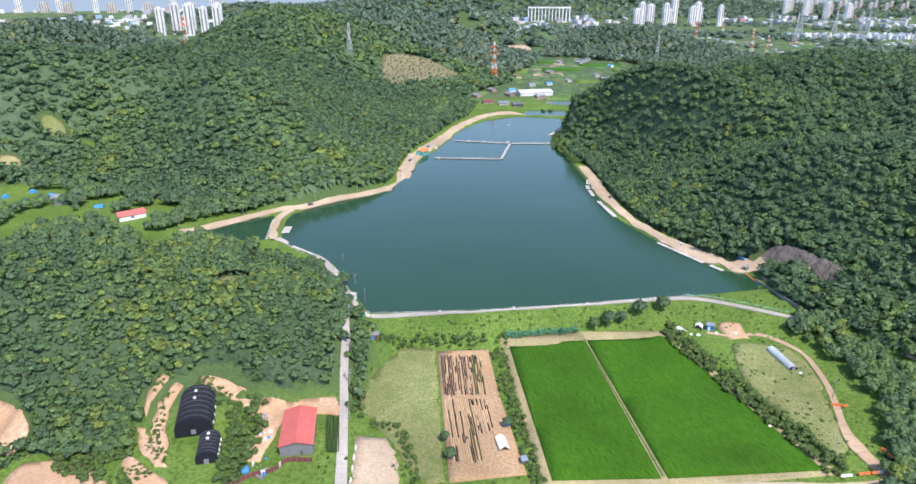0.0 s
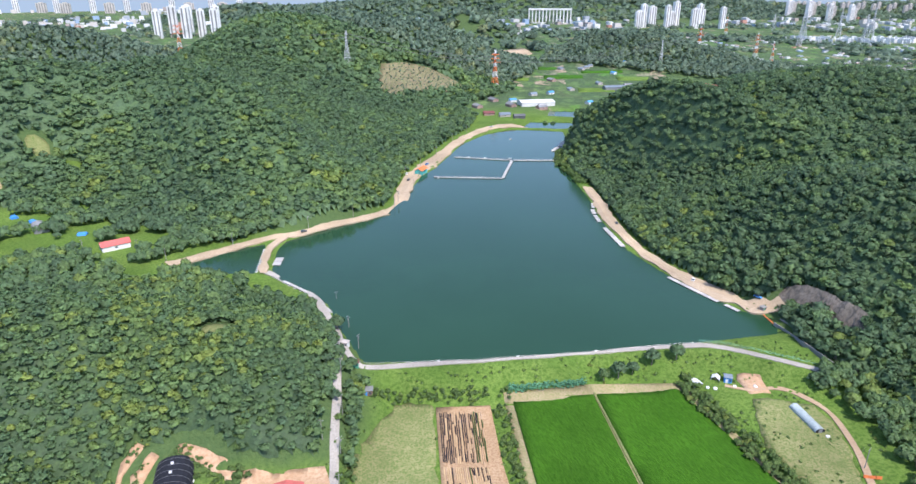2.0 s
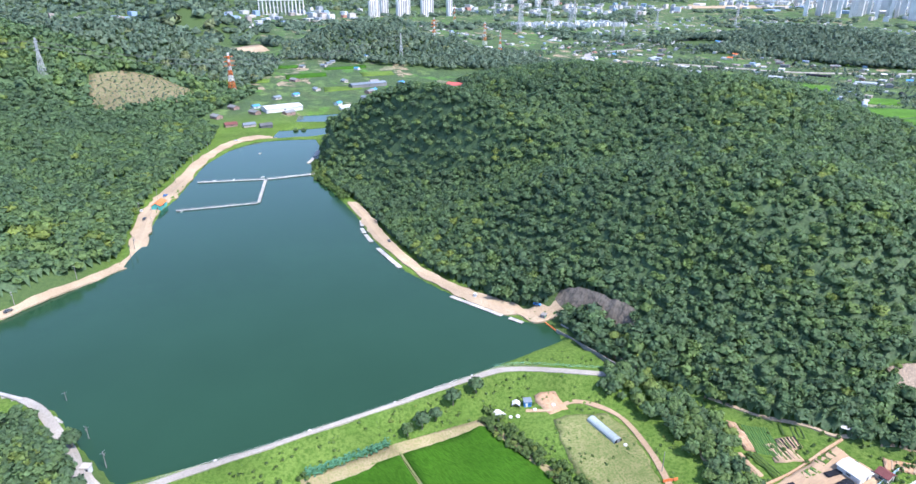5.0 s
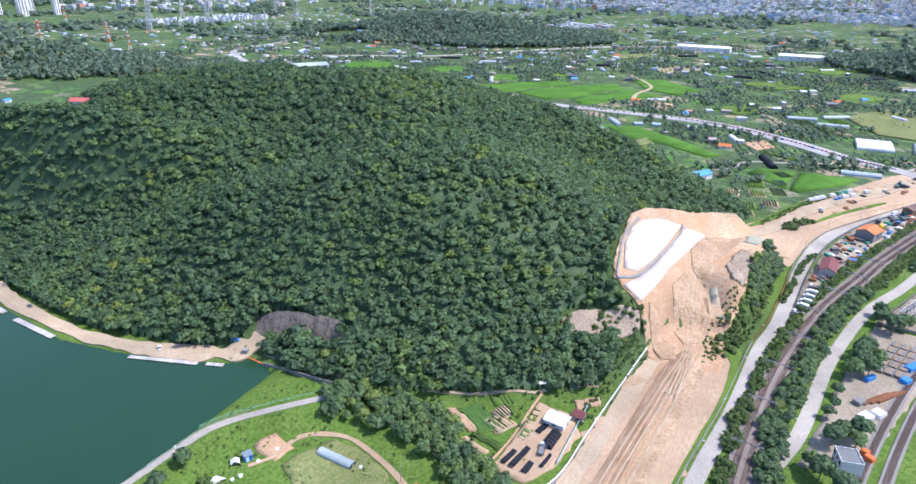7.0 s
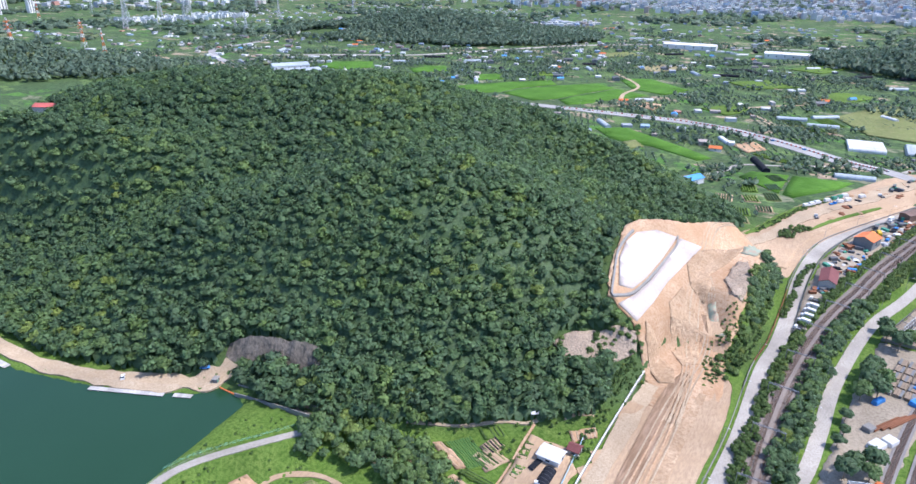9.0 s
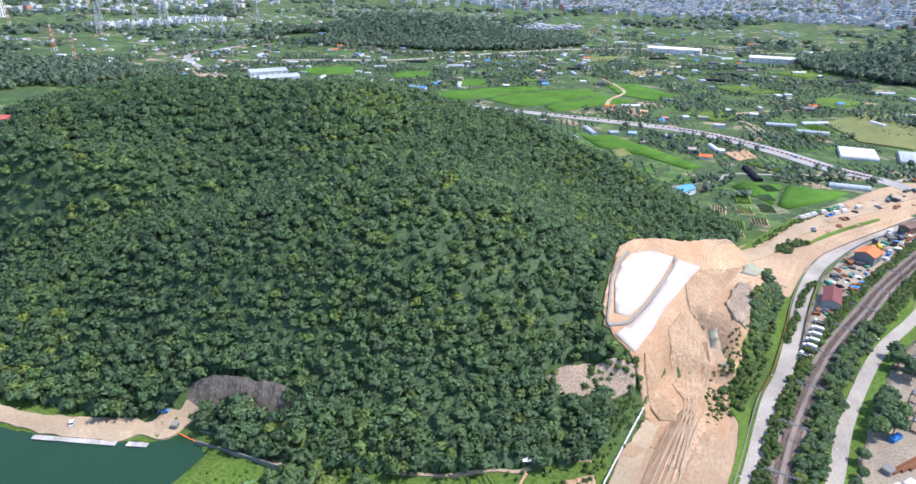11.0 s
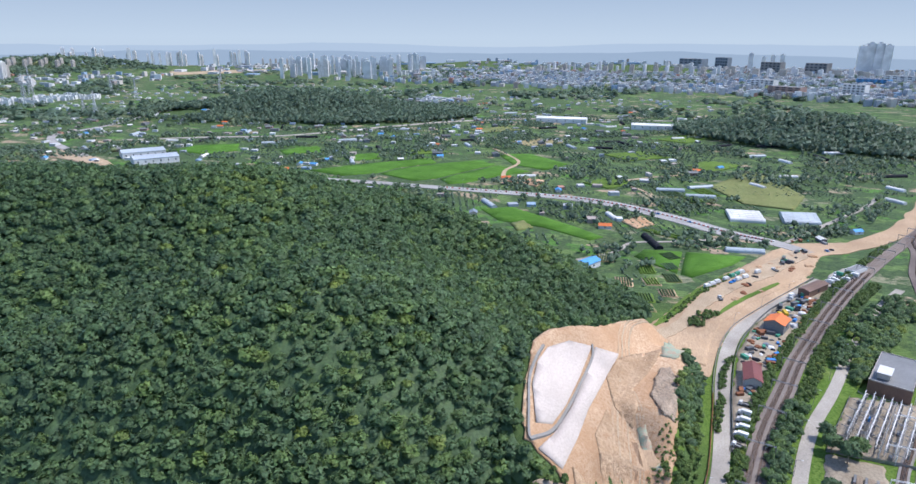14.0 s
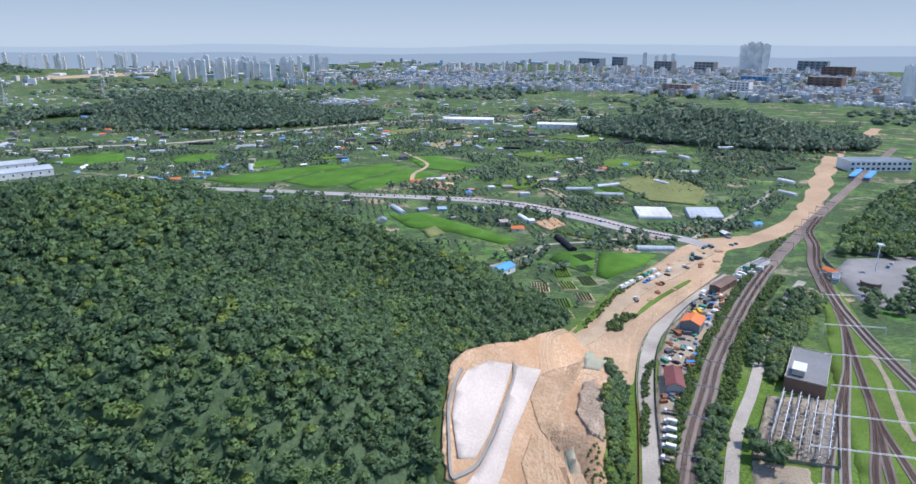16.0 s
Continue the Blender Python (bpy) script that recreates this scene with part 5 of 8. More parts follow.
belt("scrub", [(500, 182), (560, 168), (610, 150)], 5, 3, 1.0, "green weeds on the embankment", M["shrub"], 80, 6, category="weeds")
rng = np.random.default_rng(85)
p = lattice(-430, -128, 335, 480, 6.5, rng)
ok = np.ones(len(p), bool)
for cx, cy, r in CLEAR_SPOTS:
    ok &= np.hypot(p[:, 0] - cx, p[:, 1] - cy) > r * 0.75
for w in WATERS:
    ok &= inside(p[:, 0], p[:, 1], w) < -6
ok &= (line_dist(p[:, 0], p[:, 1], SHORE_L)[0] > 9) & (mounds(p[:, 0], p[:, 1], HILLS) < 7) & (np.array([noise.noise(Vector((x * 0.03, y * 0.03, 1.0))) for x, y in p]) > -0.22)
p = p[ok]
scatter_trees("valley_trees", p, rng.uniform(3.0, 5.2, len(p)), 5, M["leaf"], "dark green trees round the valley hamlet", "trees", seed=86)
p = lattice(715, 1120, -270, 10, 8, rng)
WOOD_E = [(722, -8), (800, -28), (980, -108), (1105, -196), (900, -265), (742, -130)]
p = p[inside(p[:, 0], p[:, 1], WOOD_E) > 0]
scatter_trees("station_woods", p, rng.uniform(4.2, 6.4, len(p)), 3.5, M["leaf"], "dark flat wood beside the railway station", "woods", seed=87)
p = lattice(590, 720, -80, 8, 7, rng)
p = p[(line_dist(p[:, 0], p[:, 1], [(600, -22), (640, -45), (690, -60)])[0] < 9) | (line_dist(p[:, 0], p[:, 1], [(560, 4), (600, -5), (625, -10)])[0] < 6)]
scatter_trees("parking_trees", p, rng.uniform(3.2, 4.6, len(p)), 8, M["leaf"], "dark trees round the car park", "trees", seed=88)

belt("tree_belt", [(-84, 343), (-74, 322), (-66, 304), (-57, 282), (-54.5, 262), (-52.5, 245)], 6, 3.4, 2.6, "dark trees overhanging the village road", M["leaf"], 131, 9)
rng = np.random.default_rng(140)
p = lattice(-48, 190, 160, 300, 3.4, rng)
keep = np.ones(len(p), bool)
for poly, m in ((RICE, -3), (FLAT, -60), (LAKE, -3)):
    keep &= inside(p[:, 0], p[:, 1], poly) < (m if poly is not FLAT else 1e9)
keep &= (line_dist(p[:, 0], p[:, 1], DAM)[0] > 4) & (inside(p[:, 0], p[:, 1], [(-9.6, 258.5), (14, 260.5), (17, 225), (24, 178), (-3, 174)]) < 0)
keep &= (line_dist(p[:, 0], p[:, 1], [(120, 272), (142, 269), (151, 262), (156, 250), (150, 213), (146, 184), (150, 172)])[0] > 2.5) & (line_dist(p[:, 0], p[:, 1], [(24, 171), (80, 171), (150, 172)])[0] > 3.5)
keep &= (inside(p[:, 0], p[:, 1], [(-28, 259), (-10.6, 260), (-5, 175), (-11, 172), (-25, 195), (-42, 220)]) < -0.5) & (inside(p[:, 0], p[:, 1], [(-38, 199), (-27, 197), (-18, 160), (-36, 160)]) < -0.5)
keep &= np.array([noise.noise(Vector((x * 0.07, y * 0.07, 12.0))) + 0.6 * noise.noise(Vector((x * 0.3, y * 0.3, 2.0))) for x, y in p]) > 0.02
p = p[keep]
scatter_trees("weeds", p, rng.uniform(0.35, 0.95, len(p)), 1, M["shrub"], "rough tufts of weeds over the meadow", "weeds", high=0.8, seed=141, lift=0.3)

# ---- cliff and bare rock ----
def rock_face(name, base, back, height, label, mat, seed, n=46, m=16, jag=1.4):
    """A rough leaning rock face between a foot line and a height above it."""
    c = curve(base, max(2, n // (len(base) - 1)))
    t = np.gradient(c, axis=0)
    t /= np.linalg.norm(t, axis=1)[:, None]
    nrm = np.stack([-t[:, 1], t[:, 0]], 1)
    k = len(c)
    V = []
    for j in range(m):
        s = j / (m - 1)
        for i in range(k):
            e = min(1, 5 * min(i, k - 1 - i) / (k - 1)) ** 0.6
            x, y = c[i] + nrm[i] * back * s
            foot = gz(*c[i]) - 0.6
            z = foot + height * e * s * (1 + 0.15 * noise.noise(Vector((i * 0.3, seed, 0))))
            w = noise.fractal(Vector((x * 0.22, y * 0.22, z * 0.1 + seed)), 0.9, 2.1, 4) * jag + abs(noise.noise(Vector((i * 0.55, z * 0.06, seed)))) * jag
            V.append((x - nrm[i][0] * w, y - nrm[i][1] * w, z + 0.3 * w))
    F = [(j * k + i, j * k + i + 1, (j + 1) * k + i + 1, (j + 1) * k + i) for j in range(m - 1) for i in range(k - 1)]
    ob = mesh_object(name, V, F, mat, False)
    return tagged(ob, label, "rock face", kind="structure")


CLIFF_ROCK = material("cliff_rock", (0.17, 0.145, 0.115), (0.24, 0.205, 0.165), (0.12, 0.105, 0.085), 0.12, 0.5, 0.9, 0.5, stretch=(0.6, 0.6, 4.0))
rock_face("cliff", [(190, 289), (186, 302), (181, 316), (175, 330), (169.5, 342)], -8.5, 12, "bare grey rock cliff above the spillway", CLIFF_ROCK, 3.0, jag=0.7)
sheet("bare_slope", BARE, M["rock"], 0.9, label="bare pale rocky slope with bushes", category="slope", cell=2, rough=0.8)
belt("scrub", [(264, 208), (274, 202), (284, 192), (290, 186)], 13, 3.2, 1.5, "bushes on the bare rocky slope", M["shrub"], 89, 7, 0.35)
NET = material("erosion_net", (0.27, 0.38, 0.28), (0.33, 0.36, 0.27), (0.4, 0.3, 0.22), 0.12, 0.35, 0.95, 0.3)
UNEVEN.append(NET)
sheet("green_net", [(414, 171), (440, 173.5), (460, 169), (464, 163.6), (440, 160), (414, 163)], NET, 1.3, label="faded green erosion net on bare soil", category="net", cell=3)
sheet("green_net", [(352, 170), (354, 167), (344, 159.5), (337, 156), (336, 159), (343, 165.5)], NET, 1.3, label="faded green erosion net on bare soil", category="net", cell=3)
ribbon("drain", [(382.3, 200), (372.6, 197.4), (347.8, 196.4), (325.4, 196.1), (311, 197), (301.4, 200.4), (299, 202.5), (311.5, 207.5), (327, 213), (340.4, 215), (352, 215.5)], 1.0, P["concrete"], 1.9, "narrow concrete drain looping round the slope sheet", "drain", 6)
sheet("rock_outcrop", [(384, 169), (398, 169), (404, 164.5), (391, 159.5), (373, 156), (360, 155.5), (359, 161), (371, 168)], M["rock"], 0.6, label="broken brown and grey rock left standing in the cut", category="rock", cell=1.5, rough=2.0)
RUBBLE = material("rubble", (0.38, 0.25, 0.145), (0.5, 0.37, 0.245), (0.33, 0.225, 0.14), 0.12, 0.6, 0.95, 0.8)
sheet("rock_rubble", [(371, 190), (392, 188), (412, 180), (422, 172), (408, 172), (388, 174), (374, 177), (360, 172), (352, 172), (356, 182)], RUBBLE, 0.9, label="loose brown rubble above the rock outcrop", category="rubble", cell=1.8, rough=0.7)
sheet("rock_rubble", [(330, 184), (350, 184), (346, 176), (330, 166), (312, 160), (306, 166), (316, 176)], RUBBLE, 0.7, label="loose brown rubble spilling down the cut", category="rubble", cell=1.8, rough=0.7)
sheet("rock_rubble", [(296, 182), (304, 186), (306, 178), (300, 168), (290, 164), (286, 170)], RUBBLE, 0.7, label="dark brown churned spoil at the foot of the cut", category="rubble", cell=1.8, rough=0.8)
for k in range(4):
    ribbon("wheel_rut", [(452, 186 - k * 1.5), (430, 193 - k * 1.5), (412, 193 - k * 1.8), (398, 190 - k * 2), (376, 186 - k * 2.2), (350, 181 - k * 2.4), (325, 173 - k * 2.4), (300, 164 - k * 1.6), (262, 158 - k * 1.6)], 0.8, M["sand"] if k % 2 else M["soil"], 1.2, "pale wheel track worn into the cut slope", "track", 8, skirt=0.5)

# ---- sheets round the sheds, lots and plots ----
for i, c in enumerate(CLAY):
    sheet("clay_patch", c, M["clay"], 0.6, label=("eroded bare clay bank beside the black sheds", "bare orange clay showing between scrub")[i > 3], category="bare clay", cell=3)
sheet("pale_lot", [(-38, 199), (-27, 197), (-22, 186), (-18, 160), (-36, 160)], M["sand"], 0.25, label="pale gravel lot beside the village road", category="lot", cell=5)
sheet("dry_field", [(128, 262), (140, 260), (152, 256), (154, 243), (148, 216), (142, 190), (136, 184), (128, 205), (120, 232)], M["drygrass"], 0.3, label="rough dry grass plot with faint rows", category="field", cell=5)
sheet("red_soil", [(127, 279), (137, 277), (138, 266), (128, 266)], M["clay"], 0.35, label="bare red soil plot", category="field", cell=4)
ribbon("farm_track", [(120, 272), (130, 268), (142, 269), (151, 262), (156, 250), (154, 230), (150, 213), (146, 198), (146, 184), (150, 172)], [2, 2.2, 2.4, 2.4, 2.4, 2.4, 3, 5, 9], M["soil"], 0.35, "rutted sandy farm track", "track", 6)
ribbon("field_path", [(24, 171), (50, 170), (80, 171), (110, 172), (150, 172)], 4, M["sand"], 0.35, "pale field road along the paddies", "track", 6)
ribbon("field_path", [(60.8, 269), (66, 225), (71.4, 177)], 0.9, M["drygrass"], 0.6, "narrow straw-coloured bund between paddies", "bund", 8)

# vegetable rows: black mulch, straw and green
veg = thing("vegetable_bed", "vegetable rows under torn black mulch film", "vegetable bed")
mulch, straw, green = P["black"], paint("straw", (0.5, 0.36, 0.2), 0.95), M["shrub"]
vr = random.Random(5)


def row(x0, y0, x1, y1, w, h, mat, parent, name="planting_ridge"):
    n = max(2, int(math.hypot(x1 - x0, y1 - y0) / 2.5))
    bm = bmesh.new()
    dx, dy = (x1 - x0), (y1 - y0)
    L = math.hypot(dx, dy)
    ux, uy = -dy / L, dx / L
    prev = None
    for i in range(n + 1):
        x, y = x0 + dx * i / n + vr.uniform(-0.1, 0.1), y0 + dy * i / n
        ww, z = w * vr.uniform(0.75, 1.2), gz(x, y) + 0.35
        cur = [bm.verts.new((x + ux * a * ww, y + uy * a * ww, z + b)) for a, b in ((-0.5, -0.1), (-0.3, h * vr.uniform(0.6, 1.1)), (0.3, h * vr.uniform(0.6, 1.1)), (0.5, -0.1))]
        if prev:
            for k in range(3):
                bm.faces.new((prev[k], prev[k + 1], cur[k + 1], cur[k]))
        prev = cur
    return part(name, bm, mat, parent)


def broken_row(x0, y0, x1, y1, mats, parent, w=0.55):
    cuts = sorted(vr.uniform(0.1, 0.9) for _ in range(vr.randint(2, 4)))
    cuts = [0.0] + cuts + [1.0]
    for u, v in zip(cuts[:-1], cuts[1:]):
        mt = vr.choice(mats)
        if (v - u) * abs(y1 - y0) > 1.5:
            row(x0 + (x1 - x0) * u, y0 + (y1 - y0) * u, x0 + (x1 - x0) * v, y0 + (y1 - y0) * v, w * vr.uniform(0.7, 1.15), 0.3 if mt is not green else 0.6, mt, parent)


for i in range(24):
    x = -7.8 + i * 0.76
    broken_row(x, 254.5 + vr.uniform(-1, 1), x + 2.2 - 0.02 * i, 224 + vr.uniform(-1, 1), (green, green, M["soil"]) if i in (18, 19) else (mulch, straw, mulch, mulch, M["soil"]) if i < 21 else (M["soil"], straw, green), veg)
for i in range(23):
    x = -5.4 + i * 0.76
    broken_row(x, 221.5, x + (4.2 if i < 15 else 2.4), (184 if i < 14 else 200) + vr.uniform(-1.5, 1.5), (green, straw, green) if i in (11, 13) else (mulch, straw, straw, mulch, M["soil"]), veg)
crop = thing("crop_bed", "green crop rows beside the red-roofed store", "vegetable bed")
for i in range(7):
    row(-50.5 + i * 0.75 - 0.3, 207, -47.2 + i * 0.75, 186, 0.6, 0.6, green, crop)

# gardens between dam and haul road
belt("garden_scrub", [(185, 250), (200, 238), (215, 222), (235, 205), (250, 192)], 24, 5, 0.9, "rank green weeds between allotments", M["shrub"], 111, 5, 0.62, category="weeds")
belt("garden_scrub", [(183, 225), (195, 215), (210, 200), (225, 190), (250, 182)], 22, 4.5, 0.9, "rank green weeds between allotments", M["shrub"], 112, 5, 0.55, category="weeds")
belt("garden_scrub", [(254, 190), (266, 184), (280, 179.5)], 9, 1.7, 0.8, "rank green weeds below the bare slope", M["shrub"], 114, 4, 0.1, category="weeds")
belt("garden_scrub", [(262, 182), (240, 180), (220, 178)], 5, 2.6, 0.9, "rank green weeds along the wall foot", M["shrub"], 113, 5, 0.3, category="weeds")
sheet("garden_ground", [(219.4, 199), (222.3, 182.1), (212.5, 174.5), (190, 174), (179, 180.5), (177.2, 194), (196, 196)], M["soil"], 0.6, label="trodden bare soil of the garden yard", category="yard", cell=3)
gr = random.Random(9)
LEAFY = paint("dark_leaf_crop", (0.07, 0.16, 0.05), 0.9)


def garden(quad, soil, crop, rows, label, h=0.45):
    """An allotment bed between four corners, its planted ridges running from the first side to the opposite one."""
    bed = thing("garden_bed", label, "garden bed", "allotment beds")
    q = [Vector(v) for v in quad]
    if sum(q[k].x * q[(k + 1) % 4].y - q[(k + 1) % 4].x * q[k].y for k in range(4)) < 0:
        q = [q[1], q[0], q[3], q[2]]
    so = sheet("soil", [tuple(v) for v in q], soil, 0.6, cell=3)
    for key in ("label", "category", "kind"):
        if key in so:
            del so[key]
    so.parent = bed
    for k in range(rows):
        u = (k + 0.5) / rows
        a, b = q[0].lerp(q[1], u), q[3].lerp(q[2], u)
        a, b = a.lerp(b, 0.05), a.lerp(b, 0.95)
        if gr.random() < 0.9:
            row(a.x, a.y, b.x, b.y, min(1.1, (q[1] - q[0]).length / rows * 0.75), h, crop[k % len(crop)], bed)


for quad, soil, crop, rows, lab in (
        ([(197.2, 226.3), (205.4, 219.6), (197.2, 202.9), (190, 208.8)], M["grass"], (LEAFY,), 10, "large allotment bed of dense dark leafy rows"),
        ([(193.9, 230.1), (196.6, 227.1), (191.6, 211.4), (188, 213.7)], M["clay"], (M["soil"],), 2, "bare orange strip of dug allotment soil"),
        ([(187.8, 231), (191.4, 228.8), (186.9, 215.2), (182.3, 218.3)], M["grass"], (M["shrub"],), 4, "fresh green allotment bed with low rows"),
        ([(182, 238.6), (185.6, 236.4), (181.7, 219.7), (177.7, 222.6)], M["soil"], (LEAFY, M["shrub"]), 4, "narrow allotment bed of dark leafy rows"),
        ([(174.3, 251.2), (181, 245.1), (176.2, 232.8), (170.7, 237.6)], M["soil"], (M["shrub"],), 7, "allotment bed of green rows on brown soil"),
        ([(195.7, 213.2), (205.2, 209.6), (202.8, 199.1), (193.6, 202.8)], M["soil"], (M["drygrass"], M["soil"], M["shrub"]), 6, "half-bare allotment bed under brown netting"),
        ([(202.7, 212.8), (210.6, 210.2), (207.8, 203.5), (201.1, 206.2)], M["soil"], (mulch, M["shrub"]), 6, "allotment bed with black film rows"),
        ([(187.2, 212.4), (190.4, 210.6), (190.5, 195.6), (186.4, 196.7)], M["grass"], (M["shrub"],), 3, "narrow leafy allotment bed beside the yard"),
        ([(239.8, 195.1), (243.3, 191.3), (239.5, 188.4), (235.6, 192.2)], M["soil"], (M["drygrass"],), 3, "small framed plot of dug brown soil"),
        ([(244.1, 190.2), (248.5, 186.6), (245.2, 183.7), (240.6, 187.8)], M["soil"], (M["shrub"],), 3, "small framed plot of dug brown soil"),
        ([(231, 187.4), (240.4, 179.5), (235.2, 176.5), (226.3, 183.1)], M["clay"], (M["sand"], M["soil"]), 6, "sandy raked plot with straight ridges"),
        ([(186, 250), (192, 244), (188, 236), (182, 241)], M["grass"], (M["shrub"], LEAFY), 6, "allotment bed of mixed green crops"),
        ([(210, 219), (216, 212), (213, 206), (206.5, 213)], M["grass"], (M["shrub"],), 5, "overgrown green allotment bed"),
        ([(172, 226), (177, 221), (174, 210), (168.5, 214)], M["soil"], (M["shrub"], M["drygrass"]), 5, "weedy allotment bed on brown soil"),
        ([(181, 214), (185.5, 212.5), (184, 200), (179, 201)], M["soil"], (M["shrub"], M["soil"]), 4, "weedy allotment bed on brown soil"),
        ([(206, 197), (216, 199), (217, 195), (207, 193.5)], M["grass"], (M["shrub"],), 3, "green bed along the yard's edge"),
        ([(197, 195), (203, 195), (203, 191.5), (197, 191.5)], M["grass"], (LEAFY,), 2, "small leafy bed in the yard")):
    garden(quad, soil, crop, rows, lab)
ribbon("garden_path", [(196, 246), (203, 232.8), (208.4, 223.7), (218.5, 211.8), (224, 203), (232, 199)], 1.3, M["sand"], 0.6, "pale trodden path below the wood", "path", 6)
ribbon("garden_path", [(176, 196.5), (194.5, 196.5), (215.9, 199.5), (225, 200.5)], 1.0, M["clay"], 0.7, "brown trodden path beside the garden yard", "path", 6)


# ---- farm gardens beyond the cut ----
gr = random.Random(404)
for cx, cy, w, d, a in ((539, 203, 14, 12, 20), (566, 222, 18, 10, 15), (590, 190, 16, 9, 25), (556, 188, 12, 9, 20), (519, 200, 12, 14, 25), (541, 224, 14, 12, 10), (518, 222, 14, 12, 15), (604, 212, 18, 10, 20), (575, 203, 14, 9, 25), (618, 196, 14, 9, 30), (560, 242, 18, 9, 10), (530, 245, 16, 10, 20), (620, 250, 18, 12, 10), (645, 200, 16, 10, 40), (706, 200, 22, 10, 65), (716, 225, 22, 9, 65), (694, 176, 20, 9, 60), (905, 240, 40, 16, 30), (930, 205, 44, 16, 35), (880, 210, 30, 14, 30), (960, 160, 50, 22, 30), (1000, 110, 50, 20, 30)):
    g = thing("garden_plot", gr.choice(("dark green vegetable plot in straight rows", "green vegetable rows on brown soil", "leafy green garden rows beside a farm")), "garden plot", "farm gardens")
    ux, uy = math.cos(radians(a)), math.sin(radians(a))
    w, d = w * 1.15, d * 1.2
    q = [(cx + ux * u * w * 0.55 - uy * v * d * 0.55, cy + uy * u * w * 0.55 + ux * v * d * 0.55) for u, v in ((-1, -1), (1, -1), (1, 1), (-1, 1))]
    bed = sheet("bed", q, gr.choice((M["soil"], M["drygrass"], M["dust"], M["grass"], M["bank"])), 0.22, cell=5)
    bed.parent = g
    for key in ("label", "category", "kind"):
        if key in bed:
            del bed[key]
    n = max(4, int(d / 1.9))
    mt = gr.choice((M["shrub"], M["leaf"], M["grass"], M["shrub"]))
    for i in range(n):
        o = (i - (n - 1) / 2) * d / n
        x0, y0 = cx - uy * o, cy + ux * o
        row(x0 - ux * w / 2, y0 - uy * w / 2, x0 + ux * w / 2, y0 + uy * w / 2, d / n * 0.7, 0.8, mt, g, "planting_ridge")

# ---- sheds and houses by the village road ----
gable_house("store_building", 11.5, 21, 4.2, 1.5, P["grey"], P["red"], "grey sheet-metal store with a faded red roof", "building", 0.4, 3, at=on(-58.6, 194.5, 8))


def arch_shed(w, length, label, at):
    ob = tunnel("arched_shed", w, length, label, P["black"], "shed", at, "black sheds", 2.2, P["black"], 7)
    for y in (length * 0.08, length * 0.3):
        part("vent", blocks([((0, y, 2.2 + w * 0.375 + 0.2), (0.9, 0.9, 0.5))]), P["white"], ob, "small white roof vent")
    for i in range(4):
        part("side_fan", blocks([((w / 2 + 0.15, (i - 1.5) * length * 0.22, 1.3), (0.4, 0.9, 0.9))]), P["white"], ob)
    return ob


arch_shed(13, 21.5, "large arched shed clad in black netting", on(-99.5, 203.5, 15))
arch_shed(7.2, 12.5, "small arched shed clad in black netting", on(-88.6, 185.3, 13))
fence = thing("panel_fence", "dark maroon sheet fence with one white panel", "fence")
fp = curve([(-76, 168), (-70, 173), (-63, 176), (-60, 180.5), (-51, 181)], 5)
for i, (a, b) in enumerate(zip(fp[:-1], fp[1:])):
    c, d = (a + b) / 2, b - a
    part("panel", blocks([((c[0], c[1], gz(*c) + 0.9), (math.hypot(*d) * 0.97, 0.1, 2.0), math.atan2(d[1], d[0]))]), P["white"] if i in (7, 12) else P["maroon"], fence)
    part("post", rods([((a[0], a[1], gz(*a) - 0.4), (a[0], a[1], gz(*a) + 2.1), 0.07)]), P["steel"], fence)
jr = random.Random(3)
for i in range(26):
    x, y = (jr.uniform(-76, -68), jr.uniform(188, 206)) if i < 14 else (jr.uniform(-75, -64), jr.uniform(172, 182))
    s = jr.uniform(0.5, 1.4)
    bm = box(bmesh.new(), (0, 0, s * 0.35), (s, s * jr.uniform(0.5, 1.4), s * 0.8), 0, 0.85, 0.06)
    ob = part(jr.choice(("crate", "sack", "stone_block")), bm, P[jr.choice(("white", "grey", "concrete", "tarp", "cream"))])
    ob.matrix_basis = on(x, y, jr.uniform(0, 90), 0.15)
    tagged(ob, "discarded pale block lying in the clay yard", "clutter", "yard clutter")


def hut(name, w, d, h, wall, roof, door, label, at, category="hut"):
    ob = thing(name, label, category, at=at)
    part("wall", blocks([((0, 0, h / 2 - 0.3), (w, d, h + 0.6))]), wall, ob)
    part("roof", blocks([((0, 0, h + 0.1), (w + 0.7, d + 0.7, 0.2), 0, 0.96)]), roof, ob)
    part("door", blocks([((-w * 0.18, -d / 2 - 0.04, 1.0), (w * 0.3, 0.1, 2.0))]), door, ob)
    part("window", blocks([((w * 0.25, -d / 2 - 0.04, 1.4), (w * 0.25, 0.1, 0.8))]), P["glass"], ob)
    return ob


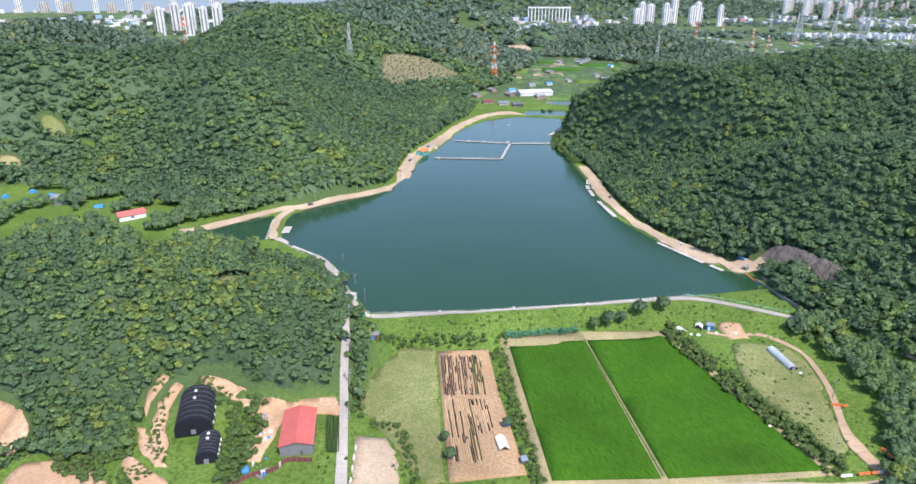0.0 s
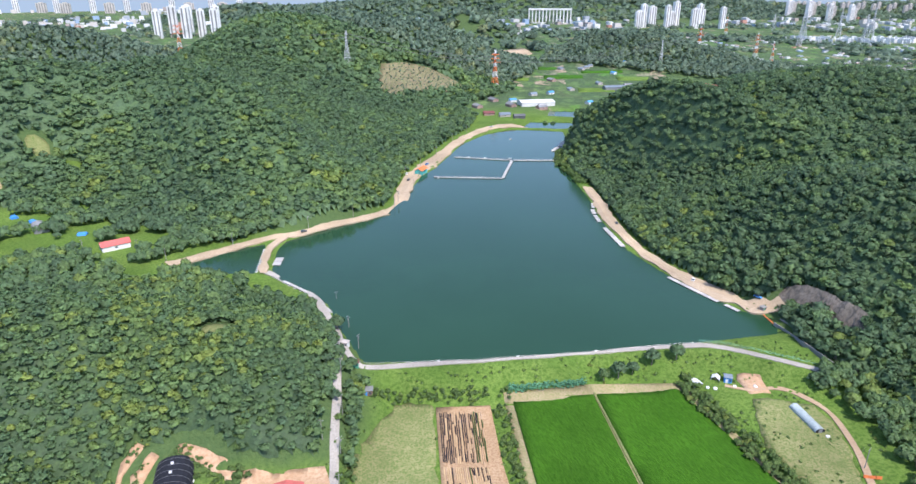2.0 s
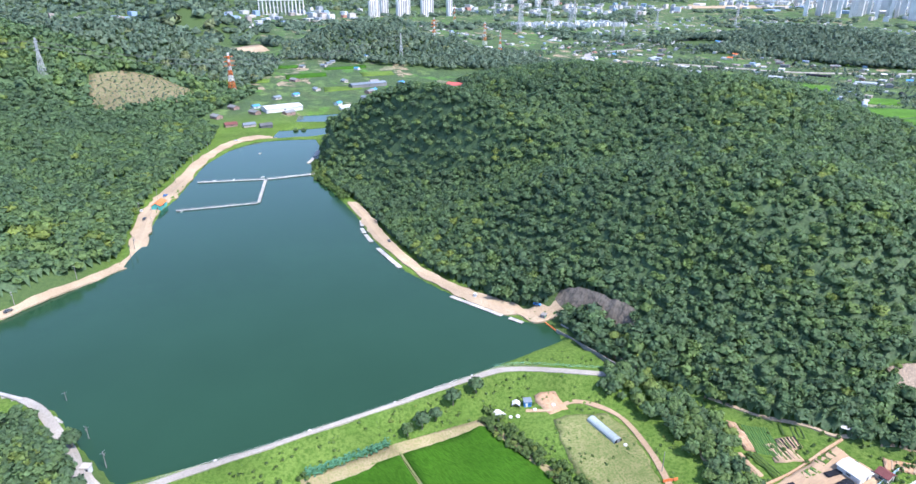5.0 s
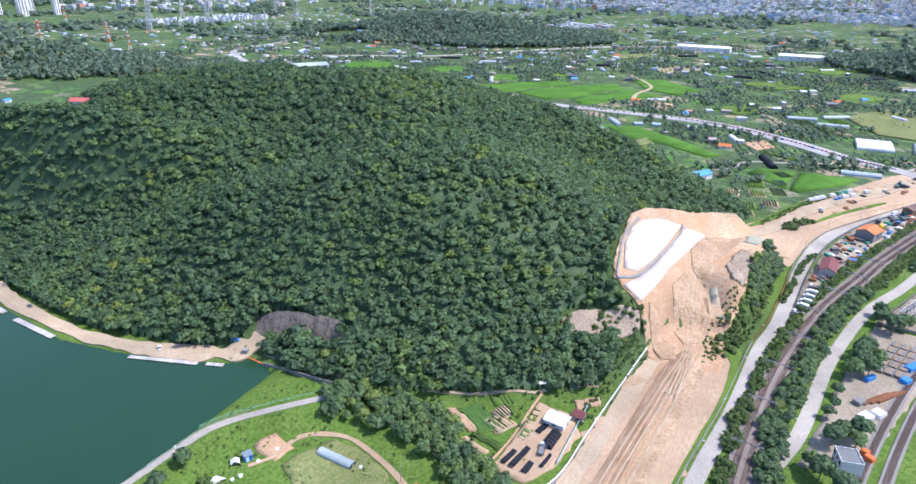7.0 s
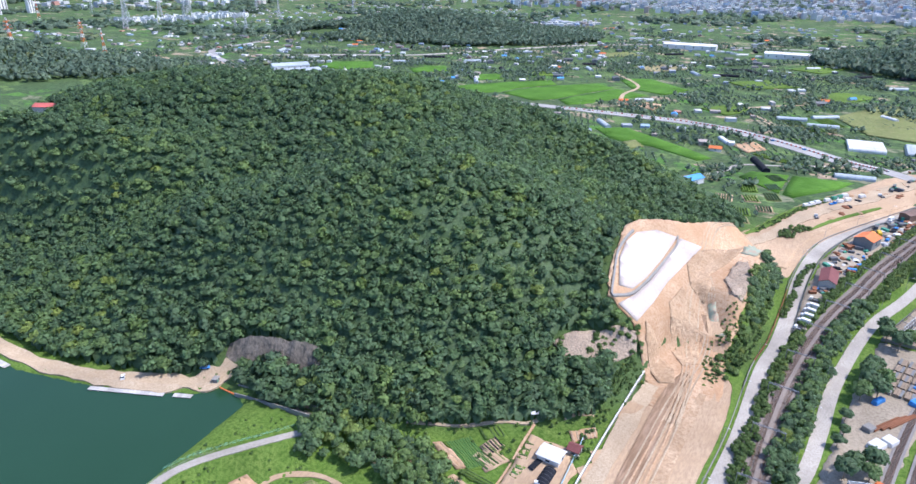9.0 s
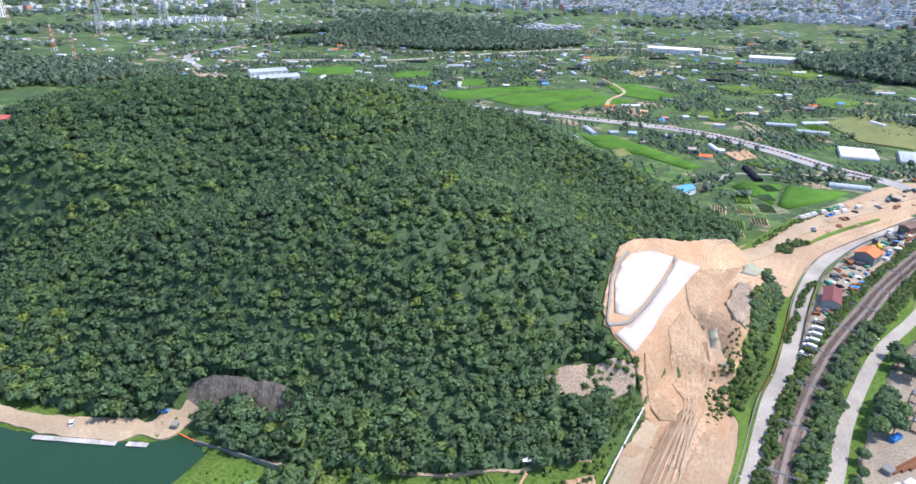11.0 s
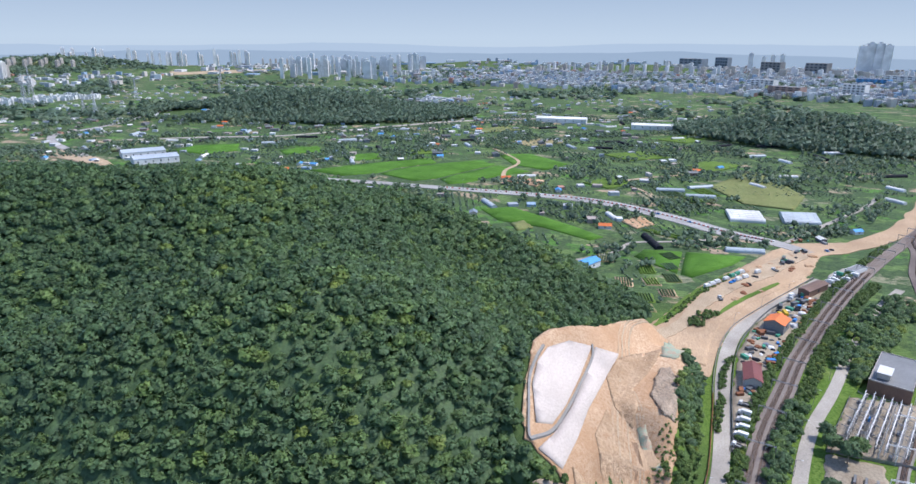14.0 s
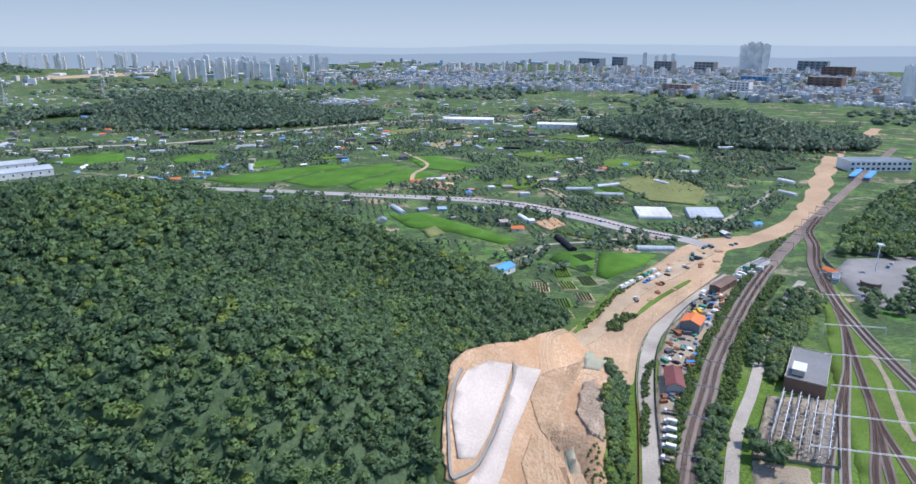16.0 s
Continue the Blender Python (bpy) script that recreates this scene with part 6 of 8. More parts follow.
hut("ticket_hut", 3.0, 2.4, 2.5, P["white"], P["cream"], P["tarp"], "small white hut with a blue door", on(-53, 291, -20))
hut("storage_box", 3.2, 2.6, 2.4, P["green"], P["maroon"], P["green"], "green metal storage box with a red lid", on(-46.3, 275.5, 5), "container")
hut("field_hut", 4.0, 3.0, 2.6, P["brown"], P["grey"], P["tarp"], "small brown field hut with a blue door", on(-38.8, 260.5, 5))
hut("field_hut", 3.2, 3.0, 2.7, P["tarp"], P["slate"], P["white"], "blue field hut with a grey roof", on(122.5, 275.5, -15))
hut("tool_shed", 1.8, 2.2, 2.0, P["grey"], P["slate"], P["darkgrey"], "small grey tool shed in the plot", on(23.5, 184, 10), "shed")


def tent(w, d, h, label, mat, at, group="white tents"):
    ob = thing("tent", label, "tent", group, at)
    part("canopy", prism(bmesh.new(), [(-w / 2, h * 0.55), (0, h), (w / 2, h * 0.55), (w / 2 - 0.05, h * 0.45), (0, h * 0.92), (-w / 2 + 0.05, h * 0.45)], -d / 2, d / 2), mat, ob)
    part("side_wall", blocks([((-w / 2 + 0.05, 0, h * 0.22), (0.08, d * 0.96, h * 0.5)), ]), mat, ob)
    part("side_wall", blocks([((w / 2 - 0.05, 0, h * 0.22), (0.08, d * 0.96, h * 0.5)), ]), mat, ob)
    for sx in (-1, 1):
        for sy in (-1, 1):
            part("pole", rods([((sx * (w / 2 - 0.1), sy * (d / 2 - 0.1), -0.3), (sx * (w / 2 - 0.1), sy * (d / 2 - 0.1), h * 0.52), 0.05)]), P["steel"], ob)
    part("table", blocks([((0, -d * 0.2, 0.75), (w * 0.5, d * 0.3, 0.08)), ((0, -d * 0.2, 0.35), (0.3, 0.3, 0.7))]), P["wood"], ob)
    return ob


tent(3.6, 7.0, 3.0, "white ridge tent standing in the vegetable plot", P["white"], on(16.3, 193, 12))
tent(4.2, 4.2, 2.6, "small white canopy tent beside the hedge", P["white"], on(107.8, 274, 20))
tent(3.6, 3.0, 2.4, "small white canopy tent beside a blue hut", P["white"], on(117.6, 277, -30))
tunnel("net_tunnel", 4.2, 17, "low tunnel of torn grey-green shade film", paint("shade_film", (0.34, 0.4, 0.4), 0.6), "greenhouse", on(144, 247, 8), wall=0.6, ends=P["black"])
for x, y, s in ((19.2, 206, 1.6), (112, 271, 1.0), (115, 270, 1.2), (124, 271, 1.0), (133, 270.5, 1.2), (147, 236, 1.0), (120, 204, 1.2), (-73, 176, 2.0)):
    bm = bmesh.new()
    bmesh.ops.create_icosphere(bm, subdivisions=2, radius=s)
    for v in bm.verts:
        v.co = Vector((v.co.x, v.co.y * 0.8, max(0, v.co.z) * 0.55)) * (1 + 0.25 * noise.noise(v.co * 1.7))
    ob = part("covered_heap", bm, P["tarp"] if s > 1.3 else P["white"])
    ob.matrix_basis = on(x, y, s * 50, 0.25)
    tagged(ob, "heap covered by a crumpled plastic sheet", "heap", "covered heaps")


def barrier(label, mat, at):
    ob = thing("road_barrier", label, "barrier", "road barriers", at)
    part("body", prism(bmesh.new(), [(-0.35, 0), (0.35, 0), (0.2, 0.45), (0.13, 1.0), (-0.13, 1.0), (-0.2, 0.45)], -0.95, 0.95), mat, ob)
    part("stripe", blocks([((0.2, 0, 0.6), (0.06, 1.5, 0.2))]), P["white"], ob)
    return ob


o_b = barrier("orange plastic water-filled road barrier", P["orange"], on(149, 213.5, 80, 0.4))
for x, y, a in ((151, 213, 75), (153, 212.5, 85), (153.5, 188, 30), (154, 185, 20), (139, 176.5, 95), (141, 176.5, 88), (143.5, 176.5, 90)):
    copy_thing(o_b, on(x, y, a, 0.4))
w_b = barrier("white plastic water-filled road barrier", P["white"], on(133, 176.5, 90, 0.4))
for x, y, a in ((135, 176.5, 92), (145.5, 176.7, 90), (-37.3, 190, 3), (-37, 184, 2), (-36.6, 178, 4), (-36.3, 172, 0)):
    copy_thing(w_b, on(x, y, a, 0.4))
sheet("puddle", [(152, 186), (158, 187), (163, 183), (162, 178), (155, 178)], M["water"], 0.35, label="muddy puddle beside the track", category="water")


# lotus leaves in the ditch
def lotus():
    rg = np.random.default_rng(4)
    bm = bmesh.new()
    c = curve([(23, 268.5), (40, 270.8), (57, 273.5)], 20)
    for i in range(420):
        x, y = c[rg.integers(0, len(c))] + rg.normal(0, (0.6, 0.9))
        r = rg.uniform(0.35, 0.6)
        g = bmesh.ops.create_cone(bm, cap_ends=False, segments=7, radius1=0.05, radius2=r, depth=0.16)
        bmesh.ops.transform(bm, matrix=Matrix.Translation((x, y, gz(x, y) + rg.uniform(0.6, 1.1))) @ Matrix.Rotation(rg.uniform(-0.4, 0.4), 4, "X"), verts=g["verts"])
    ob = part("lotus_leaves", bm, paint("lotus_leaf", (0.09, 0.24, 0.13), 0.5, 0, 0.3, 1.5))
    tagged(ob, "broad blue-green lotus leaves filling a ditch", "plants", kind="stuff")


lotus()


# ---- poles, fences on the dam ----
def utility_pole(h, label, lamp, at, group="utility poles"):
    ob = thing("utility_pole", label, "utility pole", group, at)
    part("shaft", rod(bmesh.new(), (0, 0, -0.8), (0, 0, h), 0.19, 8, 0.12), P["concrete"], ob)
    part("crossarm", blocks([((0, 0, h - 0.7), (2.2, 0.1, 0.12))]), P["steel"], ob)
    for k in (-0.95, 0, 0.95):
        part("insulator", rods([((k, 0, h - 0.65), (k, 0, h - 0.35), 0.07)]), P["white"], ob)
    if lamp:
        part("lamp_arm", rods([((0, 0, h - 2.2), (1.4, 0, h - 1.8), 0.05)]), P["steel"], ob)
        part("transformer", rods([((0.4, 0, h - 2.6), (0.4, 0, h - 1.7), 0.28)], 8), P["grey"], ob)
    return ob


up = [utility_pole(9.5, "grey concrete utility pole with a crossarm", False, on(-41.8, 206, 10)), utility_pole(9.5, "grey concrete utility pole with lamp and transformer", True, on(-48, 297, 60))]
for i, (x, y) in enumerate(((-51, 224.5), (-44, 222), (-46, 240), (-50, 262), (-56, 318), (-68, 350), (151, 218), (-106, 455), (-78, 480), (-50, 508), (-48, 520), (-150, 425), (-38, 560), (-48, 596), (-36, 628), (-22, 668), (-6, 730), (10, 768), (-182, 396), (-240, 408), (-205, 408), (-130, 455))):
    copy_thing(up[i % 3 == 1], on(x, y, i * 37))
lean = utility_pole(11, "pale leaning utility pole beside the track", False, pose(134, 183, gz(134, 183), -14, 6, 30))
dam_fence = thing("dam_fence", "low grey guard fence along the dam crest", "fence")
dc = curve(DAM, 10)
t_ = np.gradient(dc, axis=0)
t_ /= np.linalg.norm(t_, axis=1)[:, None]
edge = dc + np.stack([-t_[:, 1], t_[:, 0]], 1) * 2.3
keepers = [tuple(e) for e in edge[12:66]]
fbm = bmesh.new()
for a, b in zip(keepers[:-1], keepers[1:]):
    za, zb = gz(*a), gz(*b)
    part("post", rods([((*a, za - 0.2), (*a, za + 1.2), 0.05)], 5), P["steel"], dam_fence)
    for hgt in (0.6, 1.1):
        rod(fbm, (*a, za + hgt), (*b, zb + hgt), 0.035, 4)
part("rail", fbm, P["steel"], dam_fence)
green_fence = thing("mesh_fence", "light green mesh fence beside the spillway lane", "fence")
fbm = bmesh.new()
gl = curve([(118, 302), (127, 300), (140, 294), (155, 286), (170, 279), (179, 279), (182, 284)], 5)
for a, b in zip(gl[:-1], gl[1:]):
    za, zb = max(gz(*a), 1), max(gz(*b), 1)
    part("post", rods([((*a, za - 0.3), (*a, za + 1.4), 0.05)], 5), P["green"], green_fence)
    for hgt in (0.3, 0.6, 0.9, 1.3):
        rod(fbm, (*a, za + hgt), (*b, zb + hgt), 0.03, 4)
part("mesh_wire", fbm, paint("light_green_wire", (0.3, 0.6, 0.42)), green_fence)
for x, y in ((-9, 283), (28, 288), (66, 293.4), (105, 298)):
    ob = part("warning_sign", blocks([((0, 0, 0.9), (1.1, 0.06, 0.9)), ((0, 0, 0.2), (0.08, 0.08, 1.0))]), P["white"])
    ob.matrix_basis = on(x, y, 8)
    tagged(ob, "small white warning board on the dam", "sign", "dam signs")

# ---- spillway ----
for nm, ln, h in (("spillway_wall", [(163, 320), (166.6, 307), (170.4, 293), (173.4, 281), (176, 273)], 3.2), ("spillway_wall", [(168, 324), (172, 309), (176, 295), (179, 283), (182, 274)], 4.0)):
    c = curve(ln, 4)
    ob = thing(nm, "grey stained concrete spillway side wall", "wall")
    for a, b in zip(c[:-1], c[1:]):
        m, d = (a + b) / 2, b - a
        part("wall_panel", blocks([((m[0], m[1], 2.0 - h / 2), (math.hypot(*d) * 1.02, 0.4, h), math.atan2(d[1], d[0]))]), P["concrete"], ob)
ribbon("spillway_floor", CHUTE, 5.0, M["rock"], z=-0.9, label="dark wet spillway channel floor", category="channel")
belt("spillway_ivy", [(170, 326), (175, 311), (179, 297), (182.5, 284)], 3.4, 1.4, 0.9, "dark ivy hanging over the spillway wall", M["leaf"], 95, 6, category="ivy")
belt("cliff_foot_scrub", [(172, 330), (180, 316), (186, 300), (190, 286)], 3.6, 1.8, 0.9, "bright green bushes below the cliff", M["shrub"], 96, 6, category="bushes")
boom = thing("floating_boom", "orange floating safety boom across the spillway", "boom")
for i in range(13):
    a, b = Vector((162.6, 331, 0.2)).lerp(Vector((165.2, 307, 0.2)), i / 13), Vector((162.6, 331, 0.2)).lerp(Vector((165.2, 307, 0.2)), (i + 0.9) / 13)
    part("float", rods([(a, b, 0.38)], 8), P["orange"], boom)
hut("gate_house", 2.6, 2.2, 2.2, P["concrete"], P["concrete"], P["green"], "small concrete gauge box at the spillway", on(163.5, 334.5, 30), "gauge box")

# ---- decks and walkways on the water ----
def deck(a, b, w, label, group="fishing decks", rail=False, z=0.45):
    a, b = Vector((*a, 0)), Vector((*b, 0))
    L = (b - a).length
    turn = math.degrees(math.atan2(b.y - a.y, b.x - a.x))
    ob = thing("fishing_deck" if not rail else "floating_walkway", label, "deck" if not rail else "walkway", group, pose(*((a + b) / 2)[:2], z, 0, 0, turn))
    n = max(3, min(24, int(L / 2.2)))
    for i in range(n):
        x = (i + 0.5) / n * L - L / 2
        part("deck_board", blocks([((x, 0, jr.uniform(-0.02, 0.02)), (L / n * 0.96, w, 0.16))]), DECK, ob)
    for s in (-1, 1):
        part("float", blocks([((0, s * w * 0.32, -0.35), (L * 0.97, w * 0.22, 0.5))]), P["darkgrey"], ob)
        if rail:
            part("handrail", rods([((-L / 2, s * w * 0.48, 0.95), (L / 2, s * w * 0.48, 0.95), 0.05)] + [((x, s * w * 0.48, 0), (x, s * w * 0.48, 0.95), 0.04) for x in np.linspace(-L / 2, L / 2, n)], 4), P["steel"], ob)
    return ob


DECK = material("deck_boards", (0.42, 0.4, 0.37), (0.52, 0.5, 0.47), (0.34, 0.32, 0.3), 0.5, 3.0, 0.85, 0.15, rand=0.18)
for a, b, w in (((-104, 371.5), (-87, 357), 4), ((-85, 354.5), (-79, 349), 3.2), ((-78, 347), (-68.5, 332), 3.6), ((-114, 407), (-113.5, 395), 5), ((104.5, 502), (104, 492), 3), ((104, 489), (104.5, 474), 3), ((105.5, 462), (110.5, 426), 3.2), ((126, 378), (144, 346), 2.6), ((146.5, 342.5), (151, 334.8), 2.6), ((108, 518), (106, 506), 2.5), ((99, 690), (108, 708), 4), ((110, 712), (118, 735), 4)):
    deck(a, b, w, "grey timber fishing deck floating by the bank")
for a, b in (((-22, 592), (40, 587.5)), ((40.5, 588), (53.5, 650)), ((-4, 664), (53, 651.5)), ((55, 651), (99, 651))):
    deck(a, b, 2.6, "long pale floating walkway across the lake", "floating walkways", True, 0.5)
for i in range(12):
    ob = thing("causeway_seat", "small white angling platform beside the causeway", "platform", "angling platforms", pose(-127 + i * 0.45, 420 - i * 3.2, 0.5, 0, 0, 5))
    part("plate", blocks([((0, 0, 0), (3.2, 1.3, 0.15))]), P["white"], ob)
    part("post", rods([((-1.3, 0, -1.2), (-1.3, 0, 0), 0.07)]), P["steel"], ob)
lake_house = gable_house("lake_house", 7, 13, 3.4, 1.8, paint("turquoise_wall", (0.1, 0.45, 0.42)), P["orange"], "turquoise lakeside house with an orange roof", at=on(-34, 604, -20))


def boat(label, at):
    ob = thing("boat", label, "boat", "small boats", at)
    bm = bmesh.new()
    lo = [(-2, 0), (-1.6, 0.5), (1.2, 0.55), (2.2, 0)]
    r = [(x * s, y * sg * s, z) for s, z in ((0.75, -0.2), (1.0, 0.45)) for sg in (1,) for x, y in lo] + [(x * s, -y * s, z) for s, z in ((0.75, -0.2), (1.0, 0.45)) for x, y in lo[1:3]]
    vs = [bm.verts.new(v) for v in r]
    bmesh.ops.convex_hull(bm, input=vs)
    part("hull", bm, P["white"], ob)
    part("seat", blocks([((0, 0, 0.5), (0.4, 0.9, 0.08)), ((-1.1, 0, 0.5), (0.4, 0.8, 0.08))]), P["wood"], ob)
    return ob


bt = boat("small white rowing boat on the lake", pose(59, 745, 0.1, 0, 0, 40))
for x, y, a in ((52, 660, 10), (27, 662, 80), (10, 664, 20), (-18, 589, 60), (78, 652, 10), (99, 690, 60)):
    copy_thing(bt, pose(x, y, 0.1, 0, 0, a))
gable_house("hamlet_house", 9, 17, 3.6, 2.0, P["white"], P["red"], "white hamlet house with a red roof", at=on(-224, 417, -52))
tunnel("hamlet_shed", 9, 15, "grey arched shed in the hamlet", P["grey"], "shed", on(-289, 444, 40))
for x, y in ((-258, 440), (-318, 462), (-300, 455), (-330, 448)):
    ob = part("tarpaulin_heap", prism(bmesh.new(), [(-2.5, 0), (-1.5, 1.3), (1.2, 1.6), (2.6, 0)], -3, 3), P["tarp"])
    ob.matrix_basis = on(x, y, x, 0.1)
    tagged(ob, "heap under a bright blue tarpaulin", "heap", "tarpaulin heaps")
for x, y, r, mt in ((-108, 278, 7, "drygrass"), (-69, 691, 11, "grass"), (-345, 547.5, 9, "drygrass"), (-318, 546.5, 7, "grass"), (-356, 499, 8, "bank")):
    sheet("clearing", [(x + r * math.cos(k * 0.7), y + r * 0.8 * math.sin(k * 0.7)) for k in range(9)], M[mt], 0.6, label="small grassy clearing in the wood", category="clearing", cell=4)
for x, y, w, d, wl, rf, lab in ((110, 945, 26, 48, "white", "white", "long white market greenhouse beyond the lake"), (60, 860, 8, 14, "cream", "slate", "small house beyond the lake"), (40, 870, 9, 14, "pink", "maroon", "small brown-roofed house beyond the lake"), (78, 850, 7, 14, "darkgrey", "darkgrey", "dark-roofed house at the lake end"), (190, 925, 8, 14, "white", "white", "white cabin by the upper pond"), (265, 1090, 14, 60, "grey", "slate", "long grey barn up the valley")):
    gable_house("valley_building", w, d, 5 if w > 12 else 3, 2, P[wl], P[rf], lab, "building", at=on(x, y, 100))

# ---- retaining wall, gardens' huts ----
wall_ob = thing("retaining_wall", "pale concrete retaining wall beside the haul road", "wall")
wc = curve([(286, 177.5), (268, 176.6), (251, 175.5), (230, 173.8), (211, 172), (185, 170), (160, 176)], 5)
for a, b in zip(wc[:-1], wc[1:]):
    m, d = (a + b) / 2, b - a
    L, tn = math.hypot(*d), math.atan2(d[1], d[0])
    top = max(gz(*m), 0.5) + 1.5
    part("wall_panel", blocks([((m[0], m[1], top - 2.2), (L * 0.985, 0.45, 4.4), tn)]), P["concrete"], wall_ob)
    part("coping", blocks([((m[0], m[1], top + 0.08), (L, 0.6, 0.16), tn)]), P["white"], wall_ob)
    # thin black panel over the garden side of the wall
    part("dark_sheet", blocks([((m[0] - 0.05, m[1] + 0.33, top - 1.2), (L * 0.97, 0.06, 2.2), tn)]), P["black"], wall_ob)
ribbon("haul_verge", [(283, 172.5), (251, 170.3), (211, 167), (180, 166)], 7, M["sand"], 0.75, "pale compacted strip beside the retaining wall", "verge", 6)
gable_house("garden_house", 7, 9, 2.8, 0.7, P["white"], P["white"], "white-roofed garden hut among the plots", "hut", at=on(213.5, 186, 5))
gable_house("garden_house", 4.5, 4.5, 2.8, 1.2, P["cream"], P["maroon"], "small maroon-roofed garden hut", "hut", at=on(222, 180, 5))
tunnel("garden_tunnel", 5, 10, "black shade-net garden tunnel", P["black"], "greenhouse", on(203, 182.5, -85), wall=0.5)
can = thing("shade_sail", "white canvas shade sail on poles", "canopy", at=on(230, 203, 35))
part("sail", blocks([((0, 0, 2.8), (7.5, 5, 0.12), 0.1)]), P["white"], can)
for sx in (-3.2, 3.2):
    for sy in (-2, 2):
        part("pole", rods([((sx, sy, -0.4), (sx, sy, 2.8), 0.06)]), P["steel"], can)
for x, y, L, w, a in ((192, 188, 20, 2.6, 0), (186.7, 182.8, 8.5, 2.8, 3), (188, 191.8, 12.5, 2.4, -2), (210.5, 188.8, 15, 2.6, -4), (193, 178.5, 10, 1.6, 2)):
    ob = part("mulch_bed", box(bmesh.new(), (0, 0, 0.25), (L, w, 0.45), 0, 0.92, 0.06), P["black"])
    ob.matrix_basis = on(x, y, a, 0.45)
    tagged(ob, "raised garden bed under black mulch film", "garden bed", "mulched beds")
screen = thing("sheet_fence", "pale blue sheet fence along the gardens", "fence")
for i in range(9):
    a, b = (193 + i * 4.2, 171.6 + i * 0.75), (197 + i * 4.2, 172.3 + i * 0.75)
    part("panel", blocks([(((a[0] + b[0]) / 2, (a[1] + b[1]) / 2 + 2.4, gz(a[0], a[1] + 2) + 1.0), (4.1, 0.1, 2.0), 0.18)]), paint("pale_blue_sheet", (0.45, 0.62, 0.68)) if i == 0 else screen.children[0].data.materials[0], screen)


# ---- vehicles ----
def truck(label, cab, body, L=6.5, w=2.2, h=2.4, at=None, group="parked trucks", boxed=True):
    ob = thing("truck", label, "truck", group, at)
    bm = prism(bmesh.new(), [(L / 2 - 1.7, 0.55), (L / 2, 0.55), (L / 2, 1.35), (L / 2 - 0.35, 2.25), (L / 2 - 1.7, 2.25)], -w / 2, w / 2)
    cb = part("cab", bm, cab, ob)
    part("windscreen", prism(bmesh.new(), [(L / 2 + 0.02, 1.38), (L / 2 - 0.31, 2.2), (L / 2 - 0.36, 2.2), (L / 2 - 0.03, 1.38)], -w * 0.43, w * 0.43), P["glass"], cb)
    if boxed:
        part("cargo_box", box(bmesh.new(), (-0.85, 0, 0.8 + h / 2), (L - 1.8, w, h), 0, 1.0, 0.06), body, ob)
    else:
        part("cargo_bed", blocks([((-0.85, 0, 0.85), (L - 1.8, w, 0.15)), ((-0.85, w / 2, 1.15), (L - 1.8, 0.08, 0.5)), ((-0.85, -w / 2, 1.15), (L - 1.8, 0.08, 0.5)), ((-L / 2 + 0.05, 0, 1.15), (0.08, w, 0.5))]), body, ob)
    part("chassis", blocks([((0, 0, 0.6), (L * 0.96, w * 0.6, 0.25))]), P["darkgrey"], ob)
    for x in (L / 2 - 0.9, -L / 2 + 1.2):
        for s in (-1, 1):
            part("wheel", rods([((x, s * w * 0.36, 0.42), (x, s * w * 0.5, 0.42), 0.42)], 10), P["tyre"], ob)
    return ob


def car(label, mat, at=None, group="parked cars"):
    ob = thing("car", label, "car", group, at)
    bd = part("body", prism(bmesh.new(), [(-2.2, 0.3), (2.2, 0.3), (2.2, 0.75), (1.2, 0.9), (-2.15, 0.95)], -0.9, 0.9), mat, ob)
    part("roof", prism(bmesh.new(), [(-1.7, 0.95), (1.15, 0.9), (0.5, 1.45), (-1.2, 1.45)], -0.8, 0.8), P["glass"], ob)
    part("roof_panel", blocks([((-0.35, 0, 1.47), (1.6, 1.5, 0.05))]), mat, ob)
    for x in (1.35, -1.35):
        for s in (-1, 1):
            part("wheel", rods([((x, s * 0.72, 0.32), (x, s * 0.92, 0.32), 0.32)], 10), P["tyre"], ob)
    return ob


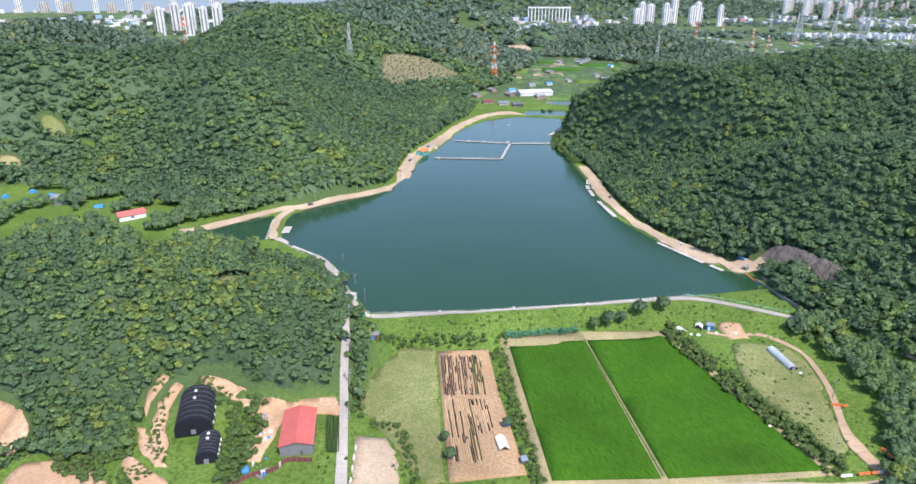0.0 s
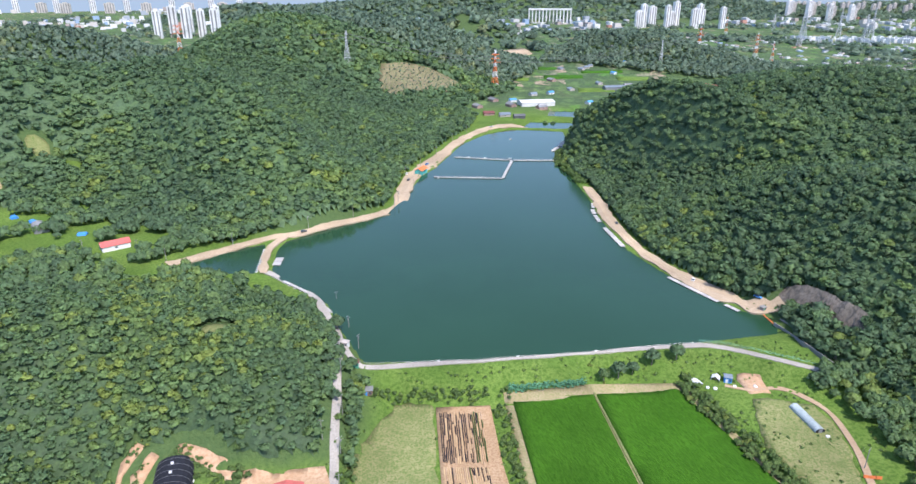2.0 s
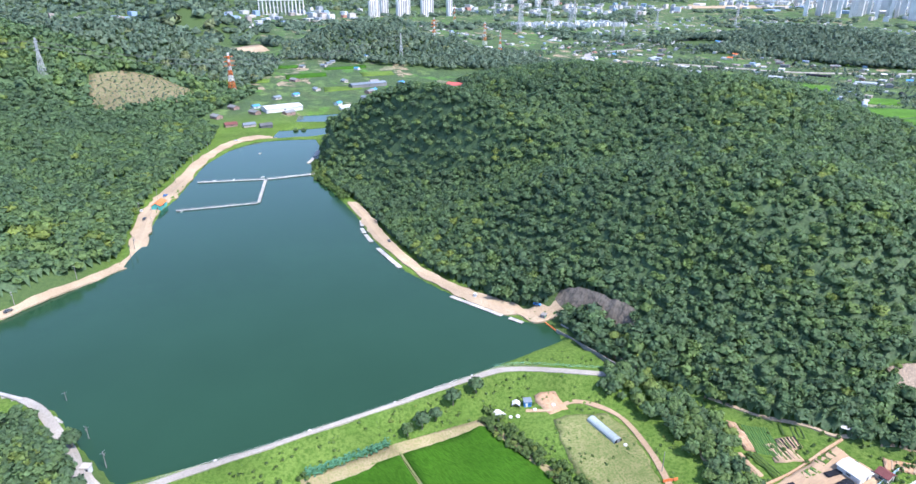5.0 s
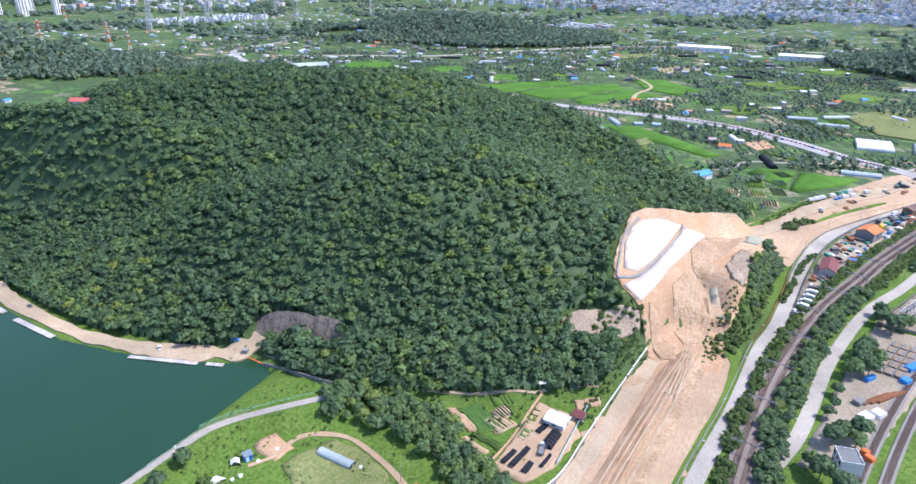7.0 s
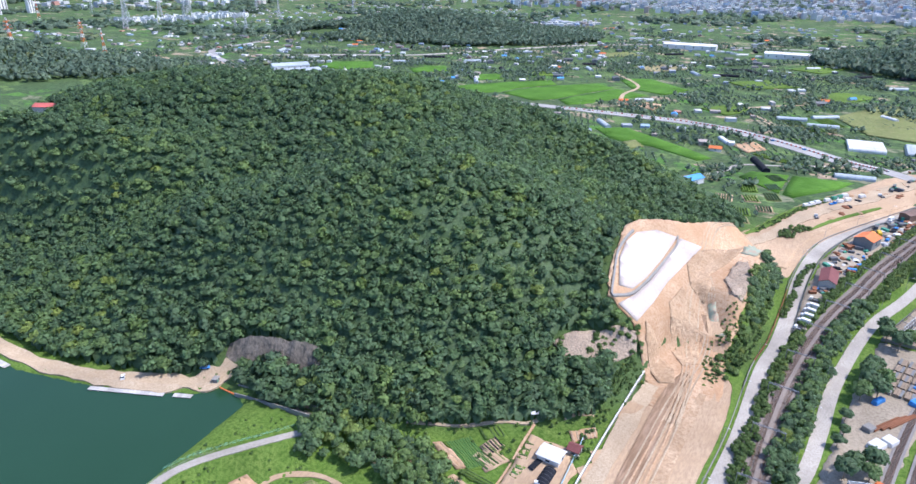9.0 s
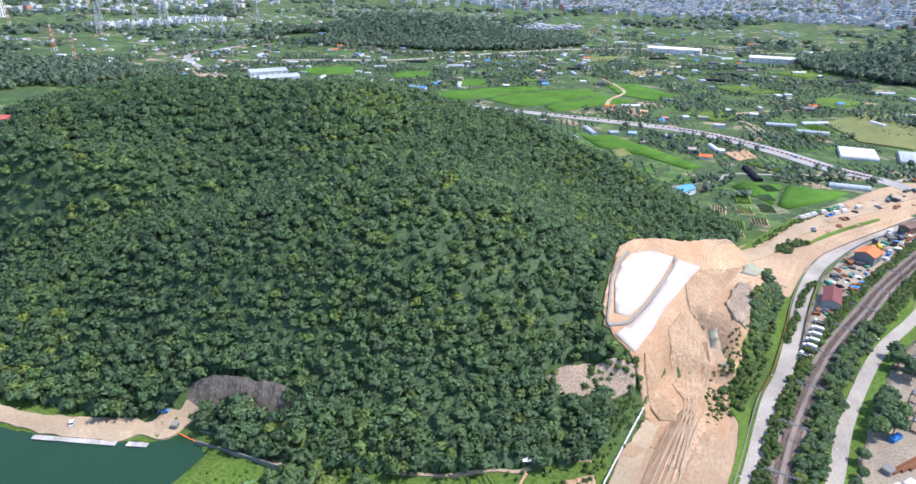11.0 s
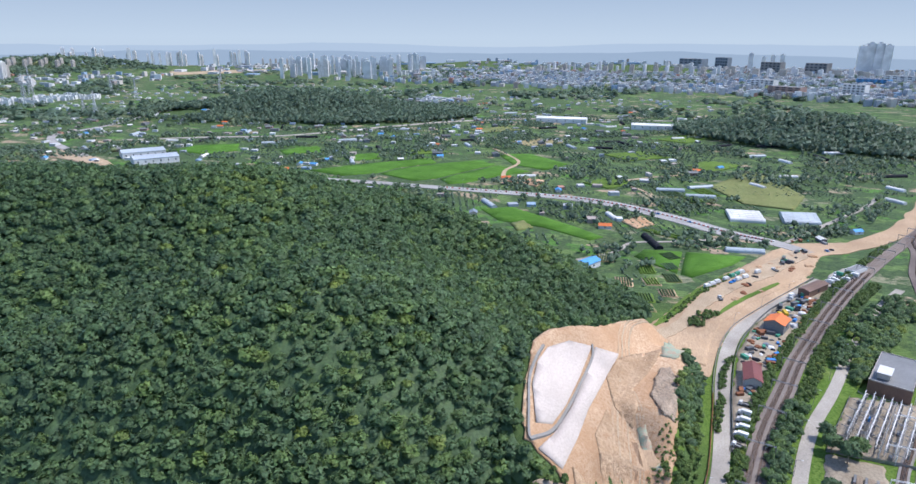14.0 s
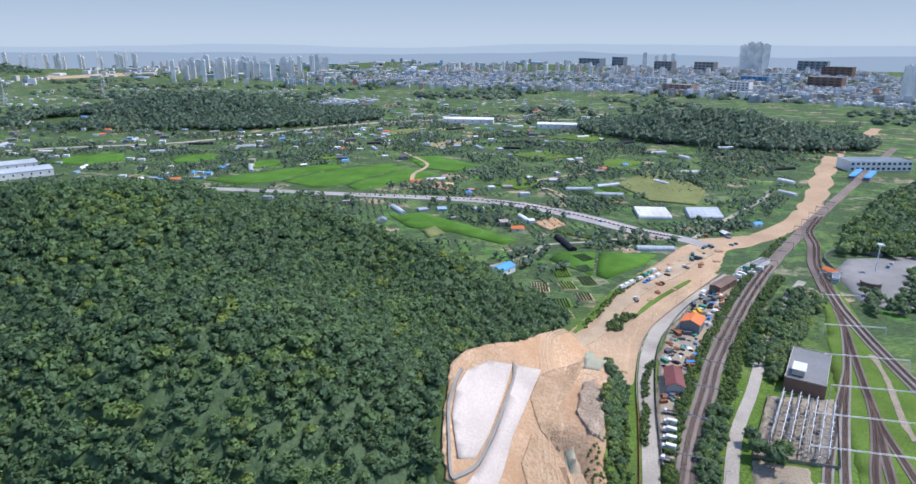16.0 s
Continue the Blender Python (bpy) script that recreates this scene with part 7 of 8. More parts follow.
tk = [truck("white box truck parked in a row", P["white"], P["white"]), truck("green box truck parked in a row", P["white"], P["green"]), truck("blue flatbed truck parked outdoors", P["tarp"], P["tarp"], boxed=False), truck("white flatbed truck parked outdoors", P["white"], P["grey"], boxed=False), truck("dark green dump truck standing by", P["green"], P["darkgrey"], 7.5, 2.4, 1.6), truck("yellow tipper truck in the yard", P["yellow"], P["yellow"], 8, 2.4, 1.8)]
TR = [(0, 580, 163, -30), (0, 586, 160, -30), (0, 592, 157, -30), (0, 601, 151.5, -32), (1, 610, 147.5, -30), (1, 616, 144.5, -30), (0, 622, 142, -30), (0, 628, 130.5, -30), (2, 597, 147, -30), (0, 604, 143, -32), (0, 612, 138.5, -30), (3, 560, 152, 20),
      (3, 377, 128, 75), (0, 386, 127.8, 80), (0, 393, 127.6, 84), (0, 400, 127.6, 80), (0, 407, 127.4, 82), (3, 417, 127.5, 85), (4, 566, 113, 0), (5, 548, 113, 15), (5, 553, 110, 15), (4, 575, 104, -30), (3, 582, 107, -20), (0, 590, 106, -25), (4, 580, 98, -30), (1, 596, 98, -25),
      (0, 634, 80, 60), (0, 640, 77, 60), (3, 646, 74, 60), (3, 634, 72, 60), (0, 641, 69, 60), (3, 648, 66, 60), (1, 652, 73, 60), (0, 655, 62, 60), (3, 196, 182.5, 20), (3, 640, 118, 40), (4, 662, 113, 10), (4, 668, 108, 60), (4, 676, 112, 0), (4, 700, 102, -20), (4, 706, 96, 20)]
used = set()
for k, x, y, a in TR:
    if k in used:
        copy_thing(tk[k], on(x, y, a, 0.45))
    else:
        tk[k].matrix_basis = on(x, y, a, 0.45)
        used.add(k)
cars = [car("white car parked on bare ground", P["white"]), car("dark grey car parked on bare ground", P["darkgrey"]), car("blue car parked on bare ground", P["tarp"])]
CR = [(139, 372, 60), (116, 470, 85), (165, 345, -50), (-47, 600, 80), (-44, 578, 75), (-30, 632, 60), (40, 795, 30), (-108, 449, 40), (640, -40, 30), (648, -48, 30), (660, -50, 20), (668, -55, 20), (620, -32, 40), (628, -36, 40), (700, -40, 0), (712, -46, 10), (725, 74, 40), (719, 78, 40),
      (812, 330, 85), (806, 275, 75), (790, 235, 60), (818, 380, 88), (800, 460, 95), (772, 200, 60), (756, 172, 55), (590, 266, 10)]
for i, (x, y, a) in enumerate(CR):
    m = on(x, y, a, 0.75)
    if i < 3:
        cars[i].matrix_basis = m
    else:
        copy_thing(cars[i % 3], m)

# ---- works yards by the lane ----
sheet("works_yard", [(372, 131.5), (378, 126), (410, 124), (470, 116), (530, 103), (602, 82), (614, 90), (566, 115), (520, 129), (480, 134.5), (430, 134)], M["dust"], 0.35, label="dusty scrap yard between lane and railway", category="yard", cell=6)
sheet("truck_park", [(622, 84), (630, 70), (662, 55), (674, 68), (650, 80)], M["concrete"], 0.4, label="pale concrete truck park", category="yard", cell=6)
gable_house("yard_house", 9, 20, 5.5, 2, P["cream"], P["maroon"], "two-storey yard house with a maroon roof", "building", at=on(447, 126, 95))
gable_house("yard_house", 12, 14, 6.5, 2.4, P["grey"], P["orange"], "grey workshop with a bright orange roof", "building", at=on(527, 115, 75))
gable_house("yard_shed", 8, 28, 6, 1.0, P["brown"], P["brown"], "long dark brown yard shed", "shed", at=on(606, 92, 62))
flat_house("lane_office", 8, 20, 3.5, P["white"], P["grey"], "low white office beside the truck park", storeys=1, at=on(668, 60, 60))
sr = random.Random(17)
for i in range(200):
    t = sr.random()
    x = 425 + t * 170
    lo = np.interp(x, [425, 470, 530, 602], [122, 117, 104, 84])
    hi = np.interp(x, [425, 480, 520, 566, 602], [132, 132, 127, 113, 94])
    y = sr.uniform(lo, hi)
    if any(math.hypot(x - a, y - b) < r for a, b, r in ((447, 126, 12), (527, 115, 10), (606, 92, 15))):
        continue
    s = sr.uniform(0.8, 2.2)
    kind = i % 3
    bm = bmesh.new()
    if kind == 0:
        box(bm, (0, 0, s * 0.5), (s * 2.4, s * 1.2, s), 0, 1.0, 0.05)
    else:
        bmesh.ops.create_icosphere(bm, subdivisions=2, radius=s)
        for v in bm.verts:
            v.co = Vector((v.co.x * 1.3, v.co.y, max(0, v.co.z) * 0.7)) * (1 + 0.5 * noise.noise(v.co * 1.9 + Vector((i, 0, 0))))
    ob = part(("skip", "scrap_mound", "scrap_mound")[kind], bm, P[sr.choice((("green", "darkgrey", "rust", "tarp"), ("grey", "rust", "darkgrey", "steel", "white"), ("darkgrey", "black", "rust"))[kind])])
    ob.matrix_basis = on(x, y, sr.uniform(0, 180), 0.35)
    tagged(ob, ("steel skip standing in the scrap yard", "tangled heap of scrap metal", "dark heap of scrap and tyres")[kind], ("skip", "scrap heap", "scrap heap")[kind], "scrap yard clutter")
ylw = thing("yard_fence", "grey sheet fence round the scrap yard", "fence")
yc = curve([(372, 130), (430, 134.6), (480, 135.3), (520, 129.5), (566, 115.6), (612, 91)], 10)
for a, b in zip(yc[:-1], yc[1:]):
    m, d = (a + b) / 2, b - a
    part("panel", blocks([((m[0], m[1], gz(*m) + 1.0), (math.hypot(*d) * 0.98, 0.12, 2.2), math.atan2(d[1], d[0]))]), P["grey"], ylw)
lane_wall = thing("lane_wall", "low pale concrete kerb wall along the lane", "wall")
lc = curve(LANE, 6)
tl = np.gradient(lc, axis=0)
tl /= np.linalg.norm(tl, axis=1)[:, None]
le = lc + np.stack([-tl[:, 1], tl[:, 0]], 1) * 4.9
for a, b in zip(le[8:-1], le[9:]):
    m, d = (a + b) / 2, b - a
    part("wall_panel", blocks([((m[0], m[1], gz(*m) + 0.5), (math.hypot(*d) * 0.99, 0.3, 1.5), math.atan2(d[1], d[0]))]), P["rust"] if 330 < m[0] < 420 else P["concrete"], lane_wall)
# spoil heaps on the earthworks
for i in range(34):
    x, y = (sr.uniform(640, 725), sr.uniform(88, 122)) if i < 22 else (sr.uniform(560, 650), sr.uniform(125, 150))
    if inside(np.array([x]), np.array([y]), DIRT)[0] < 3:
        continue
    s = sr.uniform(1.2, 3.2)
    bm = bmesh.new()
    bmesh.ops.create_icosphere(bm, subdivisions=2, radius=s)
    for v in bm.verts:
        v.co = Vector((v.co.x * 1.4, v.co.y, max(0, v.co.z) * 0.55)) * (1 + 0.4 * noise.noise(v.co * 1.1 + Vector((i, 3, 0))))
    mt, lab = ((M["clay"], "heap of red-brown spoil"), (P["black"], "heap of black-wrapped bales"), (P["rust"], "heap of rusty steel forms"), (M["sand"], "heap of pale rubble"))[(0, 0, 1, 3, 2)[i % 5]]
    ob = part("spoil_mound", bm, mt)
    ob.matrix_basis = on(x, y, sr.uniform(0, 180), 0.35)
    tagged(ob, lab + " on the earthworks", "spoil heap", "spoil heaps")
for i in range(26):
    x, y = sr.uniform(725, 800), sr.uniform(30, 110)
    if line_dist(np.array([x]), np.array([y]), [(700, 95), (755, 52), (850, 2)])[0][0] < 14:
        continue
    s = sr.uniform(1, 2.5)
    ob = part("material_stack", box(bmesh.new(), (0, 0, s * 0.4), (s * 2.2, s * 1.3, s * 0.8), 0, 0.92, 0.08), P[sr.choice(("white", "rust", "grey", "green", "white"))])
    ob.matrix_basis = on(x, y, sr.uniform(0, 180), 0.2)
    tagged(ob, "stack of building material beside the new road", "material stack", "material stacks")

ribbon("works_track", [(462, 181), (480, 180), (500, 172), (528, 167), (556, 160), (590, 148), (630, 128), (668, 112), (705, 96)], [9, 9, 9, 10, 12, 14, 18, 16, 14], M["sand"], 0.75, "pale rutted track through the earthworks", "track", 6)
ribbon("works_verge", [(490, 186), (520, 179), (555, 172), (590, 161), (618, 150)], [2, 6, 7, 5, 2], M["grass"], 0.7, "green grass strip beside the works track", "verge", 6)
ribbon("works_verge", [(528, 152), (560, 141), (592, 125), (612, 115)], [2, 4, 4, 2], M["grass"], 0.7, "green grass strip beside the lane", "verge", 6)

ribbon("haul_strip", [(60, 137), (110, 143), (160, 152), (205, 155.5), (250, 160), (285, 163), (318, 160), (345, 171)], [7, 8, 8, 8, 7, 6, 5], material("churned_earth", (0.3, 0.2, 0.125), (0.36, 0.25, 0.17), (0.24, 0.155, 0.095), 0.06, 0.25, 0.95, 0.6, stretch=(3.0, 0.4, 1.0), turn=0.06), 0.85, "brown churned wheel track on the haul road", "track", 8)
ribbon("haul_strip", [(60, 127), (110, 134), (160, 142), (205, 146), (250, 149), (290, 151)], [6, 5, 7, 6, 5, 3], RUBBLE, 0.8, "brown stony strip on the haul road", "track", 8, skirt=0.4)
for k in range(5):
    ribbon("wheel_rut", [(70, 131 + k * 2.1), (160, 144 + k * 2.2), (250, 151.5 + k * 2.2), (290, 156 + k * 1.6), (318, 158 + k * 1.0), (345, 164 + k * 0.8), (372, 176 + k * 0.6)], 0.7, M["clay"] if k % 2 else M["sand"], 1.1, "shallow wheel rut in bare earth", "track", 8)
ribbon("haul_shoulder", [(60, 120), (120, 127.5), (170, 134), (217, 139), (270, 141.5), (300, 143), (316, 146)], [9, 9, 9, 10, 10, 9, 5], M["soil"], 0.7, "pale stony shoulder between haul road and lane", "verge", 8)
ribbon("weed_strip", [(150, 129.5), (217, 134.3), (270, 136), (300, 139), (318, 146)], [1.2, 1.5, 1.8, 4, 8], M["grass"], 0.95, "green weedy strip beside the lane", "verge", 8)
belt("scrub", [(318, 147), (335, 147), (348, 146)], 8, 2.8, 1.1, "olive scrub beside the lane", M["shrub"], 121, 6, category="weeds")

ribbon("lane_verge", [(440, 149), (480, 150.5), (515, 146.5), (556, 132), (602, 112), (640, 96)], [4, 10, 13, 13, 11, 8], M["soil"], 0.25, "bare graded soil between lane and works track", "verge", 6)

# ---- railway: rails, sleepers, catenary ----
def offset_line(pts, off, n=8):
    c = curve(pts, n)
    t = np.gradient(c, axis=0)
    t /= np.linalg.norm(t, axis=1)[:, None]
    return c + np.stack([-t[:, 1], t[:, 0]], 1) * off


SLEEPER = paint("sleeper", (0.17, 0.13, 0.105), 0.9)


def track(pts, off, label, lift=0.75, sleepers=True):
    ob = thing("railway_track", label, "railway track", "railway tracks")
    for s in (-0.72, 0.72):
        c = offset_line(pts, off + s)
        g = ground(c[:, 0], c[:, 1]) + lift
        t = np.gradient(c, axis=0)
        t /= np.linalg.norm(t, axis=1)[:, None]
        nr = np.stack([-t[:, 1], t[:, 0]], 1)
        V = []
        for k, dz in ((-0.06, 0.05), (-0.06, 0.24), (0.06, 0.24), (0.06, 0.05)):
            V.append(np.column_stack([c + nr * k, g + dz]))
        m = len(c)
        V = np.vstack(V)
        F = [(a * m + i, a * m + i + 1, ((a + 1) % 4) * m + i + 1, ((a + 1) % 4) * m + i) for a in range(4) for i in range(m - 1)]
        r = mesh_object("rail", V, F, RAIL)
        r.parent = ob
    if sleepers:
        c = offset_line(pts, off, 60)
        step_len = np.hypot(*np.diff(c, axis=0).T)
        dist = np.concatenate([[0], np.cumsum(step_len)])
        d = np.arange(0, min(dist[-1], 620), 0.75)
        x, y = np.interp(d, dist, c[:, 0]), np.interp(d, dist, c[:, 1])
        tx, ty = np.gradient(x), np.gradient(y)
        L = np.hypot(tx, ty)
        tx, ty = tx / L, ty / L
        z = ground(x, y) + lift + 0.05
        V, F = [], []
        for dz in (-0.15, 0.04):
            for a, b in ((-0.13, -1.25), (0.13, -1.25), (0.13, 1.25), (-0.13, 1.25)):
                V.append(np.column_stack([x + tx * a - ty * b, y + ty * a + tx * b, z + dz]))
        V = np.stack(V, 1).reshape(-1, 3)
        q = np.array([(4, 5, 6, 7), (0, 1, 5, 4), (1, 2, 6, 5), (2, 3, 7, 6), (3, 0, 4, 7)])
        F = (q[None] + (np.arange(len(x)) * 8)[:, None, None]).reshape(-1, 4)
        me = bpy.data.meshes.new("sleeper_run")
        fast_mesh(me, V, F)
        me.shade_flat()
        me.materials.append(SLEEPER)
        so = new("sleeper_run", me)
        so.parent = ob
        tagged(so, kind="stuff")
    return ob


RAIL = paint("rail_steel", (0.2, 0.12, 0.08), 0.5, 0.4)
for o in (-2.1, 2.1):
    track(RAIL_A, o, "brown double-track main railway line")
for i, ln in enumerate(SIDINGS):
    for o in ((-2.1, 2.1) if i == 5 else (0,)):
        track(ln, o, "siding track on grey ballast", 0.62 + 0.03 * i)
track(SIDINGS[4][9:], -3.6, "brown track at the station throat", 0.85)


def portal(a, b, h, label, at_z, mat, group="catenary portals"):
    """Two masts and a lattice beam over the tracks, with droppers."""
    c = ((a[0] + b[0]) / 2, (a[1] + b[1]) / 2)
    L, tn = math.hypot(b[0] - a[0], b[1] - a[1]), math.degrees(math.atan2(b[1] - a[1], b[0] - a[0]))
    ob = thing("catenary_portal", label, "catenary portal", group, pose(c[0], c[1], at_z, 0, 0, tn))
    for s in (-1, 1):
        part("mast", blocks([((s * L / 2, 0, h / 2 - 0.4), (0.3, 0.3, h + 0.8))]), mat, ob)
    bm = blocks([((0, -0.3, h), (L, 0.14, 0.14)), ((0, 0.3, h), (L, 0.14, 0.14)), ((0, 0, h - 0.5), (L, 0.12, 0.12))])
    k = max(4, int(L / 1.6))
    for i in range(k):
        x0, x1 = -L / 2 + L * i / k, -L / 2 + L * (i + 1) / k
        rod(bm, (x0, -0.3, h), (x1, 0, h - 0.5), 0.05, 4)
        rod(bm, (x0, 0, h - 0.5), (x1, 0.3, h), 0.05, 4)
    part("beam", bm, mat, ob)
    for x in (-L * 0.22, L * 0.22):
        part("cantilever", rods([((x, 0, h - 0.5), (x, 0, h - 1.9), 0.06), ((x, 0, h - 1.8), (x + 1.0, 0, h - 1.8), 0.04)], 5), P["steel"], ob)
        part("insulator", rods([((x, 0, h - 0.9), (x, 0, h - 0.6), 0.12)], 6), P["white"], ob)
    return ob


ca, cb_ = offset_line(RAIL_A, -6.2, 4), offset_line(RAIL_A, 6.2, 4)
full = curve(RAIL_A, 4)
seg = np.concatenate([[0], np.cumsum(np.hypot(*np.diff(full, axis=0).T))])
for d in np.arange(20, 900, 33):
    i = [np.interp(d, seg, q) for q in (ca[:, 0], ca[:, 1], cb_[:, 0], cb_[:, 1])]
    portal(i[:2], i[2:], 7.2, "grey lattice catenary portal over the main line", gz((i[0] + i[2]) / 2, (i[1] + i[3]) / 2), P["steel"])
for x, y0, y1 in ((372, 70, 8), (400, 68, 6), (430, 62, 4), (462, 48, 2), (500, 44, 0), (545, 36, 0), (600, 28, 2), (650, 20, 4)):
    portal((x, y0), (x + 6, y1), 8.0, "long white catenary portal across the sidings", 0, P["white"], "siding portals")
wires = bmesh.new()
for o in (-2.1, 2.1):
    c = offset_line(RAIL_A, o, 3)
    for a, b in zip(c[:-4], c[1:-3]):
        rod(wires, (*a, gz(*a) + 6.3), (*b, gz(*b) + 6.3), 0.04, 3)
tagged(part("overhead_wire", wires, P["darkgrey"]), "thin overhead contact wires above the tracks", "wire", kind="stuff")
sheet("siding_grass", [(150, 60), (250, 58), (330, 56), (388, 50), (494, 40), (582, 28), (640, 20), (640, 10), (560, 8), (470, -2), (380, -14), (250, 10), (150, 20)], M["grass"], 0.2, label="bright mown grass between sidings", category="grass", cell=8)

# ---- substation ----
sub = flat_house("substation_building", 42, 20, 8.0, P["brown"], P["grey"], "red-brown brick substation building with a pale flat roof", storeys=2, bays=7, at=on(483, 55, -14))
part("roof_house", blocks([((-12, 4, 10.2), (10, 6, 3.2))]), P["cream"], sub)
part("roof_house_roof", blocks([((-12, 4, 11.9), (10.8, 6.8, 0.25))]), P["white"], sub)
sheet("substation_yard", [(392, 92), (455, 78), (462, 46), (396, 58)], M["dust"], 0.3, label="pale gravel switchyard", category="yard", cell=6)
U, V_ = Vector((0.97, -0.24)), Vector((0.24, 0.97))
for i in range(10):
    for j in range(4):
        c = Vector((400, 72)) + U * i * 5.4 + V_ * (j * 6.6 - 8)
        g = thing("switchgear", "white steel switchyard gantry with insulators", "switchgear", "switchyard gear", on(c.x, c.y, -14))
        for s in (-3, 3):
            part("leg", blocks([((s, 0, 2.2), (0.4, 0.4, 5.2))]), P["white"], g)
        part("beam", blocks([((0, 0, 4.8), (6.4, 0.5, 0.45))]), P["white"], g)
        for k in (-2, 0, 2):
            part("insulator", rods([((k, 0, 4.9), (k, 0, 6.2), 0.3)], 6), P["cream"], g)
        part("busbar", rods([((-3, -3, 5.6), (-3 + 6 * (i % 2), 4.4, 5.6), 0.14)], 5), P["steel"], g)
        if (i + 2 * j) % 5 == 0:
            part("transformer", box(bmesh.new(), (0, 2.2, 1.2), (2.4, 1.6, 2.4), 0, 0.95, 0.08), P["tarp"] if i == 6 else P["grey"], g)
for ch in sub.children:
    if ch.name.startswith("parapet"):
        ch.data.materials[0] = P["cream"]
for j in range(7):
    c = Vector((399, 72)) + V_ * (j * 3.9 - 11)
    g = thing("busbar_run", "long white busbar on posts and insulators", "busbar", "switchyard gear", on(c.x, c.y, -14))
    for z in (4.2, 6.4):
        part("busbar", rods([((0, 0, z), (51, 0, z), 0.13)], 5), P["white"], g)
    for k in range(12):
        part("post", rods([((2 + k * 4.3, 0.3, -0.3), (2 + k * 4.3, 0.3, 6.4), 0.24)], 5), P["white"] if (k + j) % 3 else P["steel"], g)
        part("insulator", rods([((2 + k * 4.3 + 1.2, -0.6, 2.2), (2 + k * 4.3 + 1.2, -0.6, 4.4), 0.42)], 6), P["cream"] if (k + j) % 2 else P["grey"], g)
yf = thing("switchyard_fence", "grey mesh fence round the switchyard", "fence")
for a, b in (((392, 92), (455, 78)), ((392, 92), (396, 56)), ((396, 56), (462, 44))):
    for i in range(10):
        p0, p1 = Vector(a).lerp(Vector(b), i / 10), Vector(a).lerp(Vector(b), (i + 1) / 10)
        m, d = (p0 + p1) / 2, p1 - p0
        part("panel", blocks([((m.x, m.y, gz(m.x, m.y) + 0.9), (d.length * 0.97, 0.06, 1.9), math.atan2(d.y, d.x))]), P["steel"], yf)

# ---- goods yard ----
small = flat_house("signal_box", 9, 8, 6, P["white"], P["grey"], "small flat-roofed white signal building", storeys=2, bays=3, at=on(261.5, 85, 25))
sheet("goods_yard", [(252, 100), (300, 98), (345, 96), (390, 92), (392, 70), (345, 66), (290, 76), (255, 80)], M["dust"], 0.2, label="dusty goods yard beside the sidings", category="yard", cell=6)
lr = random.Random(8)
for i in range(5):
    for j in range(3):
        ob = thing("timber_stack", "grey stack of weathered timber sleepers", "timber stack", "timber stacks", on(345 + i * 7.2, 84.5 - j * 4.2 - i * 0.9, -8, 0.2))
        for k in range(6):
            part("timber", blocks([((lr.uniform(-0.15, 0.15), (k % 3 - 1) * 1.15, 0.35 + (k // 3) * 0.7), (6.2, 1.05, 0.62))]), P["wood"] if (k + i) % 3 else P["grey"], ob)
for i in range(3):
    ob = thing("pipe_stack", "stack of long rusty steel pipes", "pipe stack", "pipe stacks", on(318 + i * 3, 82.5 - i * 2.6, -28, 0.2))
    for k in range(7):
        part("pipe", rods([((-9, (k % 4 - 1.5) * 0.62, 0.3 + (k // 4) * 0.5), (9, (k % 4 - 1.5) * 0.62, 0.3 + (k // 4) * 0.5), 0.28)], 8), P["rust"], ob)
for x, y, w, d, mt, lab in ((357, 71.5, 13, 4, "tarp", "long stack under a blue tarpaulin"), (341, 73.5, 5, 4, "tarp", "heap under a blue tarpaulin"), (333, 87, 7, 2.6, "tarp", "blue steel container"), (300, 84, 7, 5, "white", "pallets of white sacks"), (306, 80, 6, 5, "white", "pallets of white sacks"), (272, 78.5, 3, 4, "orange", "stack of orange frames"), (275, 80.5, 3, 3, "orange", "stack of orange frames"), (310, 88, 5, 4, "concrete", "heap of pale rubble")):
    ob = part("yard_stack", box(bmesh.new(), (0, 0, 1.0), (w, d, 2.2), 0, 0.9, 0.25), P[mt])
    ob.matrix_basis = on(x, y, -25, 0.2)
    tagged(ob, lab + " in the goods yard", "stack", "goods yard stacks")

# ---- station, car park ----
st = flat_house("railway_station", 90, 34, 14, P["white"], P["slate"], "white two-storey railway station above the tracks", "station", 2, 12, on(1186, -146, -71))
for x, y in ((1128, -112), (1121, -128)):
    pl = thing("platform", "railway platform under a long blue canopy", "platform", "station platforms", on(x - 8, y + 3, -21))
    part("slab", blocks([((0, 0, 0.6), (70, 7, 1.2))]), P["concrete"], pl)
    part("canopy", blocks([((0, 0, 5.2), (64, 8.4, 0.35))]), P["blue"], pl)
    for k in range(6):
        part("column", rods([((-28 + k * 11, 0, 1), (-28 + k * 11, 0, 5.2), 0.2)]), P["steel"], pl)
sheet("car_park", [(612, 0), (672, 6), (715, -14), (745, -75), (700, -62), (630, -45), (596, -22)], M["asphalt"], 0.3, label="grey asphalt car park and forecourt", category="car park", cell=10)
sheet("forecourt", [(560, -30), (625, -62), (760, -120), (720, -130), (600, -85), (540, -50)], M["asphalt"], 0.3, label="grey asphalt station road", category="road", cell=10)
ring = thing("round_pavilion", "low round concrete pavilion with an open top", "building", at=on(648, -15))
bm = bmesh.new()
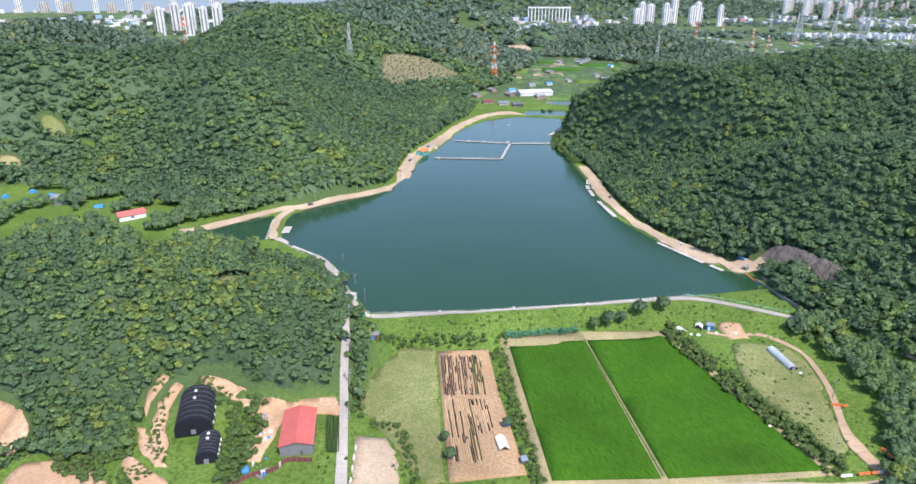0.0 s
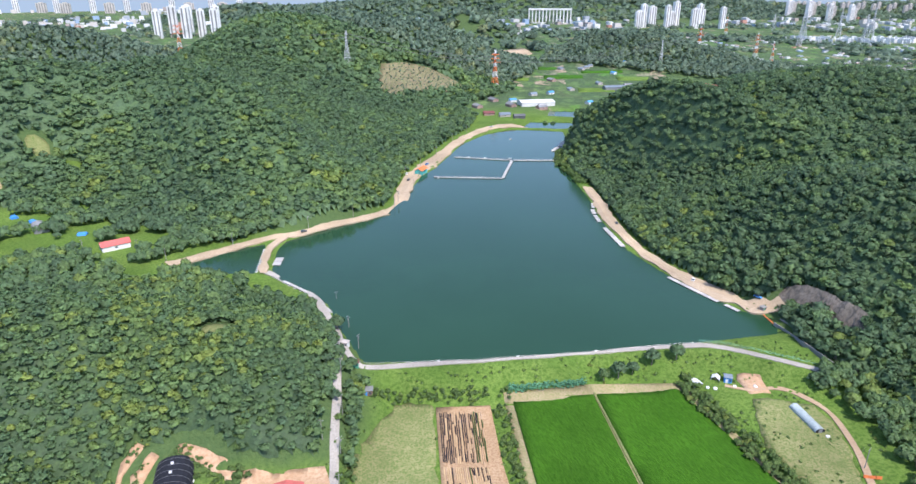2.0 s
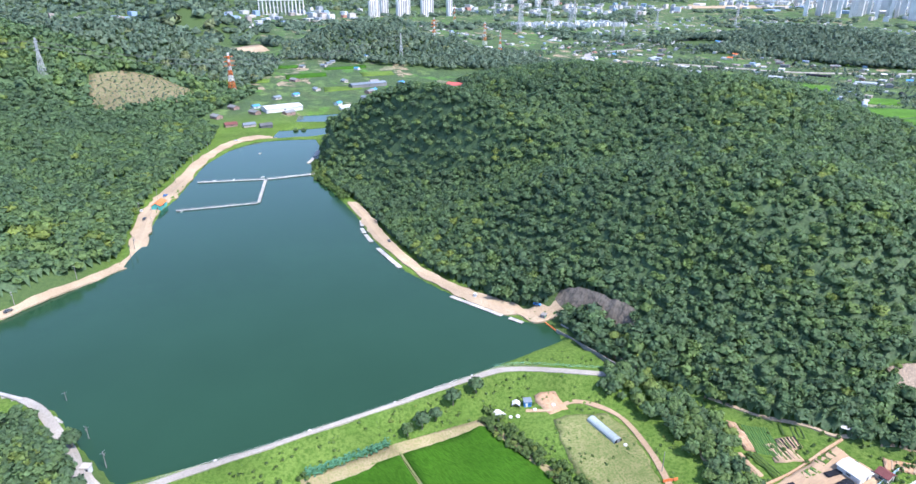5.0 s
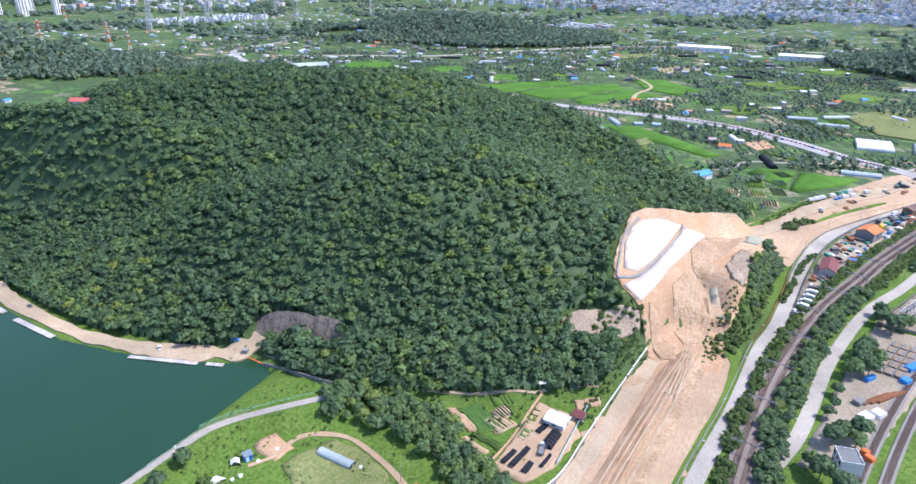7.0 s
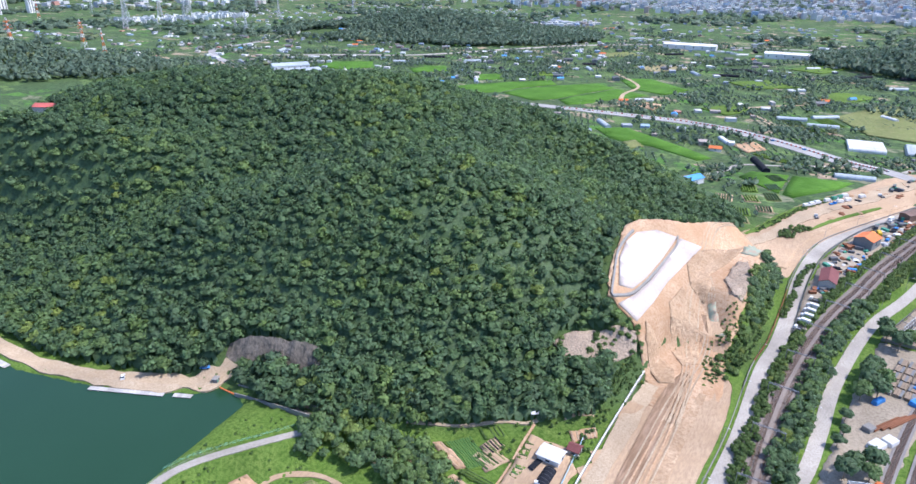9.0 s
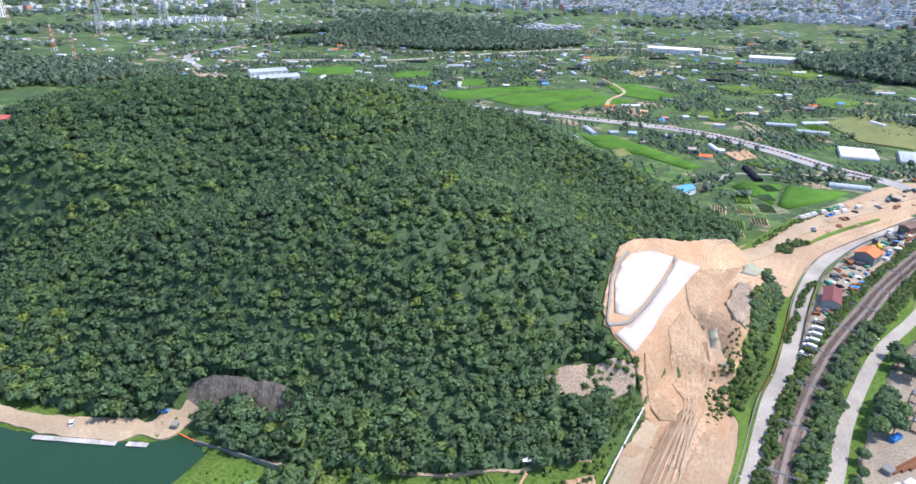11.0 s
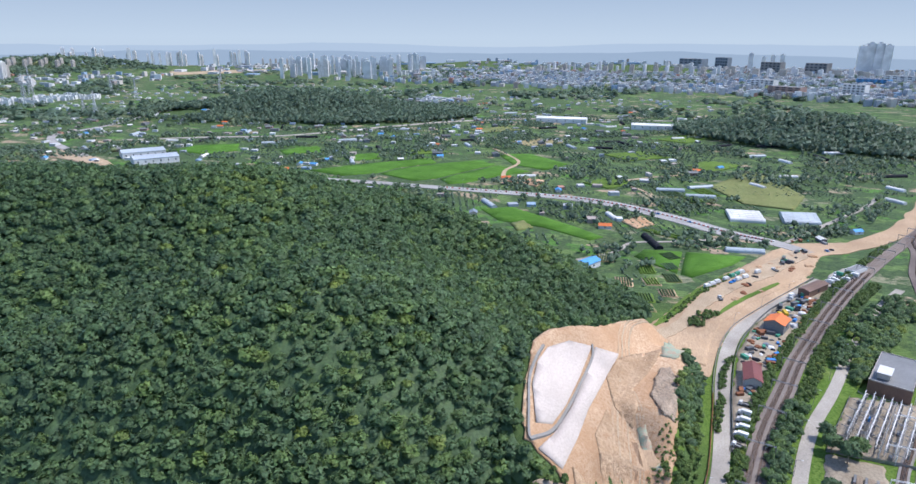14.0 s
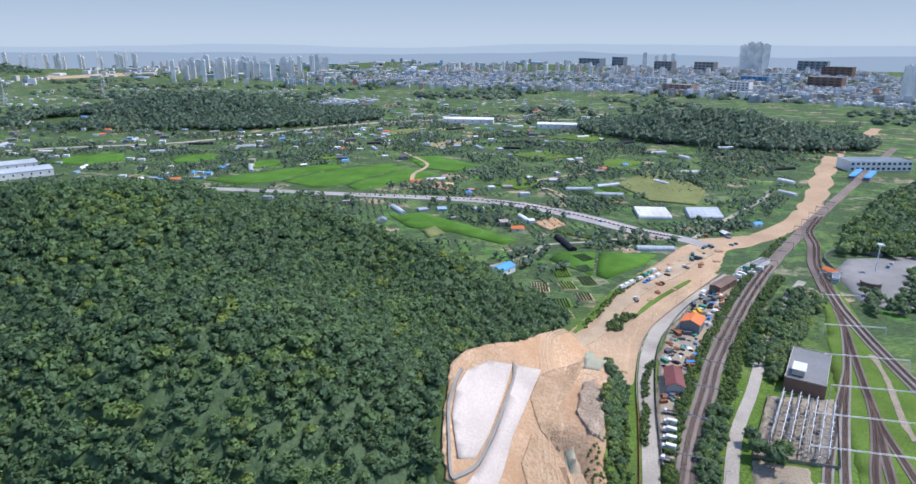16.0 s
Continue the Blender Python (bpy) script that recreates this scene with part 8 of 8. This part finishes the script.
bmesh.ops.create_cone(bm, cap_ends=True, segments=20, radius1=7, radius2=7, depth=4)
bmesh.ops.translate(bm, vec=(0, 0, 2), verts=bm.verts[:])
part("wall", bm, P["brown"], ring)
bm = bmesh.new()
bmesh.ops.create_cone(bm, cap_ends=True, segments=20, radius1=7.6, radius2=7.4, depth=0.5)
bmesh.ops.translate(bm, vec=(0, 0, 4.2), verts=bm.verts[:])
part("roof", bm, P["concrete"], ring)
sw = thing("curved_wall", "curved grey retaining wall beside the car park", "wall")
cw = curve([(676, 4), (705, 6), (728, -4), (738, -22), (732, -44)], 5)
for a, b in zip(cw[:-1], cw[1:]):
    m, d = (a + b) / 2, b - a
    part("wall_panel", blocks([((m[0], m[1], 2.0), (math.hypot(*d), 0.5, 5), math.atan2(d[1], d[0]))]), P["grey"], sw)
mast = thing("light_mast", "tall white floodlight mast with a round head", "light mast", at=on(688, -28))
part("shaft", rod(bmesh.new(), (0, 0, -0.5), (0, 0, 22), 0.5, 10, 0.35), P["white"], mast)
part("head", blocks([((0, 0, 22.6), (5, 5, 1.2), 0.3, 0.85)]), P["white"], mast)
flat_house("platform_hut", 5, 14, 3.5, P["white"], P["slate"], "long white hut beside the sidings", storeys=1, bays=4, at=on(652, 8, 75))


# ---- the main road: barrier line and lamps ----
rd = curve([(795, 497), (815, 357), (811, 287), (782, 217), (745, 158), (728, 121)], 26)
bm = bmesh.new()
bm2 = bmesh.new()
for i, (x, y) in enumerate(rd):
    box(bm if i % 2 else bm2, (x + 1.5, y, gz(x, y) + 1.2), (1.0, 2.0, 1.1))
tagged(part("barrier_line", bm, P["red"]), "long line of red road barriers on the main road", "barrier", kind="stuff")
tagged(part("barrier_line", bm2, P["white"]), "long line of white road barriers on the main road", "barrier", kind="stuff")


def lamp_post(at):
    ob = thing("street_lamp", "tall grey street lamp with a curved arm", "street lamp", "street lamps", at)
    part("shaft", rod(bmesh.new(), (0, 0, -0.5), (0, 0, 9), 0.12, 6, 0.08), P["steel"], ob)
    part("arm", rods([((0, 0, 9), (1.8, 0, 9.4), 0.06)], 5), P["steel"], ob)
    part("lamp_head", blocks([((2.2, 0, 9.4), (0.9, 0.3, 0.15))]), P["white"], ob)
    return ob


lp = lamp_post(on(803, 500, 0))
for i, (x, y) in enumerate(offset_line([(795, 497), (815, 357), (811, 287), (782, 217), (745, 158)], 13, 5)[1::2]):
    copy_thing(lp, on(x, y, i * 5))
for x, y in ((268, 108), (300, 108.3), (335, 108.5), (365, 105.5), (400, 102.5), (436, 96), (470, 87), (505, 79)):
    copy_thing(lp, on(x, y, -90))
for x, y in ((230, 133), (262, 135), (300, 137), (336, 139), (420, 144), (470, 145), (520, 140), (560, 125), (600, 108)):
    copy_thing(lp, on(x, y, -90))
ribbon("farm_lane", [(545, 282), (575, 288), (600, 272), (640, 246), (672, 238), (690, 205), (710, 175), (735, 150)], 4, M["concrete"], 0.4, "pale farm lane between paddies", "lane", 6)
ribbon("farm_lane", [(828, 250), (862, 254), (888, 262.3), (915, 290), (940, 305.5), (985, 275), (1023, 237)], 5, M["sand"], 0.5, "sandy farm lane across the plain", "lane", 6)
ribbon("farm_lane", [(735, 110), (790, 90), (860, 60), (930, 30), (1000, 10)], 5, M["concrete"], 0.5, "pale farm lane across the plain", "lane", 6)
ribbon("farm_lane", [(850, 440), (930, 470), (1010, 480), (1100, 560)], 5, M["sand"], 0.7, "sandy farm lane through the paddies", "lane", 6)
sheet("dry_orchard", ORCHARD, material("cleared_slope", (0.2, 0.16, 0.1), (0.26, 0.2, 0.13), (0.1, 0.14, 0.05), 0.2, 0.35, 0.95, 0.6), 0.6, label="cleared brown hillside planted with saplings", category="orchard", cell=8)
rng = np.random.default_rng(99)
p = lattice(-118, 24, 930, 1090, 6.5, rng)
p = p[inside(p[:, 0], p[:, 1], ORCHARD) > 2]
scatter_trees("saplings", p, rng.uniform(0.8, 1.6, len(p)), 2, M["leaf_haze"], "young trees in rows on a cleared slope", "saplings", seed=98)
ribbon("orchard_track", [(-112, 941), (-93, 930), (-53, 951), (-9, 1003), (19, 1066)], 6, M["clay"], 0.9, "orange earth track below the cleared slope", "track", 6)
sheet("works_site", [(40, 1580), (70, 1700), (170, 1740), (190, 1640), (110, 1560)], M["sand"], 1.0, label="pale bare building site in the valley", category="site", cell=30)
for x0, y0, w, d in ((60, 1150, 60, 40), (150, 1180, 70, 50), (230, 1260, 80, 40), (120, 1300, 70, 50), (280, 1180, 60, 50), (190, 1060, 60, 40)):
    sheet("valley_field", [(x0, y0), (x0 + w, y0 + 10), (x0 + w + 6, y0 + d), (x0 + 5, y0 + d - 6)], M["rice"] if w > 65 else M["grass"], 0.6, label="bright green terraced field up the valley", category="field", cell=15)


# ---- pylons and lines ----
def pylon(h, label, mats, at=None):
    ob = thing("pylon", label, "pylon", "power pylons", at)
    b, t = h * 0.085, h * 0.012
    lv = [0, 0.18, 0.34, 0.48, 0.6, 0.7, 0.78, 0.85, 0.92, 1.0]
    w = [b + (t * 1.6 - b) * min(1, k / 0.7) if k < 0.7 else t * 1.6 - (k - 0.7) * t for k in lv]
    for s in range(len(lv) - 1):
        bm = bmesh.new()
        z0, z1, a, c = lv[s] * h, lv[s + 1] * h, w[s], w[s + 1]
        r = h * 0.0042
        q0 = [(-a, -a), (a, -a), (a, a), (-a, a)]
        q1 = [(-c, -c), (c, -c), (c, c), (-c, c)]
        for i in range(4):
            j = (i + 1) % 4
            rod(bm, (*q0[i], z0), (*q1[i], z1), r * 1.3, 4)
            rod(bm, (*q0[i], z0), (*q1[j], z1), r, 4)
            rod(bm, (*q0[j], z0), (*q1[i], z1), r, 4)
            rod(bm, (*q1[i], z1), (*q1[j], z1), r, 4)
        part("lattice", bm, mats[s % len(mats)], ob)
    for k in (0.7, 0.8, 0.9):
        L = h * (0.15 - (k - 0.7) * 0.2)
        bm = bmesh.new()
        for s in (-1, 1):
            rod(bm, (0, 0, k * h + h * 0.025), (s * L, 0, k * h), h * 0.004, 4)
            rod(bm, (0, t, k * h), (s * L, 0, k * h), h * 0.004, 4)
            rod(bm, (0, -t, k * h), (s * L, 0, k * h), h * 0.004, 4)
        part("crossarm", bm, mats[-1], ob)
        for s in (-1, 1):
            part("insulator", rods([((s * L, 0, k * h), (s * L, 0, k * h - h * 0.035), h * 0.005)], 5), P["cream"], ob)
    return ob


py_g = pylon(60, "grey steel lattice power pylon", [paint("pylon_grey", (0.5, 0.52, 0.53))])
py_o = pylon(62, "orange and white lattice power pylon", [P["white"], P["orange"]])
PY = [(58, 1069, 1, 1.0), (-160, 990, 0, 0.75), (-420, 1040, 1, 0.9), (388, 1301, 0, 0.75), (508, 1443, 1, 1.0), (617, 1338, 1, 0.85), (700, 1600, 1, 0.9), (950, 1900, 0, 1.3), (1040, 2060, 0, 1.4), (1231, 2214, 0, 1.4), (1200, 2020, 0, 1.3), (1346, 2229, 0, 1.5), (1317, 2440, 0, 1.3), (1444, 1878, 0, 0.95), (1076, 1548, 0, 0.95), (1108, 1637, 0, 0.75), (1600, 2200, 0, 1.0), (900, 2300, 1, 1.0), (1150, 2500, 0, 1.0), (1700, 1800, 0, 0.9), (2300, 1500, 0, 1.0), (2000, 2100, 0, 1.0), (3000, 1000, 0, 1.0), (3300, 300, 0, 1.1)]
for i, (x, y, o, k) in enumerate(PY):
    m = on(x, y, 20 + 50 * (i % 2)) @ Matrix.Scale(k, 4)
    ob = (py_o if o else py_g)
    if i < 2:
        ob.matrix_basis = m
    else:
        copy_thing(ob, m).matrix_basis = m
line = bmesh.new()


def span(a, b, ha, hb, off):
    n = 9
    A, B = Vector((a[0], a[1], gz(*a) + ha)), Vector((b[0], b[1], gz(*b) + hb))
    d = (B - A).normalized().cross(Vector((0, 0, 1)))
    q = [A.lerp(B, i / n) + d * off - Vector((0, 0, 1)) * 0.03 * (B - A).length * 4 * (i / n) * (1 - i / n) for i in range(n + 1)]
    for u, v in zip(q[:-1], q[1:]):
        rod(line, u, v, 0.12, 3)


for a, b, ha, hb in (((-420, 1040), (-160, 990), 45, 36), ((-160, 990), (58, 1069), 36, 46), ((58, 1069), (388, 1301), 46, 36), ((388, 1301), (508, 1443), 36, 46), ((508, 1443), (617, 1338), 46, 42), ((617, 1338), (700, 1600), 42, 44)):
    for off in (-6, 6):
        for dz in (0, 6):
            span(a, b, ha + dz, hb + dz, off)
tagged(part("power_line", line, P["darkgrey"]), "sagging high-voltage lines between pylons", "power line", kind="stuff")
gs = bmesh.new()
pr = random.Random(77)
for i in range(170):
    x, y = pr.uniform(1000, 1400), pr.uniform(1960, 2110)
    box(gs, (x, y, 6), (pr.uniform(2, 22), 2, pr.uniform(8, 16)), pr.choice((0.5, 2.07)))
tagged(part("grid_substation", gs, P["white"]), "far white power substation gear on the plain", "substation", kind="stuff")


# ---- apartments and town ----
def apartment(w, d, h, label, wall, group, cores=3):
    ob = thing("apartment_block", label, "apartment block", group)
    part("wall", blocks([((0, 0, h / 2 - 2), (w, d, h + 4))]), wall, ob)
    n = int(h / 3)
    for i in range(cores):
        x = (i + 0.5) / cores * w - w / 2
        part("window_bay", blocks([((x, -d / 2 - 0.1, h / 2), (w / cores * 0.4, 0.3, h * 0.94))]), P["grey"], ob)
    part("roof_house", blocks([((0, 0, h + 2.6), (w * 0.4, d * 0.7, 5))]), wall, ob)
    return ob


AP = [apartment(36, 13, 78, "tall pale concrete apartment block", P["slab"], "apartment towers"), apartment(26, 16, 96, "tall grey-white apartment tower", P["white"], "apartment towers", 2), apartment(60, 13, 60, "long cream apartment slab", P["cream"], "apartment slabs", 4)]
placed = [0, 0, 0]


def put_ap(k, x, y, turn, s=1.0):
    m = on(x, y, turn) @ Matrix.Scale(s, 4)
    if placed[k]:
        copy_thing(AP[k], m).matrix_basis = m
    else:
        AP[k].matrix_basis = m
    placed[k] += 1


ar = random.Random(13)
for i in range(56):
    u, v = (i % 14) / 13, (i // 14) / 3
    a, b, c, d = Vector((2430, 2130)), Vector((2600, 1800)), Vector((3380, 1990)), Vector((3020, 2480))
    q = a.lerp(b, v).lerp(d.lerp(c, v), u)
    put_ap(ar.choice((0, 1, 1)), q.x + ar.uniform(-30, 30), q.y + ar.uniform(-30, 30), ar.choice((30, 120)) + ar.uniform(-8, 8), ar.uniform(0.72, 0.98))
for i in range(10):
    put_ap(i % 2, 700 + i * 34 + ar.uniform(-8, 8), 2640 + (i % 3) * 60, 20, ar.uniform(0.75, 1.0))
for i in range(12):
    put_ap((0, 0, 2)[i % 3], 1520 + i * 22, 3180 - i * 18 + (i % 3) * 45, 40, ar.uniform(0.85, 1.0))
for i in range(7):
    put_ap(1, -940 + i * 30, 2150 + (i % 3) * 50, 10, ar.uniform(0.85, 1.0))
for i in range(14):
    put_ap((0, 2)[i % 2], -2500 + i * 105 + ar.uniform(-30, 30), 3960 + ar.uniform(-80, 80), ar.uniform(0, 40), 0.9)
# a far line of towers beyond the bare fields, and cream slabs before them
for i in range(30):
    put_ap(i % 2, 2480 + i * 28 + ar.uniform(-12, 12), 3830 - i * 22 + ar.uniform(-70, 70), ar.choice((35, 50)), ar.uniform(0.8, 1.05))
for i in range(12):
    put_ap(2, 3250 + (i % 6) * 60 + ar.uniform(-15, 15), 2960 - (i % 6) * 70 + (i // 6) * 70, 45, 0.75)
for i in range(18):
    put_ap(2, 1750 + (i % 9) * 60, 3560 - (i % 9) * 30 + (i // 9) * 90, 40, 0.7)
# towers beside the railway
for x, y, s in ((2400, -520, 1.1), (2450, -570, 1.15), (2380, -600, 1.1), (2520, -640, 1.1), (2330, -640, 0.7)):
    put_ap(1, x, y, 30, s)
for x, y, s in ((4420, -235, 1.5), (4430, -275, 1.65), (4425, -315, 1.65), (4415, -355, 1.55), (4480, 160, 0.95), (4490, 210, 0.9), (4500, 260, 0.8), (4490, 330, 1.0)):
    put_ap(1, x, y, 100, s)
# long rows of pale slabs across the town
for i in range(64):
    k, row_ = i % 32, i // 32
    put_ap((2, 0)[i % 2], 3560 + k * 9 + ar.uniform(-25, 25) + row_ * 90, 1350 - k * 60 + ar.uniform(-12, 12), 55 + ar.uniform(-6, 6), ar.uniform(0.42, 0.6))
for w, d, h, x, y, wl in ((120, 60, 42, 3000, -420, "brown"), (150, 70, 62, 4350, 640, "slate"), (80, 50, 70, 4450, 480, "slate"), (110, 60, 55, 4200, 200, "grey"), (110, 60, 58, 4100, -20, "grey"), (140, 70, 50, 3900, -640, "brown"), (110, 50, 26, 2600, 120, "pink"), (70, 40, 34, 2700, -90, "white"), (90, 40, 30, 2900, 200, "white"), (160, 50, 60, 4450, -620, "slate"), (140, 50, 30, 3500, -330, "white"), (120, 40, 24, 3300, -200, "blue")):
    flat_house("town_block", w, d, h, P[wl], P["grey"], "large office block in the far town", "building", 4, 5, on(x, y, 65), "town blocks")
fr = thing("frame_structure", "large white open concrete frame far up the valley", "frame structure", at=on(385, 2890, -4))
part("deck", blocks([((0, 0, 56), (180, 20, 6))]), P["white"], fr)
for i in range(13):
    part("column", blocks([((-87 + i * 14.5, 0, 26), (4, 16, 56))]), P["white"], fr)

cr = np.random.default_rng(5)


def town(name, n, x0, x1, y0, y1, smin, smax, hmin, hmax, mat, label, keep, seed):
    rg = np.random.default_rng(seed)
    q = np.column_stack([rg.uniform(x0, x1, n), rg.uniform(y0, y1, n)])
    q = q[keep(q[:, 0], q[:, 1])]
    g = ground(q[:, 0], q[:, 1])
    cube = np.array([(-1, -1, 0), (1, -1, 0), (1, 1, 0), (-1, 1, 0), (-1, -1, 1), (1, -1, 1), (1, 1, 1), (-1, 1, 1)], float)
    fq = np.array([(4, 5, 6, 7), (0, 1, 5, 4), (1, 2, 6, 5), (2, 3, 7, 6), (3, 0, 4, 7)])
    sx, sy = rg.uniform(smin, smax, len(q)) / 2, rg.uniform(smin, smax, len(q)) / 2
    h = hmin + (hmax - hmin) * rg.random(len(q)) ** 2.2
    a = rg.choice((0.45, 2.02), len(q)) + rg.normal(0, 0.12, len(q))
    c, s = np.cos(a)[:, None], np.sin(a)[:, None]
    X, Y = cube[:, 0] * sx[:, None], cube[:, 1] * sy[:, None]
    V = np.stack([X * c - Y * s + q[:, :1], X * s + Y * c + q[:, 1:], cube[:, 2] * (h[:, None] + 2) + g[:, None] - 2], -1).reshape(-1, 3)
    Fq = (fq[None] + (np.arange(len(q)) * 8)[:, None, None]).reshape(-1, 4)
    me = bpy.data.meshes.new(name)
    fast_mesh(me, V, Fq)
    me.shade_flat()
    me.materials.append(mat)
    return tagged(new(name, me), label, "buildings", kind="stuff")


def town_material():
    m = material("town_wall", (0.4, 0.39, 0.38), (0.5, 0.49, 0.47), None, 0.05, 0.4, 0.85, 0.0)
    nt = m.node_tree
    p = nt.nodes["Principled BSDF"]
    isl = nt.nodes.new("ShaderNodeNewGeometry").outputs["Random Per Island"]
    col = ramp(nt, isl, [(0.0, (0.5, 0.5, 0.5)), (0.25, (0.62, 0.62, 0.61)), (0.42, (0.36, 0.31, 0.28)), (0.52, (0.33, 0.36, 0.4)), (0.68, (0.52, 0.48, 0.44)), (0.85, (0.28, 0.38, 0.5)), (0.92, (0.7, 0.7, 0.7)), (0.985, (0.45, 0.24, 0.18))])
    col.node.color_ramp.interpolation = "CONSTANT"
    # bands of windows by height
    g = nt.nodes.new("ShaderNodeNewGeometry")
    xyz = nt.nodes.new("ShaderNodeSeparateXYZ")
    nt.links.new(g.outputs["Position"], xyz.inputs[0])
    nt.links.new(col, p.inputs["Base Color"])
    return m


TOWN = town_material()
town("town_houses", 14000, 2120, 4650, -900, 1700, 7, 13, 4, 11, TOWN, "dense low town houses spread over the plain", lambda x, y: (x > 2500 + 0.12 * np.maximum(0, y - 300) - 0.5 * np.maximum(0, 200 - y)) & (np.hypot(x, y) < 4650) & (mounds(x, y, FAR_HILLS) < 8), 3)
town("town_flats", 1500, 2150, 4650, -900, 1900, 10, 20, 11, 24, TOWN, "mid-rise flats of the far town", lambda x, y: (np.hypot(x, y) < 4650) & (x > 2400 - 0.5 * np.maximum(0, 200 - y)), 4)
town("town_edge", 260, 2150, 2900, -500, 900, 9, 16, 13, 24, TOWN, "pale flats along the edge of the far town", lambda x, y: np.abs(x - (2480 + 0.1 * y)) < 80, 14)
town("town_halls", 420, 2500, 4650, -900, 3000, 24, 70, 6, 16, TOWN, "broad low halls and works of the far town", lambda x, y: (np.hypot(x, y) < 4650) & (x > 3300 - 0.6 * (y - 1200)), 15)
town("far_town", 2600, -2600, 4200, 2300, 4600, 12, 30, 6, 22, TOWN, "scattered far suburbs and works", lambda x, y: (np.hypot(x, y) < 4650) & (mounds(x, y, FAR_HILLS) < 10) & (np.sin(x * 0.004 + 1) + np.sin(y * 0.005) > 0.1), 5)
town("village_flats", 46, 1740, 1900, 960, 1130, 8, 18, 5, 14, TOWN, "cluster of pale village houses and flats", lambda x, y: x > 0, 16)
town("plain_sheds", 1000, 620, 2200, 250, 2200, 5, 13, 2.6, 4.5, TOWN, "scattered small sheds and farm roofs on the plain", lambda x, y: open_land(np.column_stack([x, y]), 14), 6)


sheet("bare_field", [(2330, 2760), (2800, 2600), (3060, 2740), (2560, 3040)], M["sand"], 1.0, label="pale bare fields before the far towers", category="field", cell=60)


# ---- horizon ----
def ridge(name, r, lo, hi, col, seed, label):
    """A far line of hills right round, beyond everything, its haze a painted glow."""
    n = 240
    V = []
    for i in range(n):
        a = i / n * 2 * math.pi
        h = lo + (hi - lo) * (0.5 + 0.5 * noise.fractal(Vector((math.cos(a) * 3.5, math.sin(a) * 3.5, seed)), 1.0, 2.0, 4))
        for z in (-20, h):
            V.append((math.sin(a) * r, math.cos(a) * r, z))
    F = [(2 * i, 2 * ((i + 1) % n), 2 * ((i + 1) % n) + 1, 2 * i + 1) for i in range(n)]
    m = bpy.data.materials.new(name)
    m.use_nodes = True
    p = m.node_tree.nodes["Principled BSDF"]
    # black base: the hazy blue comes only from the emission colour
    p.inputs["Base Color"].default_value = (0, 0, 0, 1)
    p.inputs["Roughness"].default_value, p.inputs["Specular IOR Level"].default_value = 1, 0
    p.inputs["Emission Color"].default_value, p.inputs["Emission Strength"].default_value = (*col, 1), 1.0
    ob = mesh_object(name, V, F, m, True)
    ob.visible_shadow = False
    return tagged(ob, label, "backdrop", kind="structure")


def haze():
    """Low sky behind everything: a glowing wall, haze painted paler towards the horizon."""
    m = bpy.data.materials.new("hazy_sky")
    m.use_nodes = True
    nt = m.node_tree
    p = nt.nodes["Principled BSDF"]
    p.inputs["Base Color"].default_value = (0, 0, 0, 1)
    p.inputs["Specular IOR Level"].default_value = 0
    g = nt.nodes.new("ShaderNodeNewGeometry").outputs["Position"]
    xyz = nt.nodes.new("ShaderNodeSeparateXYZ")
    nt.links.new(g, xyz.inputs[0])
    mr = nt.nodes.new("ShaderNodeMapRange")
    mr.inputs["From Min"].default_value, mr.inputs["From Max"].default_value = 60, 640
    nt.links.new(xyz.outputs[2], mr.inputs[0])
    nt.links.new(ramp(nt, mr.outputs[0], [(0.0, (0.34, 0.41, 0.46)), (0.2, (0.34, 0.415, 0.47)), (0.6, (0.275, 0.35, 0.425)), (1.0, (0.22, 0.295, 0.385))]), p.inputs["Emission Color"])
    p.inputs["Emission Strength"].default_value = 1.0
    n, V = 96, []
    for i in range(n):
        a = i / n * 2 * math.pi
        for z in (-30, 700):
            V.append((math.sin(a) * 4790, math.cos(a) * 4790, z))
    F = [(2 * i, 2 * ((i + 1) % n), 2 * ((i + 1) % n) + 1, 2 * i + 1) for i in range(n)]
    ob = mesh_object("backdrop", V, F, m, True)
    ob.visible_shadow = False
    tagged(ob, "pale blue-grey hazy sky low on the horizon", "backdrop", kind="structure")


haze()
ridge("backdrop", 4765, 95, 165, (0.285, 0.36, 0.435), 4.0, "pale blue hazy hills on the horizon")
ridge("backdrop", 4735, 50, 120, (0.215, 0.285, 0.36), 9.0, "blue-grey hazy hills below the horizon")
